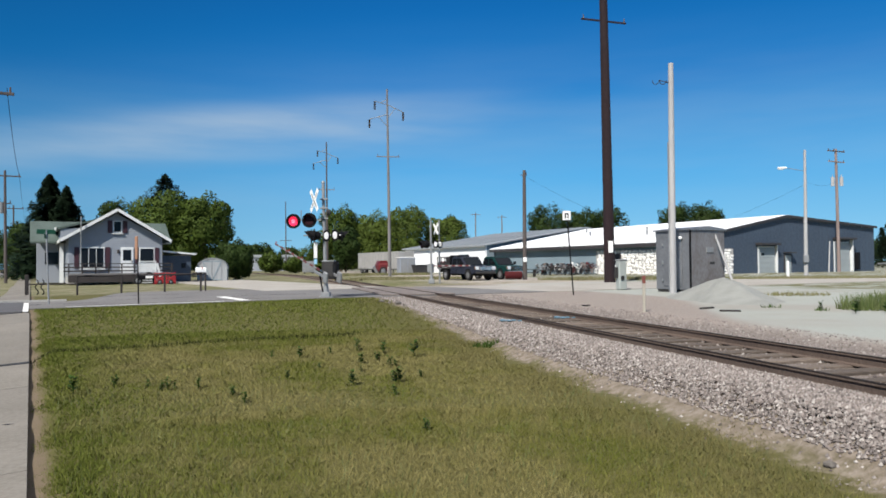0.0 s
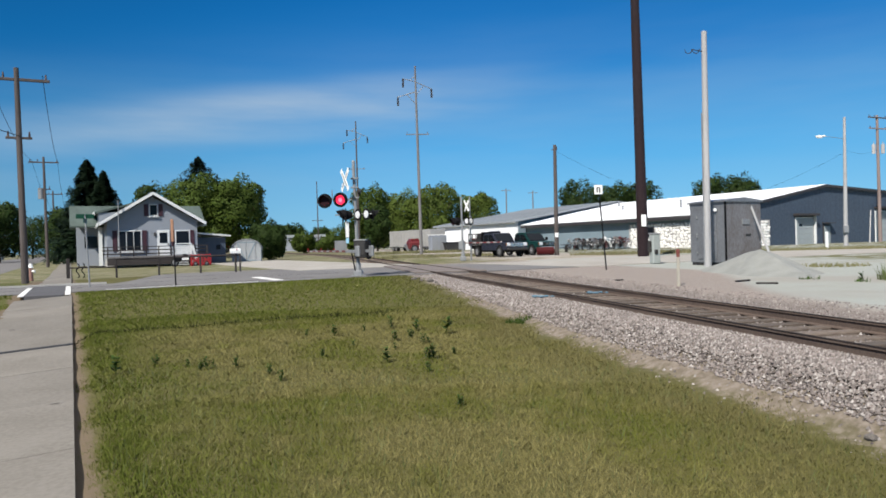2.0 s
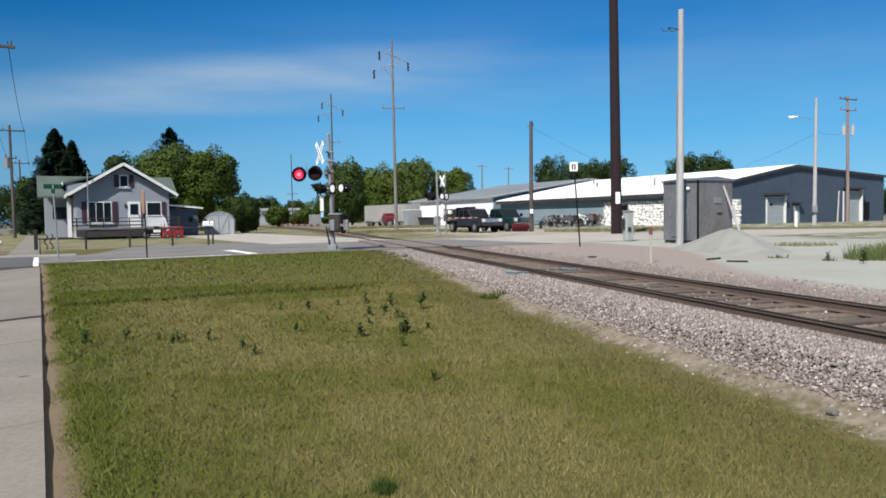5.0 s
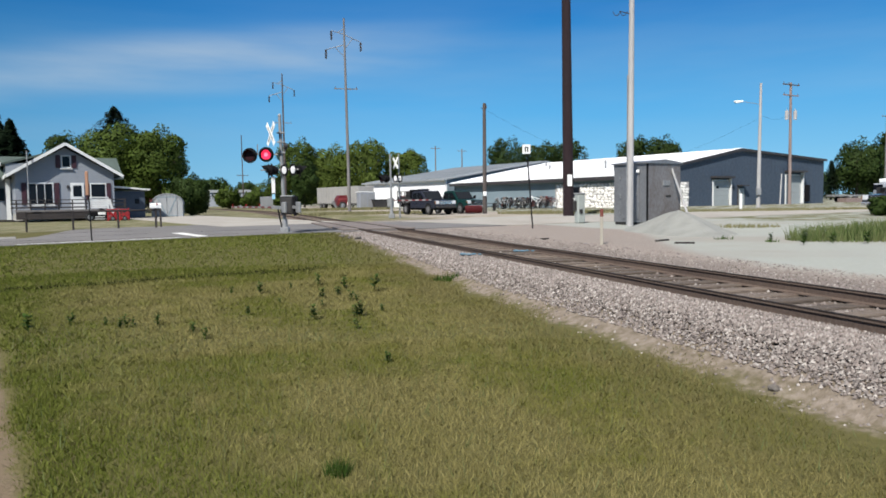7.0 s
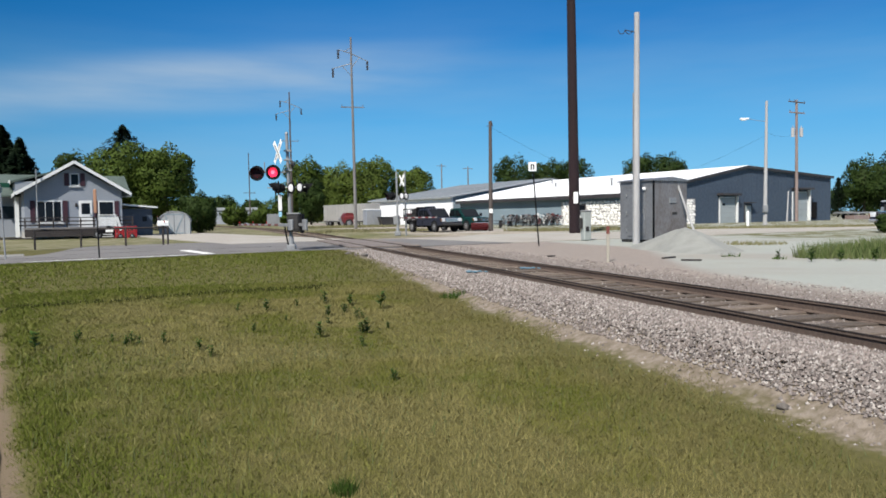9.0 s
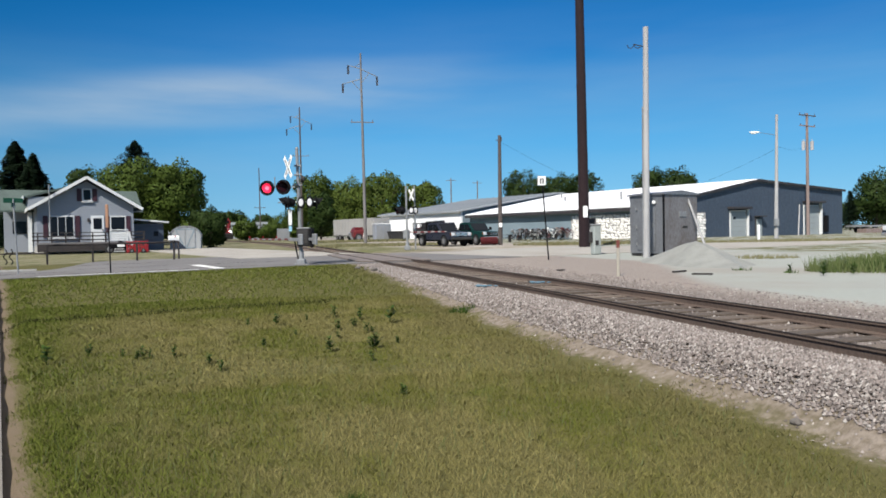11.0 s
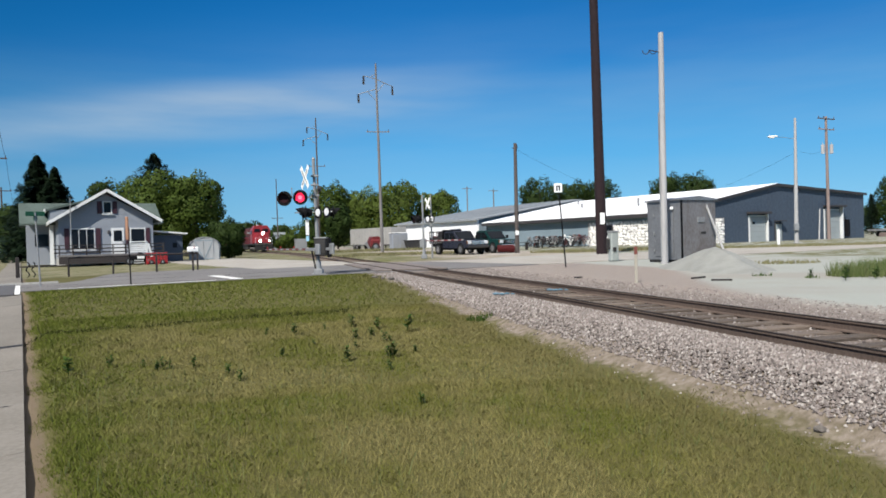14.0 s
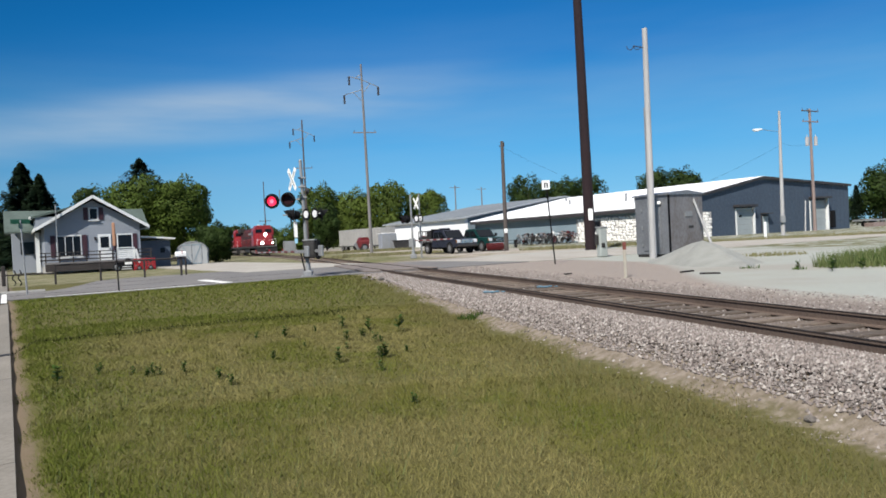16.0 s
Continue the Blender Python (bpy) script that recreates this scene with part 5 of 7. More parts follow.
blades("grass_strip", 1500, seam, 0.065, 0.007, leafy("dark_olive_grass", [(0.022, 0.028, 0.008), (0.05, 0.056, 0.016)]), "thin darker strip of longer grass across the lawn", 14, 0.6)


def seed_heads(rng, k):
    x, y = rng.uniform(-5, 3.2, k), rng.uniform(3.0, 9.5, k)
    ok = (x * GV[0] + y * GV[1] > 0.1) & (x * math.cos(TA) + y * math.sin(TA) < 4.2)
    return np.stack([x, y], 1)[ok]


blades("grass_stalks", 2600, seed_heads, 0.11, 0.004, M_WEEDPALE, "scattered pale stalks standing above the lawn", 19, 0.7)
tuft("yard_grass", 15.0, 58.0, 7.5, 3.0, 0.13, 4000, M_DRYGRASS, "rough dry grass before the warehouse", 15, 0.014)
tuft("yard_grass", -4.0, 66.0, 6.0, 3.0, 0.13, 4000, M_DRYGRASS, "rough dry grass by the far signal", 16, 0.014)
tuft("yard_grass", 30.0, 55.0, 10.0, 2.2, 0.10, 4000, M_DRYGRASS, "rough dry grass by the far lot", 17, 0.014)
tuft("yard_grass", -8.5, 96.0, 7.0, 3.2, 0.14, 4000, M_DRYGRASS, "rough grass round the foot of the tall pole", 18, 0.016)


# ---- crossing signals ----
M_LITRED = glow("lit_red_lens", (1.0, 0.025, 0.08), 0.9)
M_HOTRED = glow("hot_lens_centre", (1.0, 0.20, 0.30), 1.1)
M_DARKRED = mat("unlit_red_lens", (0.035, 0.003, 0.008), (0.025, 0.002, 0.006), 0.5, spec=0.2)
M_REDPAINT = mat("red_reflective", (0.55, 0.03, 0.035), (0.42, 0.025, 0.03), 0.5)
M_CARRED_ARM = mat("faded_red_stripe", (0.22, 0.06, 0.06), (0.16, 0.045, 0.045), 0.7)
# pale base colour paints sun glare on the unlit lenses
M_LENSPALE = mat("painted_glare_lens", (0.64, 0.64, 0.65), (0.5, 0.5, 0.52), 0.3)
M_BLUESIGN = mat("pale_blue_sign", (0.30, 0.55, 0.72), (0.24, 0.46, 0.62), 0.5)


def ring(bm, r0, r1, y0, y1, seg=24):
    """A flat washer round the y axis."""
    loops = []
    for r, y in ((r0, y0), (r1, y0), (r1, y1), (r0, y1)):
        loops.append([bm.verts.new((r * math.cos(i * 6.28318 / seg), y, r * math.sin(i * 6.28318 / seg))) for i in range(seg)])
    for a, b in zip(loops, loops[1:] + loops[:1]):
        for i in range(seg):
            j = (i + 1) % seg
            bm.faces.new((a[i], a[j], b[j], b[i]))
    return bm


def lamp_unit(root, x, y, z, turn, r=0.28, pale=False, live=True):
    """Black round target, hood and housing facing -y; the lens sits in its hole."""
    m = pose(x, y, z, 0, 0, turn)
    if pale:
        m = m @ Matrix.Diagonal((0.66, 1, 1, 1))
    bm = ring(BM(), r * 0.68, r, 0, 0.03)
    t = part("target", bm, M_BLACK, root, "round black lamp target")
    t.matrix_basis = m
    bm = BM()
    rod(bm, (0, 0.06, 0), (0, 0.26, 0), r * 0.72, r * 0.45, 18)
    h = part("housing", bm, M_BLACK, root)
    h.matrix_basis = m
    bm = BM()
    seg = 16
    rows = []
    for rr in (r * 0.70, r * 0.74):
        for yy in (0.0, -0.26):
            rows.append([bm.verts.new((rr * math.cos(a), yy if yy == 0 else yy * (0.35 + 0.65 * math.sin(a) if math.sin(a) > 0 else 0.35), rr * math.sin(a)))
                         for a in (radians(-20 + 220 * i / seg) for i in range(seg + 1))])
    for a, b in ((rows[0], rows[1]), (rows[1], rows[3]), (rows[3], rows[2]), (rows[2], rows[0])):
        for i in range(seg):
            bm.faces.new((a[i], a[i + 1], b[i + 1], b[i]))
    if pale:
        bm.free()
    else:
        part("hood", bm, M_BLACK, root).matrix_basis = m
    bm = BM()
    lr = r * 0.64
    bmesh.ops.create_cone(bm, cap_ends=True, segments=24, radius1=lr, radius2=lr * 0.96, depth=0.02, matrix=Matrix.Translation((0, -0.011, 0)) @ Matrix.Rotation(radians(90), 4, "X"))
    lens = part("lens", bm, M_LENSPALE if pale else (M_LITRED if live else M_DARKRED), root)
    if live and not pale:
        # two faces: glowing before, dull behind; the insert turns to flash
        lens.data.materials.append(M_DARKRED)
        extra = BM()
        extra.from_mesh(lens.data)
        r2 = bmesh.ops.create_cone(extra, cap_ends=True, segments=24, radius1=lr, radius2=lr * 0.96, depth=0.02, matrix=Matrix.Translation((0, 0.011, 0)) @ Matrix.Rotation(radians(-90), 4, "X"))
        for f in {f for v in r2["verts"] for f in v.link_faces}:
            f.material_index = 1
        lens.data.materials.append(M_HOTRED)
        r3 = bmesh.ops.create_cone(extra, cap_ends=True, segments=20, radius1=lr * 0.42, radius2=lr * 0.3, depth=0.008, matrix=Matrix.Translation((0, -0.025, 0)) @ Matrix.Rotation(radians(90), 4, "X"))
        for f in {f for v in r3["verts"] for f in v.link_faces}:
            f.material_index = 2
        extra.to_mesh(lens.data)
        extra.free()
    lens.matrix_basis = m
    return lens


def crossbuck(root, x, y, z, turn, L=1.05):
    for k, s in enumerate((50, -50)):
        ob = part("crossbuck_blade", box(BM(), (0, 0.012 * k, 0), (L, 0.01, 0.2), 0.003), M_WHITE, root, "white crossbuck board")
        ob.matrix_basis = pose(x, y, z, 0, 0, turn) @ pose(0, 0, 0, 0, s, 0)
        w = part("lettering_bar", box(BM(), (0, 0.012 * k - 0.009, 0), (L * 0.7, 0.006, 0.06)), M_GALV, root)
        w.matrix_basis = ob.matrix_basis.copy()


def near_signal():
    x, y = -4.58, 28.5
    root = thing("crossing_signal", pose(x, y, ground_z(x, y)), "railway crossing signal with flashing red lamps, crossbuck and lowered gate", "crossing signal")
    part("mast", rod(BM(), (0, 0, 0), (-0.09, 0, 4.5), 0.07, 0.06, 12), M_GALV, root)
    part("mast_cap", rod(BM(), (-0.09, 0, 4.5), (-0.09, 0, 4.58), 0.075, 0.03, 12), M_GALV, root)
    bm = BM()
    box(bm, (0, 0, 0.12), (0.34, 0.34, 0.24), 0.03)
    rod(bm, (0, 0, 0.2), (0, 0, 0.55), 0.12, 0.09, 12)
    for sx in (-0.22, 0.22):
        box(bm, (sx, 0, 0.03), (0.1, 0.3, 0.06), 0.01)
    part("base", bm, M_GALV, root)
    crossbuck(root, -0.42, -0.16, 3.80, GRID - 90 + 4)
    part("bell", rod(BM(), (0.06, 0, 3.35), (0.18, 0, 3.35), 0.13, 0.10, 14), M_DARKMETAL, root)
    for z in (3.1, 3.5, 3.85):
        part("bracket", box(BM(), (-0.05, -0.03, z), (0.3, 0.14, 0.06), 0.01), M_GALV, root)
    bm = rod(BM(), (0.0, 0, 3.02), (-1.30, -0.05, 3.05), 0.025, 0.025, 8)
    rod(bm, (-0.95, -0.05, 3.04), (-0.95, -0.05, 3.42), 0.02, 0.02, 8)
    part("lamp_arm", bm, M_GALV, root)
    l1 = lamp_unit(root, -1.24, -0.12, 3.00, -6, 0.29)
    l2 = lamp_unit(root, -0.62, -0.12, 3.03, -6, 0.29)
    part("lamp_arm", rod(BM(), (-0.9, 0.2, 2.45), (0.6, -0.1, 2.45), 0.025, 0.025, 8), M_GALV, root)
    lamp_unit(root, 0.06, -0.2, 2.42, -14, 0.23, True)
    lamp_unit(root, 0.38, -0.1, 2.44, -14, 0.23, True)
    lamp_unit(root, -0.42, -0.25, 2.42, -75, 0.27, False, False)
    lamp_unit(root, -0.62, 0.25, 2.42, -75, 0.27, False, False)
    lamp_unit(root, 0.62, 0.2, 2.42, 105, 0.24, False, False)
    part("instruction_sign", box(BM(), (0, 0, 0), (0.42, 0.012, 0.62), 0.01), M_WHITE, root, "white sign with unreadable text").matrix_basis = pose(-0.38, -0.12, 1.86, 0, 0, GRID - 92)
    part("emergency_plate", box(BM(), (0, 0, 0), (0.36, 0.012, 0.2), 0.01), M_BLUESIGN, root, "pale blue plate").matrix_basis = pose(-0.38, -0.12, 1.42, 0, 0, GRID - 92)
    # gate machine
    mach = part("gate_machine", box(BM(), (0.12, -0.02, 1.08), (0.50, 0.40, 0.70), 0.05), M_DARKMETAL, root, "dark gate machine housing")
    part("door_panel", box(BM(), (0.12, -0.232, 1.08), (0.36, 0.02, 0.5), 0.01), M_DARKMETAL, mach)
    part("cover", box(BM(), (0.12, -0.02, 1.43), (0.50, 0.44, 0.06), 0.02), M_GALV, mach)
    part("side_cover", box(BM(), (0.42, 0.05, 1.05), (0.12, 0.5, 0.75), 0.04), M_BLACK, mach)
    part("cable", rod(BM(), (-0.25, 0.0, 0.95), (-0.1, -0.1, 0.2), 0.03, 0.03, 8), M_BLACK, root)
    # gate arm: built along +y, turned down with walk()
    arm = new("gate_arm")
    arm.parent = root
    arm["label"] = "red and white striped gate arm"
    bm = box(BM(), (0, 3.3, 0), (0.03, 6.6, 0.07), 0.008)
    part("bar", bm, M_GALV, arm)
    for k in range(8):
        part("red_stripe", box(BM(), (0, 0.55 + k * 0.82, 0), (0.036, 0.41, 0.076), 0), M_CARRED_ARM, arm)
    for k in (2.6, 4.4, 6.4):
        part("arm_lamp", rod(BM(), (0, k, 0.06), (0, k, 0.13), 0.03, 0.028, 8), M_REDPAINT, arm)
    bm = BM()
    for sx in (-0.28, 0.28):
        box(bm, (sx, -0.35, 0), (0.03, 1.3, 0.12), 0.01)
        box(bm, (sx, -1.0, 0), (0.1, 0.36, 0.42), 0.03)
    part("counterweight", bm, M_GALV, arm)
    return root, l1, l2, arm


SIGNAL, LENS_L, LENS_R, GATE_ARM = near_signal()


def far_signal():
    x, y = -0.78, 49.0
    root = thing("crossing_signal", pose(x, y, ground_z(x, y)), "second railway crossing signal across the tracks, seen from behind", "crossing signal")
    part("mast", rod(BM(), (0, 0, 0), (-0.03, 0, 4.3), 0.075, 0.065, 12), M_GALV, root)
    part("mast", rod(BM(), (0.55, 0.7, 0), (0.52, 0.7, 4.35), 0.06, 0.05, 12), M_GALV, root)
    bm = box(BM(), (0, 0, 0.15), (0.4, 0.4, 0.3), 0.03)
    rod(bm, (0, 0, 0.2), (0, 0, 0.6), 0.13, 0.1, 12)
    part("base", bm, M_GALV, root)
    crossbuck(root, 0.32, 0.2, 3.7, GRID - 90 + 180, 0.95)
    part("lamp_arm", rod(BM(), (-0.55, -0.1, 2.68), (0.75, 0.1, 2.68), 0.03, 0.03, 8), M_GALV, root)
    lamp_unit(root, -0.32, 0.0, 2.66, 150, 0.28, False, False)
    lamp_unit(root, -0.62, 0.15, 2.66, -60, 0.28, False, False)
    lamp_unit(root, 0.30, -0.1, 2.66, -14, 0.28, True)
    lamp_unit(root, 0.58, 0.1, 2.66, -14, 0.28, True)
    part("gate_machine", box(BM(), (-0.05, 0.25, 1.05), (0.46, 0.4, 0.62), 0.05), M_GALV, root)
    part("sign", box(BM(), (0.3, 0.1, 1.9), (0.16, 0.2, 0.5), 0.01), M_WHITE, root)
    bm = BM()
    box(bm, (1.2, 0.1, 1.2), (2.9, 0.04, 0.085), 0.008)
    arm = part("gate_arm", bm, mat("dull_white_arm", (0.50, 0.47, 0.47), (0.38, 0.35, 0.35), 0.7), root, "lowered red and white striped arm")
    red = mat("faded_red_stripe", (0.20, 0.035, 0.04), (0.14, 0.03, 0.03), 0.7)
    for k in range(6):
        part("stripe", box(BM(), (0.1 + k * 0.46, 0.1, 1.2), (0.24, 0.046, 0.091), 0), red, arm)


far_signal()


# ---- relay cabinet, heap, posts by the track ----
def relay_cabinet():
    x, y = 10.15, 29.9
    root = thing("relay_cabinet", pose(x, y, ground_z(x, y) + 0.02, 0, 0, GRID), "weathered aluminium railway relay cabinet standing on the gravel", "relay cabinet")
    W, L, H = 2.05, 1.9, 2.48
    part("plinth", box(BM(), (W / 2, L / 2, 0.06), (W - 0.1, L - 0.1, 0.12)), M_DARKMETAL, root)
    part("body", box(BM(), (W / 2, L / 2, 0.1 + H / 2), (W - 0.02, L, H), 0.015), M_ALU, root)
    part("front_sheet", box(BM(), (W / 2 + 0.02, -0.006, 0.1 + H / 2), (W - 0.06, 0.02, H - 0.04), 0.004), M_RUSTALU, root, "brown-stained front sheet")
    part("roof", prism(BM(), [(-0.08, H + 0.09), (W + 0.08, H + 0.09), (W + 0.08, H + 0.15), (W * 0.5, H + 0.27), (-0.08, H + 0.15)], -0.08, L + 0.08), M_ALU, root)
    part("corner_trim", box(BM(), (0.0, 0.0, 0.1 + H / 2), (0.06, 0.06, H)), M_BLACK, root)
    d = part("door", box(BM(), (-0.014, L * 0.5, 1.25), (0.03, 1.0, 2.0), 0.008), M_ALU, root)
    part("handle", box(BM(), (-0.04, L * 0.3, 1.3), (0.05, 0.05, 0.2), 0.01), M_GALV, d)
    for z in (0.5, 1.2, 2.0):
        part("hinge", box(BM(), (-0.035, L * 0.78, z), (0.04, 0.06, 0.12)), M_GALV, d)
    part("vent", box(BM(), (0.55 * W, -0.03, 1.75), (0.42, 0.05, 0.22), 0.01), M_GALV, root)
    part("notice", box(BM(), (0.62 * W, -0.026, 1.2), (0.3, 0.01, 0.1)), M_DARKMETAL, root)
    part("lamp", box(BM(), (-0.08, 0.45, 2.25), (0.14, 0.14, 0.14), 0.04), M_WHITE, root)
    for y2, z in ((1.45, 0.95), (1.3, 1.85), (0.5, 1.0), (1.5, 1.3)):
        part("patch", box(BM(), (-0.012, y2, z), (0.012, 0.12, 0.08)), M_GALV, root)


relay_cabinet()


def leaning_board():
    bm = rod(BM(), (11.95, 29.7, 0.45), (11.42, 30.75, 3.05), 0.05, 0.045, 8)
    tagged(part("leaning_pole", bm, M_POLEPALE), "pale timber pole leaning against the relay cabinet", "pole")


leaning_board()


def heap():
    cx, cy, rx, ry, h = 9.30, 24.2, 1.60, 3.4, 0.86
    vs, fs, n, m = [], [], 22, 48
    for i in range(n + 1):
        f = i / n
        for j in range(m):
            a = j * 6.28318 / m
            wob = 1 + 0.10 * math.sin(3 * a + 1) + 0.05 * math.sin(7 * a)
            x, y = cx + rx * f * wob * math.cos(a), cy + ry * f * wob * math.sin(a)
            z = ground_z(x, y) - 0.03 + h * (1 - f) ** 1.0 * (0.9 + 0.1 * math.cos(3 * f)) * (1 - 0.10 * math.exp(-(f * 5) ** 2))
            z += 0.05 * noise.noise((x * 2, y * 2, 0)) * (1 - f)
            vs.append((x, y, z))
    for i in range(n):
        for j in range(m):
            k = (j + 1) % m
            fs.append((i * m + j, (i + 1) * m + j, (i + 1) * m + k, i * m + k))
    M = mat("fine_grey_gravel", (0.435, 0.44, 0.405), (0.33, 0.33, 0.305), 0.95, big=1.5, fine=40, bump=0.8)
    tagged(part("spoil_mound", (vs, fs), M), "heap of fine pale grey gravel dumped on the lot", "gravel heap")


heap()


def small_posts():
    def at(x, y):
        return ground_z(x, y)
    x, y = 5.09, 18.5
    r = thing("marker_post", pose(x, y, at(x, y) - 0.04), "white plastic marker post with a dark red top", "marker post")
    part("post", box(BM(), (0, 0, 0.46), (0.075, 0.05, 0.92), 0.012), mat("cream_plastic", (0.60, 0.55, 0.46), (0.5, 0.46, 0.38), 0.6), r)
    part("top", box(BM(), (0, 0, 0.86), (0.08, 0.056, 0.20), 0.01), mat("faded_red", (0.28, 0.08, 0.06), (0.2, 0.06, 0.05)), r, "dark red top")
    x, y = 8.33, 34.1
    r = thing("cable_pedestal", pose(x, y, at(x, y) - 0.03, 0, 0, 20), "pale grey-green cable pedestal beside the big pole", "utility box")
    part("body", box(BM(), (0, 0, 0.72), (0.40, 0.34, 1.36), 0.04), mat("pale_green_enamel", (0.50, 0.54, 0.52), (0.42, 0.46, 0.44), 0.6), r)
    part("cap", box(BM(), (0, 0, 1.43), (0.45, 0.38, 0.08), 0.03), M_GALV, r)
    part("lock", box(BM(), (-0.05, -0.19, 0.6), (0.16, 0.06, 0.2), 0.01), M_DARKMETAL, r)
    part("meter", box(BM(), (-0.26, 0.02, 0.85), (0.14, 0.16, 0.5), 0.02), M_DARKMETAL, r)
    x, y = 5.15, 28.85
    r = thing("track_sign", pose(x, y, at(x, y) - 0.03), "small white square railway sign on a thin dark post", "sign")
    part("post", rod(BM(), (0, 0, 0), (-0.22, 0, 3.2), 0.028, 0.028, 8), M_BLACK, r)
    part("plate", box(BM(), (-0.24, -0.035, 3.18), (0.32, 0.012, 0.36), 0.006), M_WHITE, r)
    part("symbol_bar", box(BM(), (-0.29, -0.045, 3.16), (0.05, 0.006, 0.2)), M_BLACK, r)
    part("symbol_bar", box(BM(), (-0.19, -0.045, 3.16), (0.05, 0.006, 0.2)), M_BLACK, r)
    part("symbol_bar", box(BM(), (-0.24, -0.045, 3.25), (0.13, 0.006, 0.04)), M_BLACK, r)
    x, y = 27.1, 57.3
    r = thing("bollard", pose(x, y, at(x, y) - 0.03), "pale round bollard at the edge of the yard", "bollard")
    part("post", rod(BM(), (0, 0, 0), (0, 0, 1.3), 0.11, 0.11, 14), M_WHITE, r)
    part("cap", rod(BM(), (0, 0, 1.3), (0, 0, 1.36), 0.11, 0.05, 14), M_WHITE, r)
    tagged(part("leaning_pole", rod(BM(), (46.3, 87.5, 0.4), (47.0, 88.5, 4.2), 0.09, 0.07, 8), M_POLEPALE), "pale pole leaning towards the warehouse wall", "pole")
    # debris
    rnd = random.Random(5)
    for k, (x, y, l, a) in enumerate(((7.0, 19.4, 0.6, 38), (7.15, 18.2, 0.5, -22), (4.2, 21.5, 0.25, 12))):
        bm = box(BM(), (0, 0, 0.02), (l, 0.08, 0.05), 0.012)
        o = part("broken_plank", bm, M_DECK)
        o.matrix_basis = pose(x, y, at(x, y), 0, 0, a)
        tagged(o, "short dark broken plank lying on the gravel", "plank")
    M_LUMP = mat("dull_grey_rock", (0.24, 0.215, 0.19), (0.12, 0.105, 0.095), 0.95, big=3, fine=30, bump=0.8)
    for k, (x, y, s) in enumerate(((3.05, 5.8, 0.055), (2.4, 9.2, 0.03), (-0.9, 23.0, 0.09), (-1.5, 24.0, 0.12), (-2.1, 24.8, 0.10), (-0.4, 22.2, 0.09), (-1.1, 24.4, 0.08), (-1.25, 23.5, 0.07), (-0.6, 22.7, 0.06), (-1.8, 24.3, 0.06))):
        bm = BM()
        bmesh.ops.create_icosphere(bm, subdivisions=2, radius=s)
        for v in bm.verts:
            v.co *= 1 + 0.35 * noise.noise(v.co * (3 / s * 0.3) + Vector((k, 0, 0)))
            v.co.z *= 0.6
        o = part("rock", bm, M_LUMP)
        o.matrix_basis = pose(x, y, at(x, y) + s * 0.3, 0, 0, k * 40)
        tagged(o, "grey-brown broken rock lying by the track", "rock")
    M = mat("blue_marking_paint", (0.10, 0.27, 0.40), (0.20, 0.27, 0.31), 0.9, fine=30)
    for s, d, foot in ((15.0, -1.0, 0.43), (15.55, 0.5, 0.42)):
        x, y = track(s, d)
        for q in range(4):
            bm = BM()
            bmesh.ops.create_icosphere(bm, subdivisions=2, radius=0.085 - 0.012 * q)
            for v in bm.verts:
                v.co.x *= 1 + 0.3 * noise.noise(v.co * 9 + Vector((q, 0, 0)))
                v.co.z *= 0.35
            o = part("painted_stone", bm, M)
            o.matrix_basis = pose(x + 0.12 * q - 0.2, y - 0.10 * (q % 2), foot + 0.02, 0, 0, 50 * q)
            tagged(o, "ballast stone sprayed with blue marking paint beside the rail", "painted stone")


small_posts()


# ---- vehicles ----
M_TYRE = mat("tyre_rubber", (0.018, 0.018, 0.019), (0.03, 0.03, 0.03), 0.85)
M_RIM = mat("steel_rim", (0.26, 0.26, 0.27), (0.17, 0.17, 0.18), 0.5, metal=0.2)
M_CARBLACK = mat("dark_blue_black_paint", (0.026, 0.030, 0.052), (0.034, 0.038, 0.060), 0.35, coat=0.4, spec=0.4, bump=0)
M_CARGREEN = mat("dark_green_paint", (0.005, 0.045, 0.043), (0.008, 0.058, 0.055), 0.5, coat=0.0, spec=0.2, bump=0)
M_CARSILVER = mat("silver_paint", (0.42, 0.44, 0.46), (0.36, 0.38, 0.40), 0.3, metal=0.5, coat=0.5, bump=0)
M_CARRED = mat("dull_red_paint", (0.20, 0.02, 0.022), (0.13, 0.016, 0.018), 0.5)
M_TRAINLOAD = mat("dark_steel_box", (0.04, 0.04, 0.045), (0.06, 0.055, 0.055), 0.7)
M_CHROME = mat("chrome", (0.72, 0.73, 0.75), (0.6, 0.61, 0.63), 0.15, metal=0.9, bump=0)
M_HEADLAMP = mat("headlamp_glass", (0.62, 0.64, 0.66), (0.5, 0.52, 0.55), 0.1, bump=0)
M_AMBER = mat("amber_lens", (0.30, 0.12, 0.03), (0.25, 0.1, 0.02), 0.4, bump=0)


def wheel(root, x, y, r, w, side):
    bm = rod(BM(), (x, y - w / 2, r), (x, y + w / 2, r), r, r, 20)
    t = part("wheel", bm, M_TYRE, root)
    part("rim", rod(BM(), (x, y + side * (w / 2 + 0.002), r), (x, y + side * (w / 2 + 0.02), r), r * 0.62, r * 0.5, 16), M_RIM, t)
    part("hub", rod(BM(), (x, y + side * (w / 2 + 0.02), r), (x, y + side * (w / 2 + 0.045), r), r * 0.2, r * 0.15, 10), M_CHROME, t)


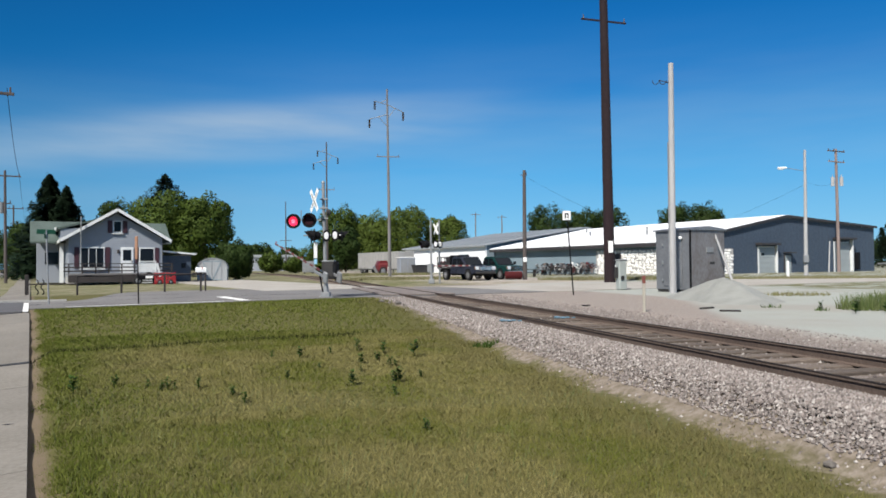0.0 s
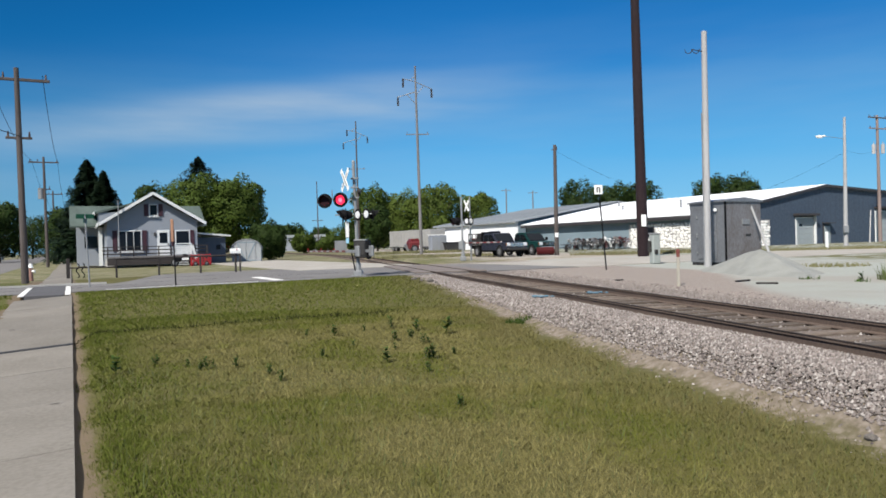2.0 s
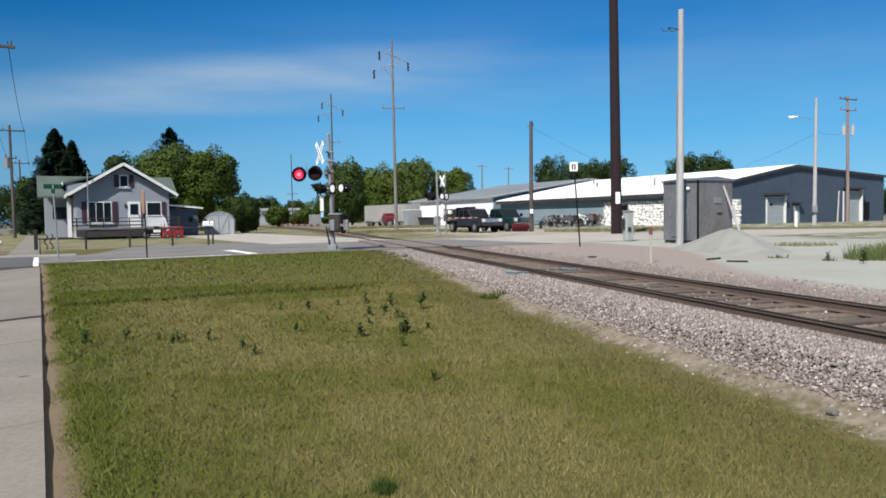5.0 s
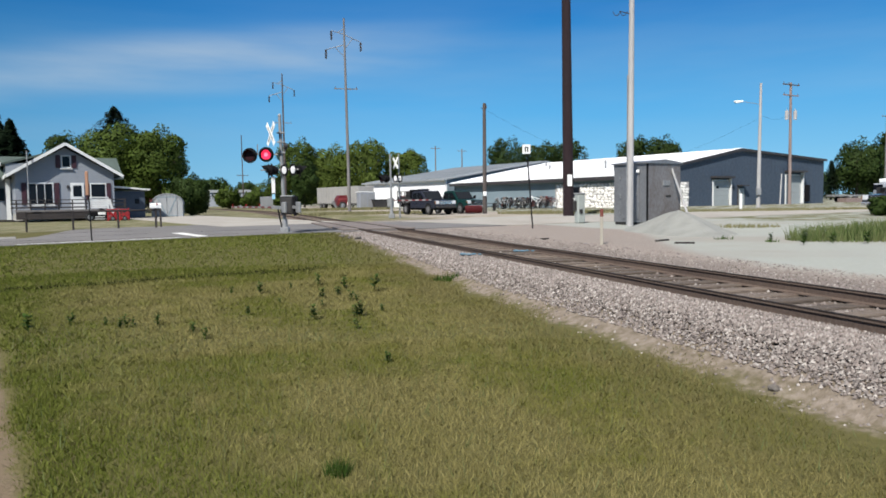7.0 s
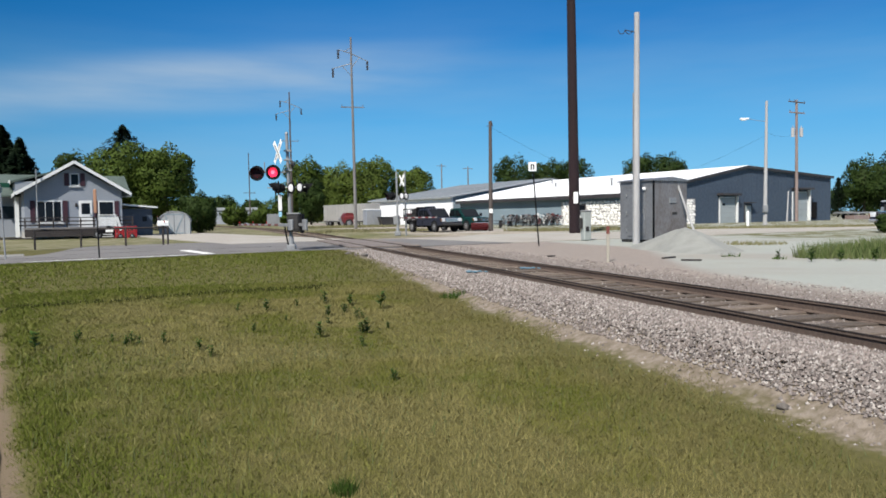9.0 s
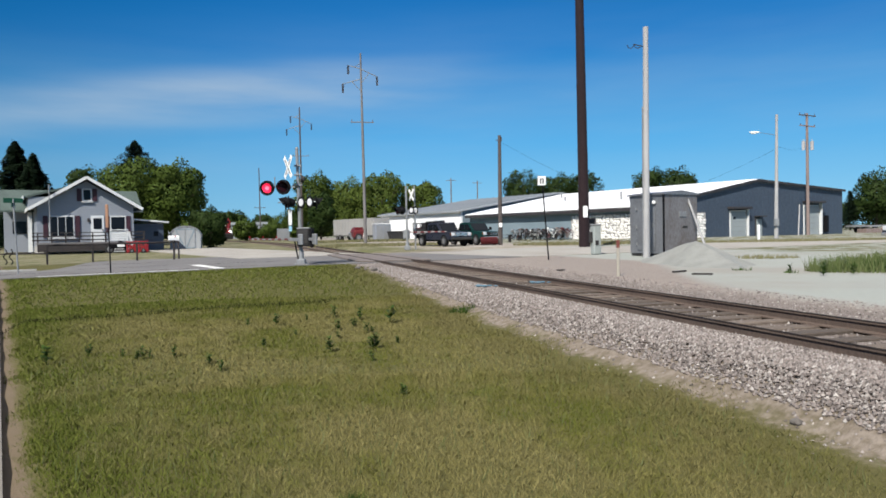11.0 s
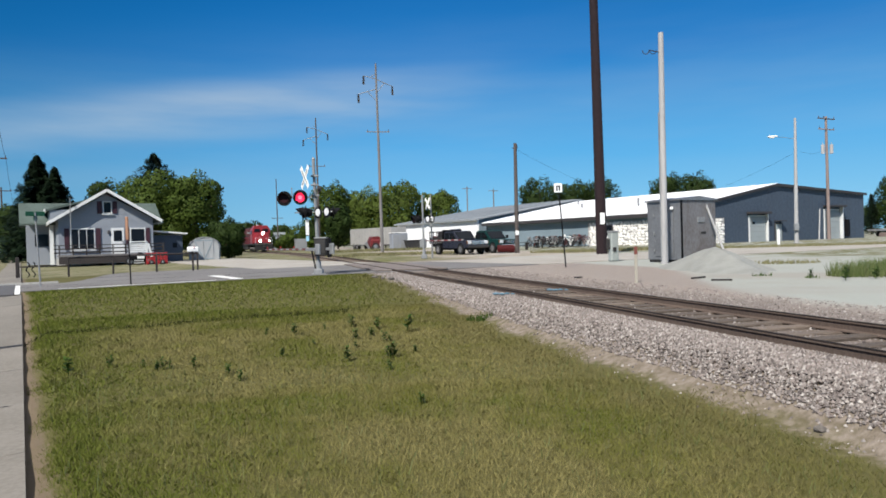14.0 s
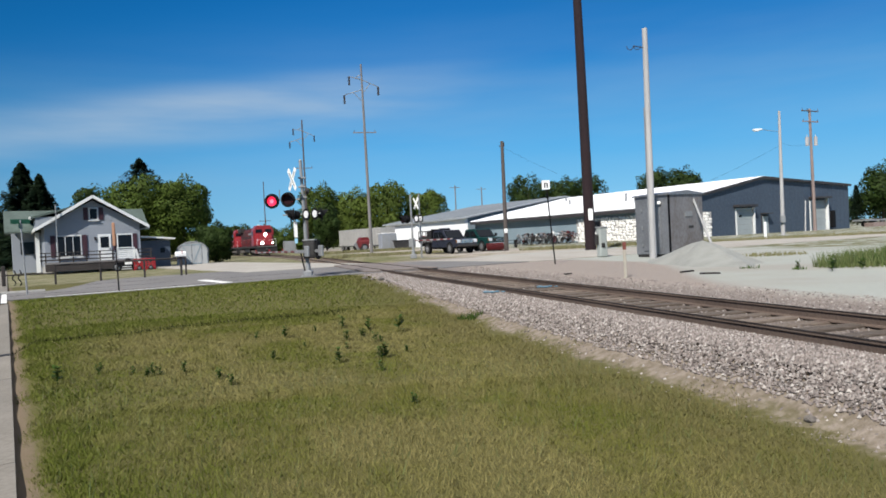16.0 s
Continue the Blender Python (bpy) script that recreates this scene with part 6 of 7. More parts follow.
def truck(x, y, heading, paint, label, flatbed=False, load=False, name="pickup_truck"):
    """Local +x is the way it faces; the origin lies on the ground under its middle."""
    root = thing(name, pose(x, y, ground_z(x, y) + 0.02, 0, 0, heading), label, "pickup truck")
    W = 1.98
    # hood and cab outline in (x, z), then narrowed glasshouse
    lower = [(-2.9, 0.62), (-2.9, 1.12), (-0.35, 1.14), (1.35, 1.18), (2.75, 1.10), (2.92, 0.95), (2.92, 0.55), (2.3, 0.5), (-2.6, 0.5)]
    if flatbed:
        lower = [(-1.0, 0.62), (-1.0, 1.14), (1.35, 1.18), (2.75, 1.12), (2.92, 0.95), (2.92, 0.55), (2.3, 0.5), (-1.0, 0.5)]
    bm = prism(BM(), lower, -W / 2, W / 2)
    bmesh.ops.bevel(bm, geom=list(bm.edges), offset=0.05, segments=2, affect="EDGES")
    part("body", bm, paint, root)
    cab = [(-1.0, 1.12), (-0.9, 1.82), (-0.65, 1.92), (0.55, 1.92), (1.35, 1.14)]
    bm = prism(BM(), cab, -W / 2 + 0.12, W / 2 - 0.12)
    bmesh.ops.bevel(bm, geom=list(bm.edges), offset=0.05, segments=2, affect="EDGES")
    c = part("cab", bm, paint, root)
    for s in (-1, 1):
        part("side_window", prism(BM(), [(-0.8, 1.25), (-0.75, 1.75), (-0.1, 1.78), (-0.1, 1.25)], s * (W / 2 - 0.125), s * (W / 2 - 0.10)), M_CARGLASS, c)
        part("side_window", prism(BM(), [(0.0, 1.25), (0.0, 1.78), (0.5, 1.76), (1.0, 1.25)], s * (W / 2 - 0.125), s * (W / 2 - 0.10)), M_CARGLASS, c)
        part("mirror", box(BM(), (0.95, s * (W / 2 + 0.16), 1.38), (0.14, 0.24, 0.26), 0.03), M_BLACK, root)
        part("headlight", box(BM(), (2.86, s * 0.78, 0.95), (0.16, 0.36, 0.28), 0.04), M_HEADLAMP, root)
        part("turn_lamp", box(BM(), (2.84, s * 0.97, 0.95), (0.2, 0.04, 0.2), 0.01), M_AMBER, root)
        part("door_handle", box(BM(), (-0.15, s * (W / 2 + 0.015), 1.02), (0.16, 0.03, 0.05)), M_CHROME, root)
        part("door_gap", box(BM(), (0.0, s * (W / 2 + 0.001), 0.85), (0.02, 0.012, 0.55)), M_BLACK, root)
        for wx in (1.85, -1.75):
            ring_bm = BM()
            rod(ring_bm, (wx, s * (W / 2 - 0.1), 0.45), (wx, s * (W / 2 + 0.012), 0.45), 0.49, 0.49, 20)
            part("wheel_arch", ring_bm, M_BLACK, root)
            wheel(root, wx, s * (W / 2 - 0.10), 0.41, 0.27, s)
    ws = part("windscreen", prism(BM(), [(0.62, 1.84), (1.30, 1.20), (1.325, 1.22), (0.645, 1.86)], -W / 2 + 0.24, W / 2 - 0.24), M_CARGLASS, c)
    part("grille", box(BM(), (2.93, 0, 0.93), (0.05, 1.15, 0.30), 0.02), M_CHROME if flatbed else M_BLACK, root)
    for k in range(3):
        part("grille_bar", box(BM(), (2.965, 0, 0.84 + k * 0.09), (0.02, 1.1, 0.025)), M_CHROME, root)
    part("bumper", box(BM(), (2.99, 0, 0.60), (0.16, 1.9, 0.20), 0.05), M_CHROME if not flatbed else M_DARKMETAL, root)
    part("chassis", box(BM(), (0, 0, 0.45), (5.6, 1.1, 0.16)), M_BLACK, root)
    if flatbed:
        part("flatbed", box(BM(), (-2.1, 0, 0.98), (2.15, 2.1, 0.12), 0.02), M_DARKMETAL, root)
        for s in (-1, 1):
            part("bed_rail", box(BM(), (-2.1, s * 1.03, 1.25), (2.1, 0.06, 0.4), 0.01), M_DARKMETAL, root)
        part("subframe", box(BM(), (-2.05, 0, 0.76), (2.1, 1.7, 0.3), 0.02), M_BLACK, root)
        part("headboard", box(BM(), (-1.1, 0, 1.6), (0.08, 1.9, 0.9), 0.02), M_BLACK, root)
        for q in range(4):
            part("stake", box(BM(), (-3.1 + q * 0.62, -1.02, 1.5), (0.06, 0.06, 0.85)), M_DARKMETAL, root)
        part("rack", box(BM(), (-2.1, -1.02, 1.9), (2.2, 0.07, 0.08)), M_DARKMETAL, root)
    else:
        part("bed_inside", box(BM(), (-2.0, 0, 1.13), (1.7, 1.6, 0.03)), M_BLACK, root)
        part("tailgate", box(BM(), (-2.92, 0, 0.86), (0.05, 1.7, 0.5), 0.015), paint, root)
    if load:
        part("tool_box", box(BM(), (-1.75, 0.1, 1.5), (1.1, 1.6, 0.85), 0.04), M_TRAINLOAD, root)
        part("load", box(BM(), (-2.65, 0.0, 1.3), (0.8, 1.7, 0.5), 0.06), M_CARRED, root)
    return root


AWAY = GRID - 90      # facing back along the footpath, towards the tracks
truck(1.95, 60.5, AWAY, M_CARBLACK, "dark blue-black flatbed truck parked on the gravel", True, True)
truck(4.75, 63.5, AWAY, M_CARGREEN, "dark green pickup truck parked behind another truck")
r = thing("snow_plough", pose(5.75, 59.6, ground_z(5.75, 59.6) + 0.03, 0, 0, 8), "dull red snow plough blade standing beside the trucks", "plough")
bm = BM()
for k in range(5):
    a, b = radians(-40 + 20 * k), radians(-20 + 20 * k)
    va = [bm.verts.new(p) for p in ((-0.72, -0.42 * math.cos(a) + 0.3, 0.32 + 0.40 * math.sin(a)), (0.72, -0.42 * math.cos(a) + 0.3, 0.32 + 0.40 * math.sin(a)),
                                    (0.72, -0.42 * math.cos(b) + 0.3, 0.32 + 0.40 * math.sin(b)), (-0.72, -0.42 * math.cos(b) + 0.3, 0.32 + 0.40 * math.sin(b)))]
    bm.faces.new(va)
bmesh.ops.solidify(bm, geom=list(bm.faces), thickness=0.03)
part("blade", bm, M_CARRED, r)
part("frame", box(BM(), (0, 0.45, 0.35), (1.2, 0.5, 0.2), 0.02), M_BLACK, r)
SUV = truck(-24.5, 150, 12, M_CARSILVER, "silver pickup truck driving past behind the railway")
truck(29.6, 41.0, -160, M_CARBLACK, "dark pickup truck parked at the edge of the gravel lot")
for u, v, hd, pt in ((52, -12.6, 118, M_CARBLACK), (74, -12.8, 118, M_CARSILVER), (96, -12.7, 118, M_CARBLACK), (110, -12.7, 118, M_CARBLACK)):
    truck(*grid(u, v), hd, pt, "pickup truck parked along the side street")


def yard_things():
    """Trailer, red machine, white locker and the row of old bicycles."""
    a = math.degrees(math.atan2(110 - 125, 8.6))
    g = ground_z(-9.4, 117)
    r = thing("semi_trailer", pose(-9.4, 117.5, g, 0, 0, a), "long pale grey box semi-trailer parked in the yard", "trailer")
    part("box", box(BM(), (0, 0, 2.05), (15.5, 2.6, 2.75), 0.03), mat("pale_grey_trailer", (0.52, 0.51, 0.49), (0.40, 0.39, 0.37), 0.6, big=0.5), r)
    for k in range(14):
        part("side_rib", box(BM(), (-7.2 + k * 1.1, -1.31, 2.05), (0.05, 0.03, 2.65)), M_GALV, r)
    part("bottom_rail", box(BM(), (0, -1.32, 0.72), (15.5, 0.04, 0.16)), M_DARKMETAL, r)
    for wx in (-6.3, -5.1):
        for s in (-1, 1):
            wheel(r, wx, s * 1.05, 0.5, 0.5, s)
    for s in (-1, 1):
        part("landing_leg", box(BM(), (5.0, s * 0.9, 0.35), (0.12, 0.12, 0.7)), M_DARKMETAL, r)
    x, y = -8.7, 104.5
    r = thing("red_machine", pose(x, y, ground_z(x, y), 0, 0, 20), "faded dark red farm machine parked by the trailer", "machine")
    part("body", box(BM(), (0, 0, 1.0), (1.7, 2.4, 1.2), 0.2), M_CARRED, r)
    part("hood", prism(BM(), [(-0.8, 1.5), (0.7, 1.5), (0.5, 2.0), (-0.5, 2.0)], -0.8, 0.9), M_CARRED, r)
    for s in (-1, 1):
        wheel(r, -0.2, s * 1.1, 0.55, 0.3, s)
    part("chute", rod(BM(), (-1.0, -0.8, 0.2), (-1.5, -0.9, 1.2), 0.16, 0.24, 10), M_GALV, r)
    part("guard", box(BM(), (0.6, -1.25, 0.8), (0.3, 0.06, 0.6), 0.02), M_WHITE, r)
    x, y = -5.2, 103.0
    r = thing("storage_locker", pose(x, y, ground_z(x, y), 0, 0, 16), "white metal storage locker beside scrap in the yard", "locker")
    part("body", box(BM(), (0, 0, 1.2), (2.2, 1.9, 2.3), 0.03), M_SIDINGW, r)
    part("door", box(BM(), (-0.5, -0.97, 1.15), (0.9, 0.04, 2.0), 0.01), M_GALV, r)
    part("door", box(BM(), (0.5, -0.97, 1.15), (0.9, 0.04, 2.0), 0.01), M_GALV, r)
    part("roof", box(BM(), (0, 0, 2.4), (2.35, 2.05, 0.1), 0.02), M_ROOFWHITE, r)
    x, y = -2.9, 100.5
    r = thing("scrap_bin", pose(x, y, ground_z(x, y), 0, 0, 16), "dark steel scrap bin in the yard", "bin")
    part("body", prism(BM(), [(-1.0, 0.15), (1.0, 0.15), (1.3, 1.3), (-1.3, 1.3)], -0.8, 0.8), M_DARKMETAL, r)
    for s in (-1, 1):
        part("rail", box(BM(), (0, s * 0.82, 1.3), (2.7, 0.08, 0.1)), M_BLACK, r)
    part("skid", box(BM(), (0, 0, 0.08), (1.8, 1.4, 0.16)), M_BLACK, r)
    # old bicycles in a row against the block wall
    def bicycle(x, y, turn, paint, up=0.0, lean=8):
        b = thing("bicycle", pose(x, y, ground_z(x, y) + up, lean, 0, turn), "old bicycle standing in a crowded row by the wall", "bicycle", "row of old bicycles")
        for wx in (-0.52, 0.52):
            w = BM()
            ring(w, 0.29, 0.335, -0.02, 0.02, 18)
            for v in w.verts:
                v.co.x += wx
                v.co.z += 0.335
            wo = part("wheel", w, M_TYRE, b)
            sp = BM()
            for k in range(4):
                q = k * 0.785
                rod(sp, (wx - 0.29 * math.cos(q), 0, 0.335 - 0.29 * math.sin(q)), (wx + 0.29 * math.cos(q), 0, 0.335 + 0.29 * math.sin(q)), 0.006, 0.006, 4)
            part("spokes", sp, M_CHROME, wo)
        f = BM()
        for p, q in (((-0.52, 0.335), (-0.05, 0.30)), ((-0.05, 0.30), (-0.18, 0.82)), ((-0.16, 0.76), (0.38, 0.78)), ((-0.05, 0.30), (0.38, 0.72)), ((0.52, 0.335), (0.35, 0.92)), ((-0.52, 0.335), (-0.16, 0.74))):
            rod(f, (p[0], 0, p[1]), (q[0], 0, q[1]), 0.034, 0.034, 6)
        part("frame", f, paint, b)
        part("seat", box(BM(), (-0.2, 0, 0.86), (0.26, 0.16, 0.08), 0.03), M_BLACK, b)
        part("basket", box(BM(), (0.46, 0, 0.86), (0.26, 0.34, 0.22), 0.02), paint if paint is not M_BLACK else M_DECK, b)
        part("mudguard", rod(BM(), (-0.62, 0, 0.62), (-0.36, 0, 0.68), 0.05, 0.05, 6), paint, b)
        part("handlebar", rod(BM(), (0.33, -0.28, 0.95), (0.33, 0.28, 0.95), 0.016, 0.016, 6), M_CHROME, b)
    paints = (M_GALV, M_CARRED, M_BLACK, M_POLERED, M_WHITE, M_DECK, M_CARSILVER)
    rnd = random.Random(8)
    for k in range(26):
        bicycle(11.0 + k * 0.24 + rnd.uniform(-0.1, 0.1), 84.5 + rnd.uniform(-1.2, 0.6) - k * 0.05, rnd.uniform(60, 115), paints[k % 7])
    for k in range(20):
        bicycle(11.3 + k * 0.29 + rnd.uniform(-0.1, 0.1), 84.0 + rnd.uniform(-1.2, 0.4) - k * 0.05, rnd.uniform(0, 180), paints[(k * 3) % 7], 0.42 + rnd.uniform(-0.08, 0.12), rnd.uniform(-40, 40))
    # parked rack and low trailer by the hall
    x, y = 8.6, 74.0
    r = thing("picnic_table", pose(x, y, ground_z(x, y), 0, 0, 15), "weathered dark timber picnic table in the yard", "table")
    part("tabletop", box(BM(), (0, 0, 0.75), (1.9, 0.75, 0.05), 0.01), M_DECK, r)
    for s in (-1, 1):
        part("bench", box(BM(), (0, s * 0.65, 0.45), (1.9, 0.25, 0.05), 0.01), M_DECK, r)
        part("leg", box(BM(), (s * 0.7, 0, 0.36), (0.08, 0.6, 0.72)), M_DECK, r)
        part("stretcher", box(BM(), (s * 0.7, 0, 0.40), (0.07, 1.4, 0.06)), M_DECK, r)
    # flat trailer and lorry far at the right
    x, y = 70, 108
    r = thing("flat_trailer", pose(x, y, ground_z(x, y), 0, 0, 12), "long low steel flat trailer in the far yard", "trailer")
    part("deck", box(BM(), (0, 0, 0.95), (11, 2.4, 0.25), 0.03), M_GALV, r)
    part("ramp", box(BM(), (4.0, 0, 1.5), (0.25, 2.3, 1.3), 0.03), M_DARKMETAL, r)
    for wx in (-3.6, -2.4):
        for s in (-1, 1):
            wheel(r, wx, s * 1.0, 0.42, 0.35, s)
    x, y = 79, 112
    r = thing("lorry", pose(x, y, ground_z(x, y), 0, 0, 10), "white-roofed lorry with a yellow body in the far yard", "lorry")
    part("body", box(BM(), (1.0, 0, 2.0), (6.5, 2.4, 1.6), 0.08), mat("yellow_paint", (0.72, 0.48, 0.05), (0.6, 0.4, 0.05), 0.5), r)
    part("roof", box(BM(), (1.0, 0, 3.2), (8.0, 2.6, 0.7), 0.1), M_ROOFWHITE, r)
    part("cab", box(BM(), (-3.4, 0, 1.7), (1.9, 2.3, 2.2), 0.2), M_SIDINGW, r)
    part("windscreen", box(BM(), (-4.37, 0, 2.2), (0.03, 1.9, 0.8)), M_GLASS, r)
    for wx in (-3.2, 2.2, 3.4):
        for s in (-1, 1):
            wheel(r, wx, s * 1.0, 0.5, 0.35, s)
    x, y = 65.0, 103
    r = thing("timber_stack", pose(x, y, ground_z(x, y), 0, 0, 15), "low stack of orange-brown timber by the far trailer", "timber")
    for k in range(10):
        part("beam", box(BM(), (0, -0.8 + 0.32 * (k % 5), 0.15 + 0.3 * (k // 5)), (3.4, 0.28, 0.27), 0.01), M_POLERED, r)


yard_things()


# ---- garden shed, fence, street furniture by the house ----
def near_house():
    x, y = -20.9, 66
    r = thing("garden_shed", pose(x, y, ground_z(x, y), 0, 0, 14), "white arched metal garden shed with double doors", "shed")
    w, h = 1.3, 2.05
    arch = [(-w, 0), (-w, 1.1)] + [(w * math.cos(radians(a)), 1.1 + (h - 1.1) * math.sin(radians(a))) for a in range(165, 10, -15)] + [(w, 1.1), (w, 0)]
    M_SHED = mat("dull_white_shed_metal", (0.50, 0.52, 0.53), (0.40, 0.42, 0.44), 0.6, big=1.0, stretch=(4, 4, 0.6))
    part("body", prism(BM(), arch, 0, 2.6), M_SHED, r)
    big = [(p * 1.05, q * 1.02 + 0.02) for p, q in arch[1:-1]]
    ring_pts = big + [(p * 0.99, q * 0.985) for p, q in reversed(arch[1:-1])]
    part("roof", prism(BM(), ring_pts, -0.06, 2.7), M_GALV, r)
    for s in (-1, 1):
        d = part("door", box(BM(), (s * 0.43, -0.03, 0.95), (0.82, 0.05, 1.8), 0.01), M_SHED, r)
        o = part("brace", box(BM(), (0, 0, 0), (0.07, 0.03, 1.6)), M_WALLPALE, d)
        o.matrix_basis = pose(s * 0.43, -0.07, 0.95, 0, s * 24, 0)
        for z in (0.12, 1.78):
            part("rail", box(BM(), (s * 0.43, -0.065, z), (0.8, 0.02, 0.08)), M_WALLPALE, d)
    r = thing("post_fence", Matrix(), "low fence of dark timber posts with a sagging rail", "fence")
    posts = [(-0.15, 0.16, 1.0), (1.95, 0.09, 0.95), (3.9, 0.09, 0.95), (5.9, 0.09, 0.95), (7.9, 0.08, 0.95)]
    for v, t, h in posts:
        px, py = grid(39.0, v)
        g = ground_z(px, py)
        part("post", box(BM(), (px, py, g + h / 2), (t, t, h), 0.015, GRID), M_DECK, r)
    for (v0, _, h0), (v1, _, h1) in zip(posts, posts[1:]):
        f = 0.55 if v0 < 0 else 0.95
        a, b = grid(39.0, v0 + 0.05), grid(39.0, v1 - 0.05)
        part("rail", rod(BM(), (*a, ground_z(*a) + h0 * f), (*b, ground_z(*b) + h1 * f), 0.045 if v0 > 0 else 0.03, 0.045 if v0 > 0 else 0.03, 8), M_DECK, r)
    px, py = grid(38.4, 7.55)
    r = thing("mailbox", pose(px, py, ground_z(px, py), 0, 0, GRID), "white mailbox on a thin post by the drive", "mailbox")
    part("post", box(BM(), (0, 0, 0.5), (0.09, 0.09, 1.0)), M_DECK, r)
    bm = prism(BM(), [(-0.12, 0), (0.12, 0), (0.12, 0.14)] + [(0.12 * math.cos(radians(a)), 0.14 + 0.1 * math.sin(radians(a))) for a in (30, 60, 90, 120, 150)] + [(-0.12, 0.14)], -0.25, 0.25)
    part("box", bm, M_WHITE, r).matrix_basis = pose(0, 0, 1.0, 0, 0, 90)
    part("flag", box(BM(), (0.05, -0.13, 1.2), (0.04, 0.01, 0.12)), M_REDPAINT, r)
    px, py = grid(28.9, 0.56)
    r = thing("street_sign", pose(px, py, ground_z(px, py)), "green street name blades on a thin grey post", "sign")
    part("post", rod(BM(), (0, 0, 0), (-0.10, 0, 2.62), 0.03, 0.026, 8), M_GALV, r)
    part("name_blade", box(BM(), (0, 0, 0), (0.6, 0.012, 0.16), 0.005), mat("green_sign", (0.02, 0.12, 0.06), (0.015, 0.1, 0.05), 0.4), r).matrix_basis = pose(-0.10, 0, 2.56, 0, 0, GRID + 12)
    part("name_blade", box(BM(), (0, 0, 0), (0.6, 0.012, 0.16), 0.005), bpy.data.materials["green_sign"], r).matrix_basis = pose(-0.10, 0, 2.40, 0, 0, GRID + 78)
    px, py = grid(27.0, 3.24)
    r = thing("flag_post", pose(px, py, ground_z(px, py)), "furled orange flag on a thin black post", "flag")
    part("post", rod(BM(), (0, 0, 0), (-0.05, 0, 2.3), 0.025, 0.022, 8), M_BLACK, r)
    bm = box(BM(), (-0.07, -0.02, 1.95), (0.11, 0.05, 0.80), 0.02)
    part("furled_flag", bm, mat("faded_orange", (0.50, 0.27, 0.17), (0.40, 0.21, 0.13), 0.8), r)
    px, py = grid(39.4, -1.72)
    r = thing("fire_hydrant", pose(px, py, ground_z(px, py)), "red and white fire hydrant beside the footpath", "hydrant")
    part("barrel", rod(BM(), (0, 0, 0), (0, 0, 0.62), 0.11, 0.09, 12), mat("faded_hydrant_red", (0.46, 0.25, 0.20), (0.38, 0.19, 0.15), 0.6), r)
    part("bonnet", rod(BM(), (0, 0, 0.62), (0, 0, 0.82), 0.13, 0.04, 12), M_WHITE, r)
    part("nozzle", rod(BM(), (-0.2, 0, 0.45), (0.2, 0, 0.45), 0.06, 0.06, 10), M_WHITE, r)
    for k in range(2):
        px, py = grid(40.4, 0.27 + 0.24 * k)
        g = ground_z(px, py)
        bm = BM()
        prev = None
        for i in range(13):
            t = i / 12
            q = (px + 0.08 * math.sin(t * 9.4), py, g + 0.02 + 0.72 * t)
            if prev:
                rod(bm, prev, q, 0.028, 0.028, 6)
            prev = q
        tagged(part("iron_ornament", bm, M_BLACK), "small black wavy iron ornament by the fence", "ornament")
    for k, (v, u) in enumerate(((9.15, 57.6), (8.4, 57.9))):
        px, py = grid(u, v)
        r = thing("garden_cart", pose(px, py, ground_z(px, py), 0, 0, GRID), "bright red slatted garden cart before the deck", "garden cart", "red garden carts")
        for dx in (-0.31, 0.31):
            part("corner_post", box(BM(), (dx, 0, 0.45), (0.08, 0.08, 0.9)), M_REDPAINT, r)
            part("corner_post", box(BM(), (dx, 0.7, 0.4), (0.08, 0.08, 0.8)), M_REDPAINT, r)
        for z in (0.12, 0.46, 0.82):
            part("slat", box(BM(), (0, -0.04, z), (0.70, 0.03, 0.09)), M_REDPAINT, r)
        for s in (-1, 1):
            part("brace", box(BM(), (0, 0, 0), (0.92, 0.025, 0.08)), M_REDPAINT, r).matrix_basis = pose(0, -0.06, 0.46, 0, s * 47, 0)
        part("floor", box(BM(), (0, 0.35, 0.2), (0.66, 0.75, 0.05)), M_REDPAINT, r)
        for s in (-1, 1):
            wheel(r, 0.0, 0.35 + s * 0.45, 0.16, 0.07, s)
    px, py = grid(58.2, 7.6)
    r = thing("motor_scooter", pose(px, py, ground_z(px, py), 0, 0, GRID), "dark motorcycle with white panels parked before the deck", "motorcycle")
    for wx in (-0.65, 0.65):
        wheel(r, wx, 0, 0.31, 0.14, -1)
    part("body", prism(BM(), [(-0.6, 0.35), (0.5, 0.35), (0.45, 0.75), (0.1, 0.95), (-0.2, 0.72), (-0.75, 0.8)], -0.14, 0.14), M_BLACK, r)
    part("panel", box(BM(), (0.1, -0.16, 0.6), (0.5, 0.03, 0.26), 0.01), M_WHITE, r)
    part("handlebar", rod(BM(), (0.4, -0.35, 1.05), (0.4, 0.35, 1.05), 0.02, 0.02, 6), M_CHROME, r)
    # relay case beside the far side of the street
    px, py = -23.6, 128
    r = thing("relay_case", pose(px, py, ground_z(px, py), 0, 0, 20), "small grey railway relay case on legs", "relay case")
    part("case", box(BM(), (0, 0, 1.2), (2.0, 1.2, 1.9), 0.03), M_GALV, r)
    part("door", box(BM(), (0, -0.61, 1.2), (0.9, 0.03, 1.6), 0.01), M_GALV, r)
    for s in (-1, 1):
        part("leg", box(BM(), (s * 0.7, 0, 0.14), (0.1, 0.9, 0.34)), M_DARKMETAL, r)
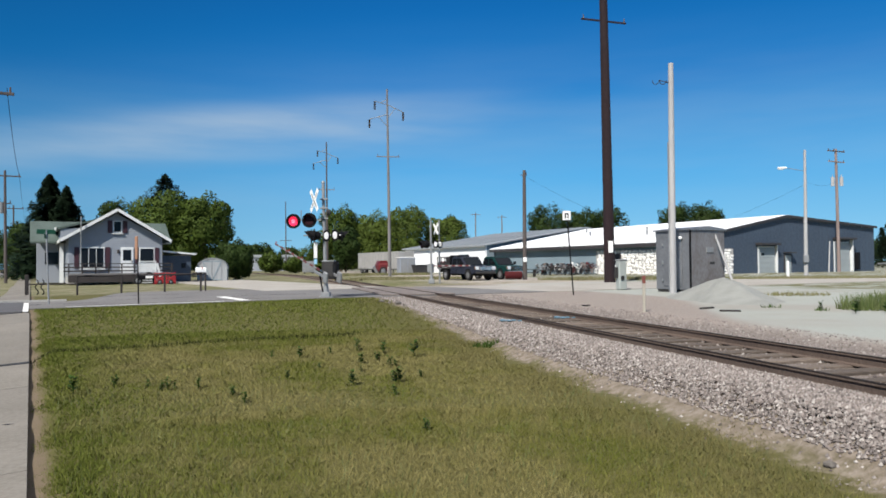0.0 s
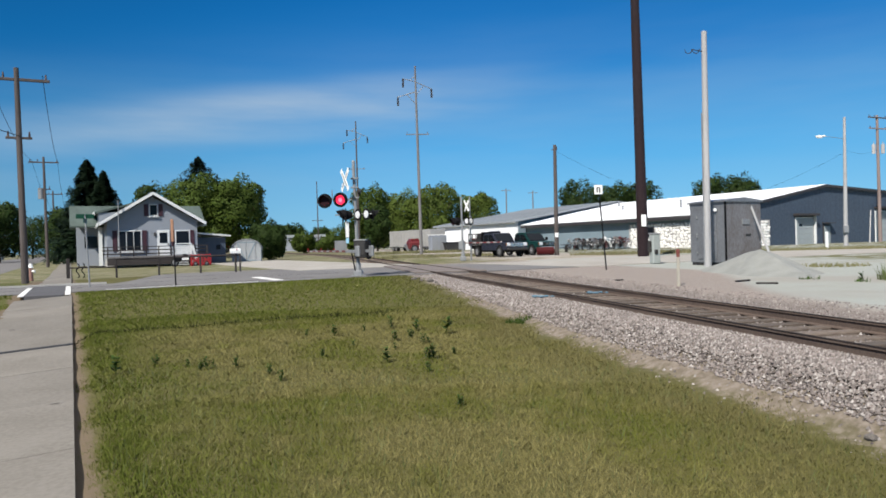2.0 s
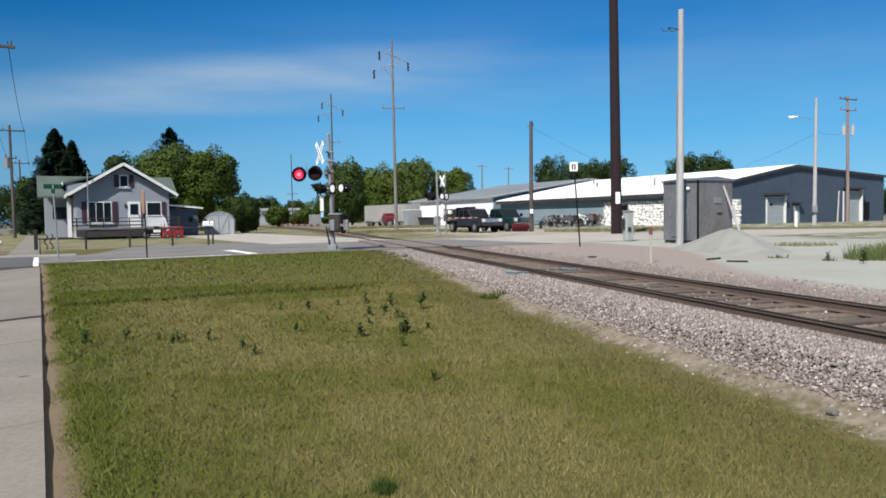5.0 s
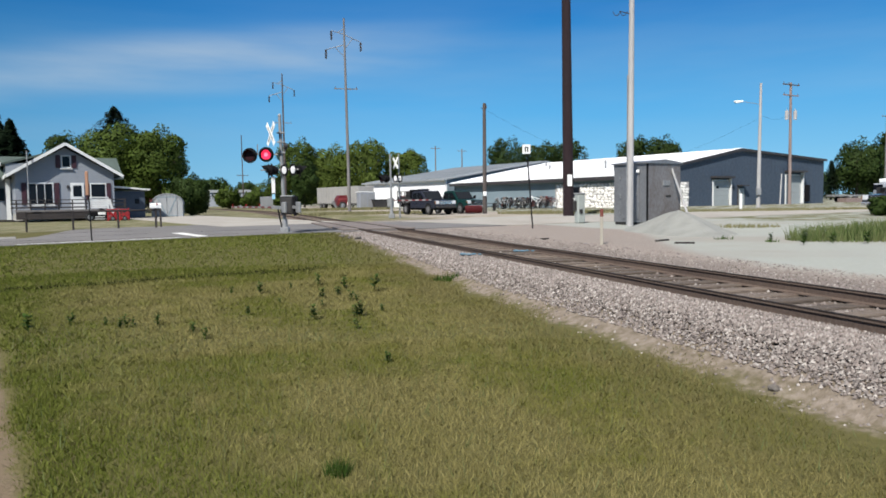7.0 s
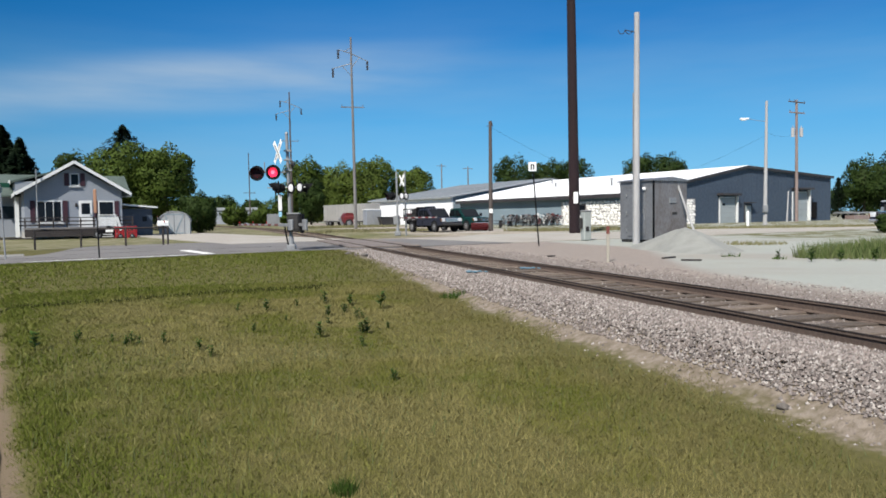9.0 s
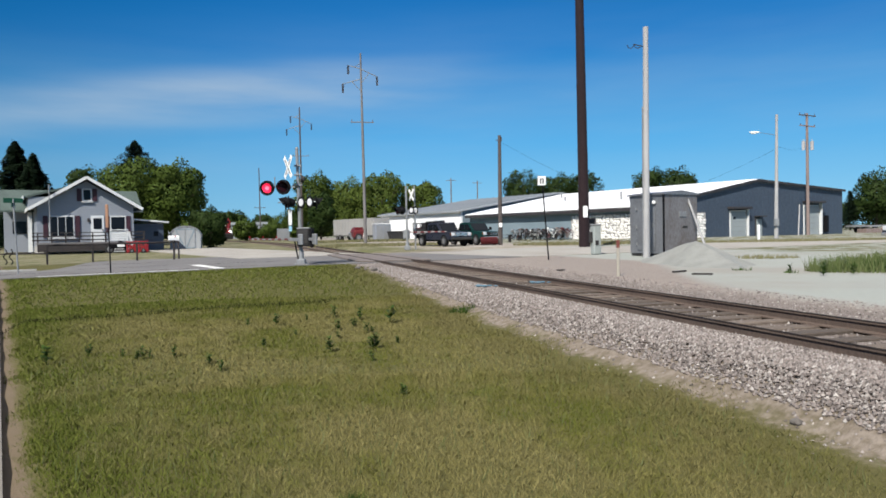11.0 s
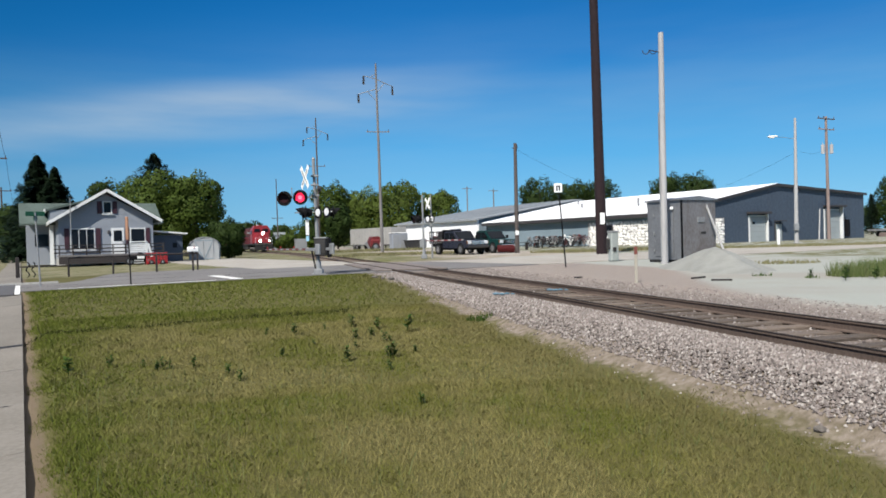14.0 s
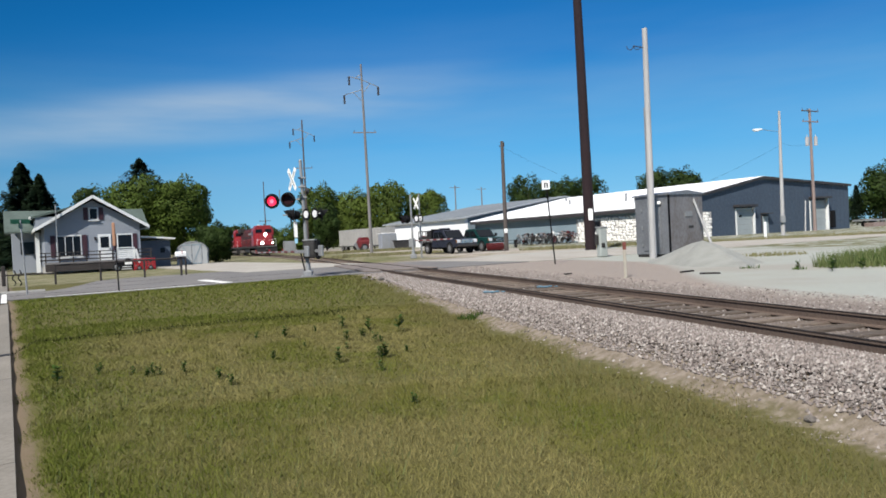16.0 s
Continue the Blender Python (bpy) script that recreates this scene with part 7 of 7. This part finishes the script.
    for k, (px, py, l, hh) in enumerate(((-59, 232, 24, 4.4), (-112, 205, 14, 5.5), (-128, 180, 14, 5))):
        r = thing("distant_building", pose(px, py, 0.3, 0, 0, 12 if k == 0 else GRID), "low pale building far along the street", "building")
        part("wall", box(BM(), (0, 0, hh / 2), (l, 8, hh)), M_SIDINGW if k == 0 else M_WALLPALE, r)
        part("roof", prism(BM(), [(-l / 2 - 0.4, hh), (l / 2 + 0.4, hh), (l / 2 - 1.0, hh + (0.8 if k == 0 else 2.6)), (-l / 2 + 1.0, hh + (0.8 if k == 0 else 2.6))], -4.4, 4.4), M_ROOFGREY, r)
        for q in range(4):
            w = part("window", box(BM(), (-l * 0.36 + q * l * 0.24, -4.03, hh * 0.45), (l * 0.1, 0.06, 1.2)), M_TRIMW, r)
            part("pane", box(BM(), (-l * 0.36 + q * l * 0.24, -4.07, hh * 0.45), (l * 0.08, 0.03, 1.0)), M_GLASS, w)


near_house()


# ---- road paint, tar, painted shadow ----
def paint():
    def patch(name, pts, m, label, lift=0.006):
        vs = []
        for u, v in pts:
            x, y = grid(u, v)
            vs.append((x, y, street_z(v) + lift))
        n = len(vs)
        vs += [(x, y, z - 0.004) for x, y, z in vs]
        fs = [tuple(range(n)), tuple(range(2 * n - 1, n - 1, -1))] + [(i, i + n, (i + 1) % n + n, (i + 1) % n) for i in range(n)]
        tagged(part(name, (vs, fs), m), label, "road marking", kind="structure")
    patch("trim_stop_line", [(26.6, 6.6), (30.6, 6.6), (30.6, 7.0), (26.6, 7.0)], M_PAINT, "worn white stop line before the crossing")
    patch("trim_edge_line", [(26.35, 1.0), (26.5, 1.0), (26.5, 6.0), (26.35, 6.0)], M_PAINT, "worn white edge line")
    # black patch that paints the signal's cast shadow onto the street
    patch("trim_signal_shadow", [(27.3, 10.6), (28.1, 10.9), (28.5, 12.0), (28.3, 12.6), (29.0, 13.4), (28.9, 14.4), (28.1, 14.5), (27.9, 13.1), (27.4, 12.2)], M_TARSHADOW, "black patch painting the signal's cast shadow on the crossing", 0.007)
    rnd = random.Random(12)
    for q in range(9):
        u0, v0 = rnd.uniform(27, 35), rnd.uniform(-8, 8)
        pts = []
        for k in range(7):
            pts.append((u0 + rnd.uniform(-0.12, 0.12) + 0.05 * k, v0 + k * 0.55))
        ring_pts = pts + [(u + 0.05 + rnd.uniform(0, 0.03), v) for u, v in reversed(pts)]
        patch("trim_crack_seal", ring_pts, M_TARSHADOW, "thin black sealed crack in the asphalt", 0.005)


paint()


def footpath_marks():
    # one dark band across the slabs
    pts = [(*grid(u, v), path_z(u, v) + 0.006) for u, v in ((13.90, -1.52), (13.93, -0.8), (13.90, -0.02), (14.10, -0.02), (14.12, -0.8), (14.09, -1.52))]
    pts += [(x, y, z - 0.01) for x, y, z in pts]
    tagged(part("trim_path_band", (pts, [(0, 1, 4, 5), (1, 2, 3, 4), (11, 10, 7, 6), (10, 9, 8, 7)] + [(k, k + 6, (k + 1) % 6 + 6, (k + 1) % 6) for k in range(6)]), M_TARSHADOW),
           "narrow dark band across the footpath", "joint", kind="structure")
    # small dark patches laid flat on the slabs
    for u, v, l, w, a in ((7.95, -0.95, 0.26, 0.10, 8), (6.55, -0.72, 0.24, 0.05, -6), (17.0, -1.1, 0.10, 0.08, 20), (9.2, -0.2, 0.12, 0.03, 0)):
        x, y = grid(u, v)
        bm = BM()
        bmesh.ops.create_circle(bm, cap_ends=True, segments=12, radius=0.5)
        for q in bm.verts:
            q.co.x *= l * (1 + 0.3 * math.sin(q.co.y * 9))
            q.co.y *= w
        o = part("stain", bm, M_TARSHADOW)
        z = path_z(u, v) + 0.007
        o.matrix_basis = pose(x, y, z, 0, 0, GRID + a)
        tagged(o, "small dark patch on the concrete footpath", "stain", kind="structure")


footpath_marks()


# ---- train ----
M_TRAINRED = mat("locomotive_red", (0.42, 0.026, 0.034), (0.26, 0.018, 0.022), 0.5, big=0.6, fine=6, coat=0.2, bump=0.04)
# darker copy of the red: the hood's shade is put into its colour
M_TRAINSHADE = mat("shaded_locomotive_red", (0.16, 0.018, 0.022), (0.05, 0.018, 0.018), 0.7, big=0.5, fine=5, bump=0.04)
M_TRAINBLACK = mat("sooty_black", (0.018, 0.017, 0.018), (0.035, 0.032, 0.03), 0.7)
M_BEAM = glow("headlight_beam", (1.0, 0.93, 0.86), 14.0)
M_TRAINGREY = mat("dusty_truck_frame", (0.11, 0.10, 0.095), (0.19, 0.17, 0.155), 0.8)


def locomotive(label, lights):
    """Faces +x, origin on the rail top under its middle."""
    root = thing("locomotive", Matrix(), label, "locomotive")
    L = 22.0
    part("underframe", box(BM(), (0, 0, 1.25), (L - 0.8, 2.9, 0.3), 0.03), M_TRAINBLACK, root)
    part("fuel_tank", box(BM(), (-0.3, 0, 0.75), (5.2, 2.6, 0.75), 0.15), M_TRAINBLACK, root)
    hood = prism(BM(), [(-0.95, 1.4), (0.95, 1.4), (0.95, 3.75), (0.75, 4.1), (-0.75, 4.1), (-0.95, 3.75)], -10.0, 6.2)
    h = part("hood", hood, M_TRAINSHADE, root, "long engine hood in a red darkened for shade")
    h.matrix_basis = pose(0, 0, 0, 0, 0, -90)
    part("roof_top", box(BM(), (-1.7, 0, 4.16), (15.5, 1.3, 0.14), 0.04), M_TRAINBLACK, root)
    part("radiator", box(BM(), (-8.4, 0, 4.05), (3.4, 2.85, 0.75), 0.06), M_TRAINBLACK, root)
    part("dynamic_brake", box(BM(), (4.4, 0, 3.75), (2.6, 2.3, 0.85), 0.05), M_TRAINSHADE, root)
    for s in (-1, 1):
        for k in range(9):
            d = part("hood_door", box(BM(), (-8.6 + k * 1.55, s * 0.965, 2.35), (1.4, 0.03, 1.5), 0.01), M_TRAINSHADE, root)
            part("louvre", box(BM(), (-8.6 + k * 1.55, s * 0.985, 2.8), (1.0, 0.02, 0.3)), M_TRAINBLACK, d)
        part("lettering_block", box(BM(), (1.0, s * 0.985, 3.35), (3.6, 0.012, 0.3)), M_GALV, root, "plain white block in place of lettering")
        part("walkway_rail", rod(BM(), (-10.2, s * 1.42, 2.45), (6.0, s * 1.42, 2.45), 0.022, 0.022, 6), M_TRAINRED, root)
        for k in range(11):
            part("stanchion", rod(BM(), (-10.2 + k * 1.6, s * 1.42, 1.4), (-10.2 + k * 1.6, s * 1.42, 2.45), 0.02, 0.02, 6), M_TRAINRED, root)
    # cab with windows and low nose
    cab = prism(BM(), [(-1.5, 1.4), (1.5, 1.4), (1.5, 3.7), (1.05, 4.45), (-1.05, 4.45), (-1.5, 3.7)], 6.2, 8.6)
    bmesh.ops.bevel(cab, geom=list(cab.edges), offset=0.06, segments=2, affect="EDGES")
    c = part("cab", cab, M_TRAINRED, root, "red driver's cab")
    c.matrix_basis = pose(0, 0, 0, 0, 0, -90)
    for s in (-1, 1):
        part("windscreen", box(BM(), (8.62, s * 0.68, 3.62), (0.05, 0.95, 0.52), 0.02), M_GLASS, root)
        part("side_window", box(BM(), (7.5, s * 1.515, 3.3), (1.1, 0.03, 0.65), 0.01), M_GLASS, root)
    part("number_board", box(BM(), (8.5, 0, 4.15), (0.15, 1.3, 0.25), 0.03), M_TRAINBLACK, root)
    part("horn", rod(BM(), (7.2, 0.3, 4.6), (7.9, 0.3, 4.6), 0.06, 0.12, 8), M_DARKMETAL, root)
    part("antenna", box(BM(), (6.9, -0.4, 4.52), (0.5, 0.3, 0.16), 0.04), M_WHITE, root)
    nose = BM()
    vs = [nose.verts.new(p) for p in ((8.55, -1.45, 1.4), (8.55, 1.45, 1.4), (8.55, 1.4, 3.2), (8.55, -1.4, 3.2), (10.45, -1.1, 1.4), (10.45, 1.1, 1.4), (10.1, 0.85, 3.0), (10.1, -0.85, 3.0))]
    for f in ((0, 1, 2, 3), (4, 7, 6, 5), (0, 4, 5, 1), (1, 5, 6, 2), (2, 6, 7, 3), (3, 7, 4, 0)):
        nose.faces.new([vs[i] for i in f])
    bmesh.ops.bevel(nose, geom=list(nose.edges), offset=0.12, segments=2, affect="EDGES")
    part("nose", nose, M_TRAINRED, root, "short red nose")
    part("nose_door", box(BM(), (10.30, 0.35, 2.0), (0.05, 0.5, 1.1), 0.01), M_TRAINRED, root)
    part("front_platform", box(BM(), (10.5, 0, 1.25), (0.9, 2.9, 0.25), 0.03), M_TRAINBLACK, root)
    pl = prism(BM(), [(-1.45, 0.25), (1.45, 0.25), (1.5, 1.15), (-1.5, 1.15)], 10.75, 10.95)
    p = part("snow_plough", pl, M_TRAINBLACK, root, "black snow plough")
    p.matrix_basis = pose(0, 0, 0, 0, 0, -90)
    part("anticlimber", box(BM(), (10.95, 0, 1.28), (0.2, 2.8, 0.16), 0.03), M_TRAINGREY, root)
    part("coupler", box(BM(), (11.2, 0, 0.88), (0.7, 0.3, 0.3), 0.06), M_DARKMETAL, root)
    for s in (-1, 1):
        part("handrail", rod(BM(), (10.9, s * 1.35, 1.35), (10.85, s * 1.35, 2.4), 0.025, 0.025, 6), M_WHITE, root)
        part("handrail", rod(BM(), (10.9, s * 1.35, 2.35), (10.9, s * 0.3, 2.2), 0.022, 0.022, 6), M_WHITE, root)
        for k in range(3):
            part("step", box(BM(), (10.2, s * 1.4, 0.45 + k * 0.28), (0.6, 0.3, 0.04)), M_TRAINGREY, root)
    lamps = ((10.12, 0, 3.08, 0.22), (10.9, -0.60, 1.82, 0.21), (10.9, 0.90, 1.82, 0.13)) if lights else ()
    for x, y, z, r in lamps:
        part("headlight", rod(BM(), (x - 0.1, y, z), (x + 0.06, y, z), r, r, 14), M_BEAM, root, "glowing white headlight")
        part("headlight_rim", rod(BM(), (x - 0.12, y, z), (x + 0.02, y, z), r * 1.3, r * 1.3, 14), M_TRAINBLACK, root)
    for tx in (-6.8, 6.4):
        t = part("truck_frame", box(BM(), (tx, 0, 0.62), (4.9, 2.5, 0.35), 0.08), M_TRAINGREY, root, "three-axle truck")
        for k in (-1.75, 0, 1.75):
            for s in (-1, 1):
                part("wheel", rod(BM(), (tx + k, s * 0.68, 0.53), (tx + k, s * 0.80, 0.53), 0.53, 0.53, 18), M_TRAINBLACK, t)
                part("axle_box", box(BM(), (tx + k, s * 1.2, 0.55), (0.45, 0.25, 0.4), 0.05), M_TRAINGREY, t)
    part("exhaust", box(BM(), (1.2, 0, 4.3), (1.0, 0.6, 0.3), 0.03), M_TRAINBLACK, root)
    return root


LOCO = locomotive("red freight locomotive with bright headlights and a low nose", True)
LOCO_TWO = locomotive("second red freight locomotive coupled behind the first", False)


def hopper():
    root = thing("hopper_wagon", Matrix(), "grey covered hopper wagon behind the locomotives", "railway wagon")
    b = prism(BM(), [(-1.5, 1.3), (1.5, 1.3), (1.55, 3.9), (1.0, 4.4), (-1.0, 4.4), (-1.55, 3.9)], -8, 8)
    part("body", b, M_ROOFGREY, root).matrix_basis = pose(0, 0, 0, 0, 0, -90)
    part("underframe", box(BM(), (0, 0, 1.1), (17, 2.4, 0.3), 0.03), M_TRAINBLACK, root)
    for k in range(10):
        for s in (-1, 1):
            part("rib", box(BM(), (-7.2 + k * 1.6, s * 1.56, 2.6), (0.1, 0.06, 2.5)), M_ROOFGREY, root)
    for tx in (-6.4, 6.4):
        for k in (-0.9, 0.9):
            for s in (-1, 1):
                part("wheel", rod(BM(), (tx + k, s * 0.68, 0.46), (tx + k, s * 0.80, 0.46), 0.46, 0.46, 16), M_TRAINBLACK, root)
    return root


WAGON = hopper()


# ---- what moves ----
def on_track(s_mid):
    x, y = track(s_mid, 0)
    x2, y2 = track(s_mid - 1.0, 0)
    return pose(x, y, RAIL_Z, 0, 0, math.degrees(math.atan2(y2 - y, x2 - x)))


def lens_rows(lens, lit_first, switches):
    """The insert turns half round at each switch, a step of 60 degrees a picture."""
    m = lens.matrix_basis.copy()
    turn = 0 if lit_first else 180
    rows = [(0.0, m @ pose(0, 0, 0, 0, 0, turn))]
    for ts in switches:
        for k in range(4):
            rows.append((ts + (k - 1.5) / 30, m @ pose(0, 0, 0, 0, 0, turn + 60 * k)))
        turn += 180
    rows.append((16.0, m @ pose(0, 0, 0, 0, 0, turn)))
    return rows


def motions():
    times = [0.5 * k for k in range(33)]
    front = [109.0 + 7.5 * (16.0 - t) for t in times]
    for loco, back in ((LOCO, 11.4), (LOCO_TWO, 34.0), (WAGON, 54.5)):
        walk(loco, [(t, on_track(s + back)) for t, s in zip(times, front)])
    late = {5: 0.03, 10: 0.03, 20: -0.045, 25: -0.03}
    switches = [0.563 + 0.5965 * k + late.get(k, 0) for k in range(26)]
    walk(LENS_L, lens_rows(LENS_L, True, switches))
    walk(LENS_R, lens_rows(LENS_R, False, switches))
    gate = lambda e: pose(-0.1, 0.0, 1.0, e, 0, GRID)
    walk(GATE_ARM, [(t, gate(e)) for t, e in ((0.0, 11.5), (0.3, 8.6), (0.6, 5.6), (0.9, 3.0), (1.2, 1.0), (1.5, 0.2), (1.8, 0.0), (16.0, 0.0))])
    z = ground_z(-20, 150) + 0.02
    walk(SUV, [(t, pose(x, 150, z, 0, 0, 8)) for t, x in ((0.0, -24.6), (0.7, -23.4), (1.1, -19.3), (1.5, -17.9), (1.8, -14.5), (2.2, -10.5), (16.0, -10.4))])


motions()
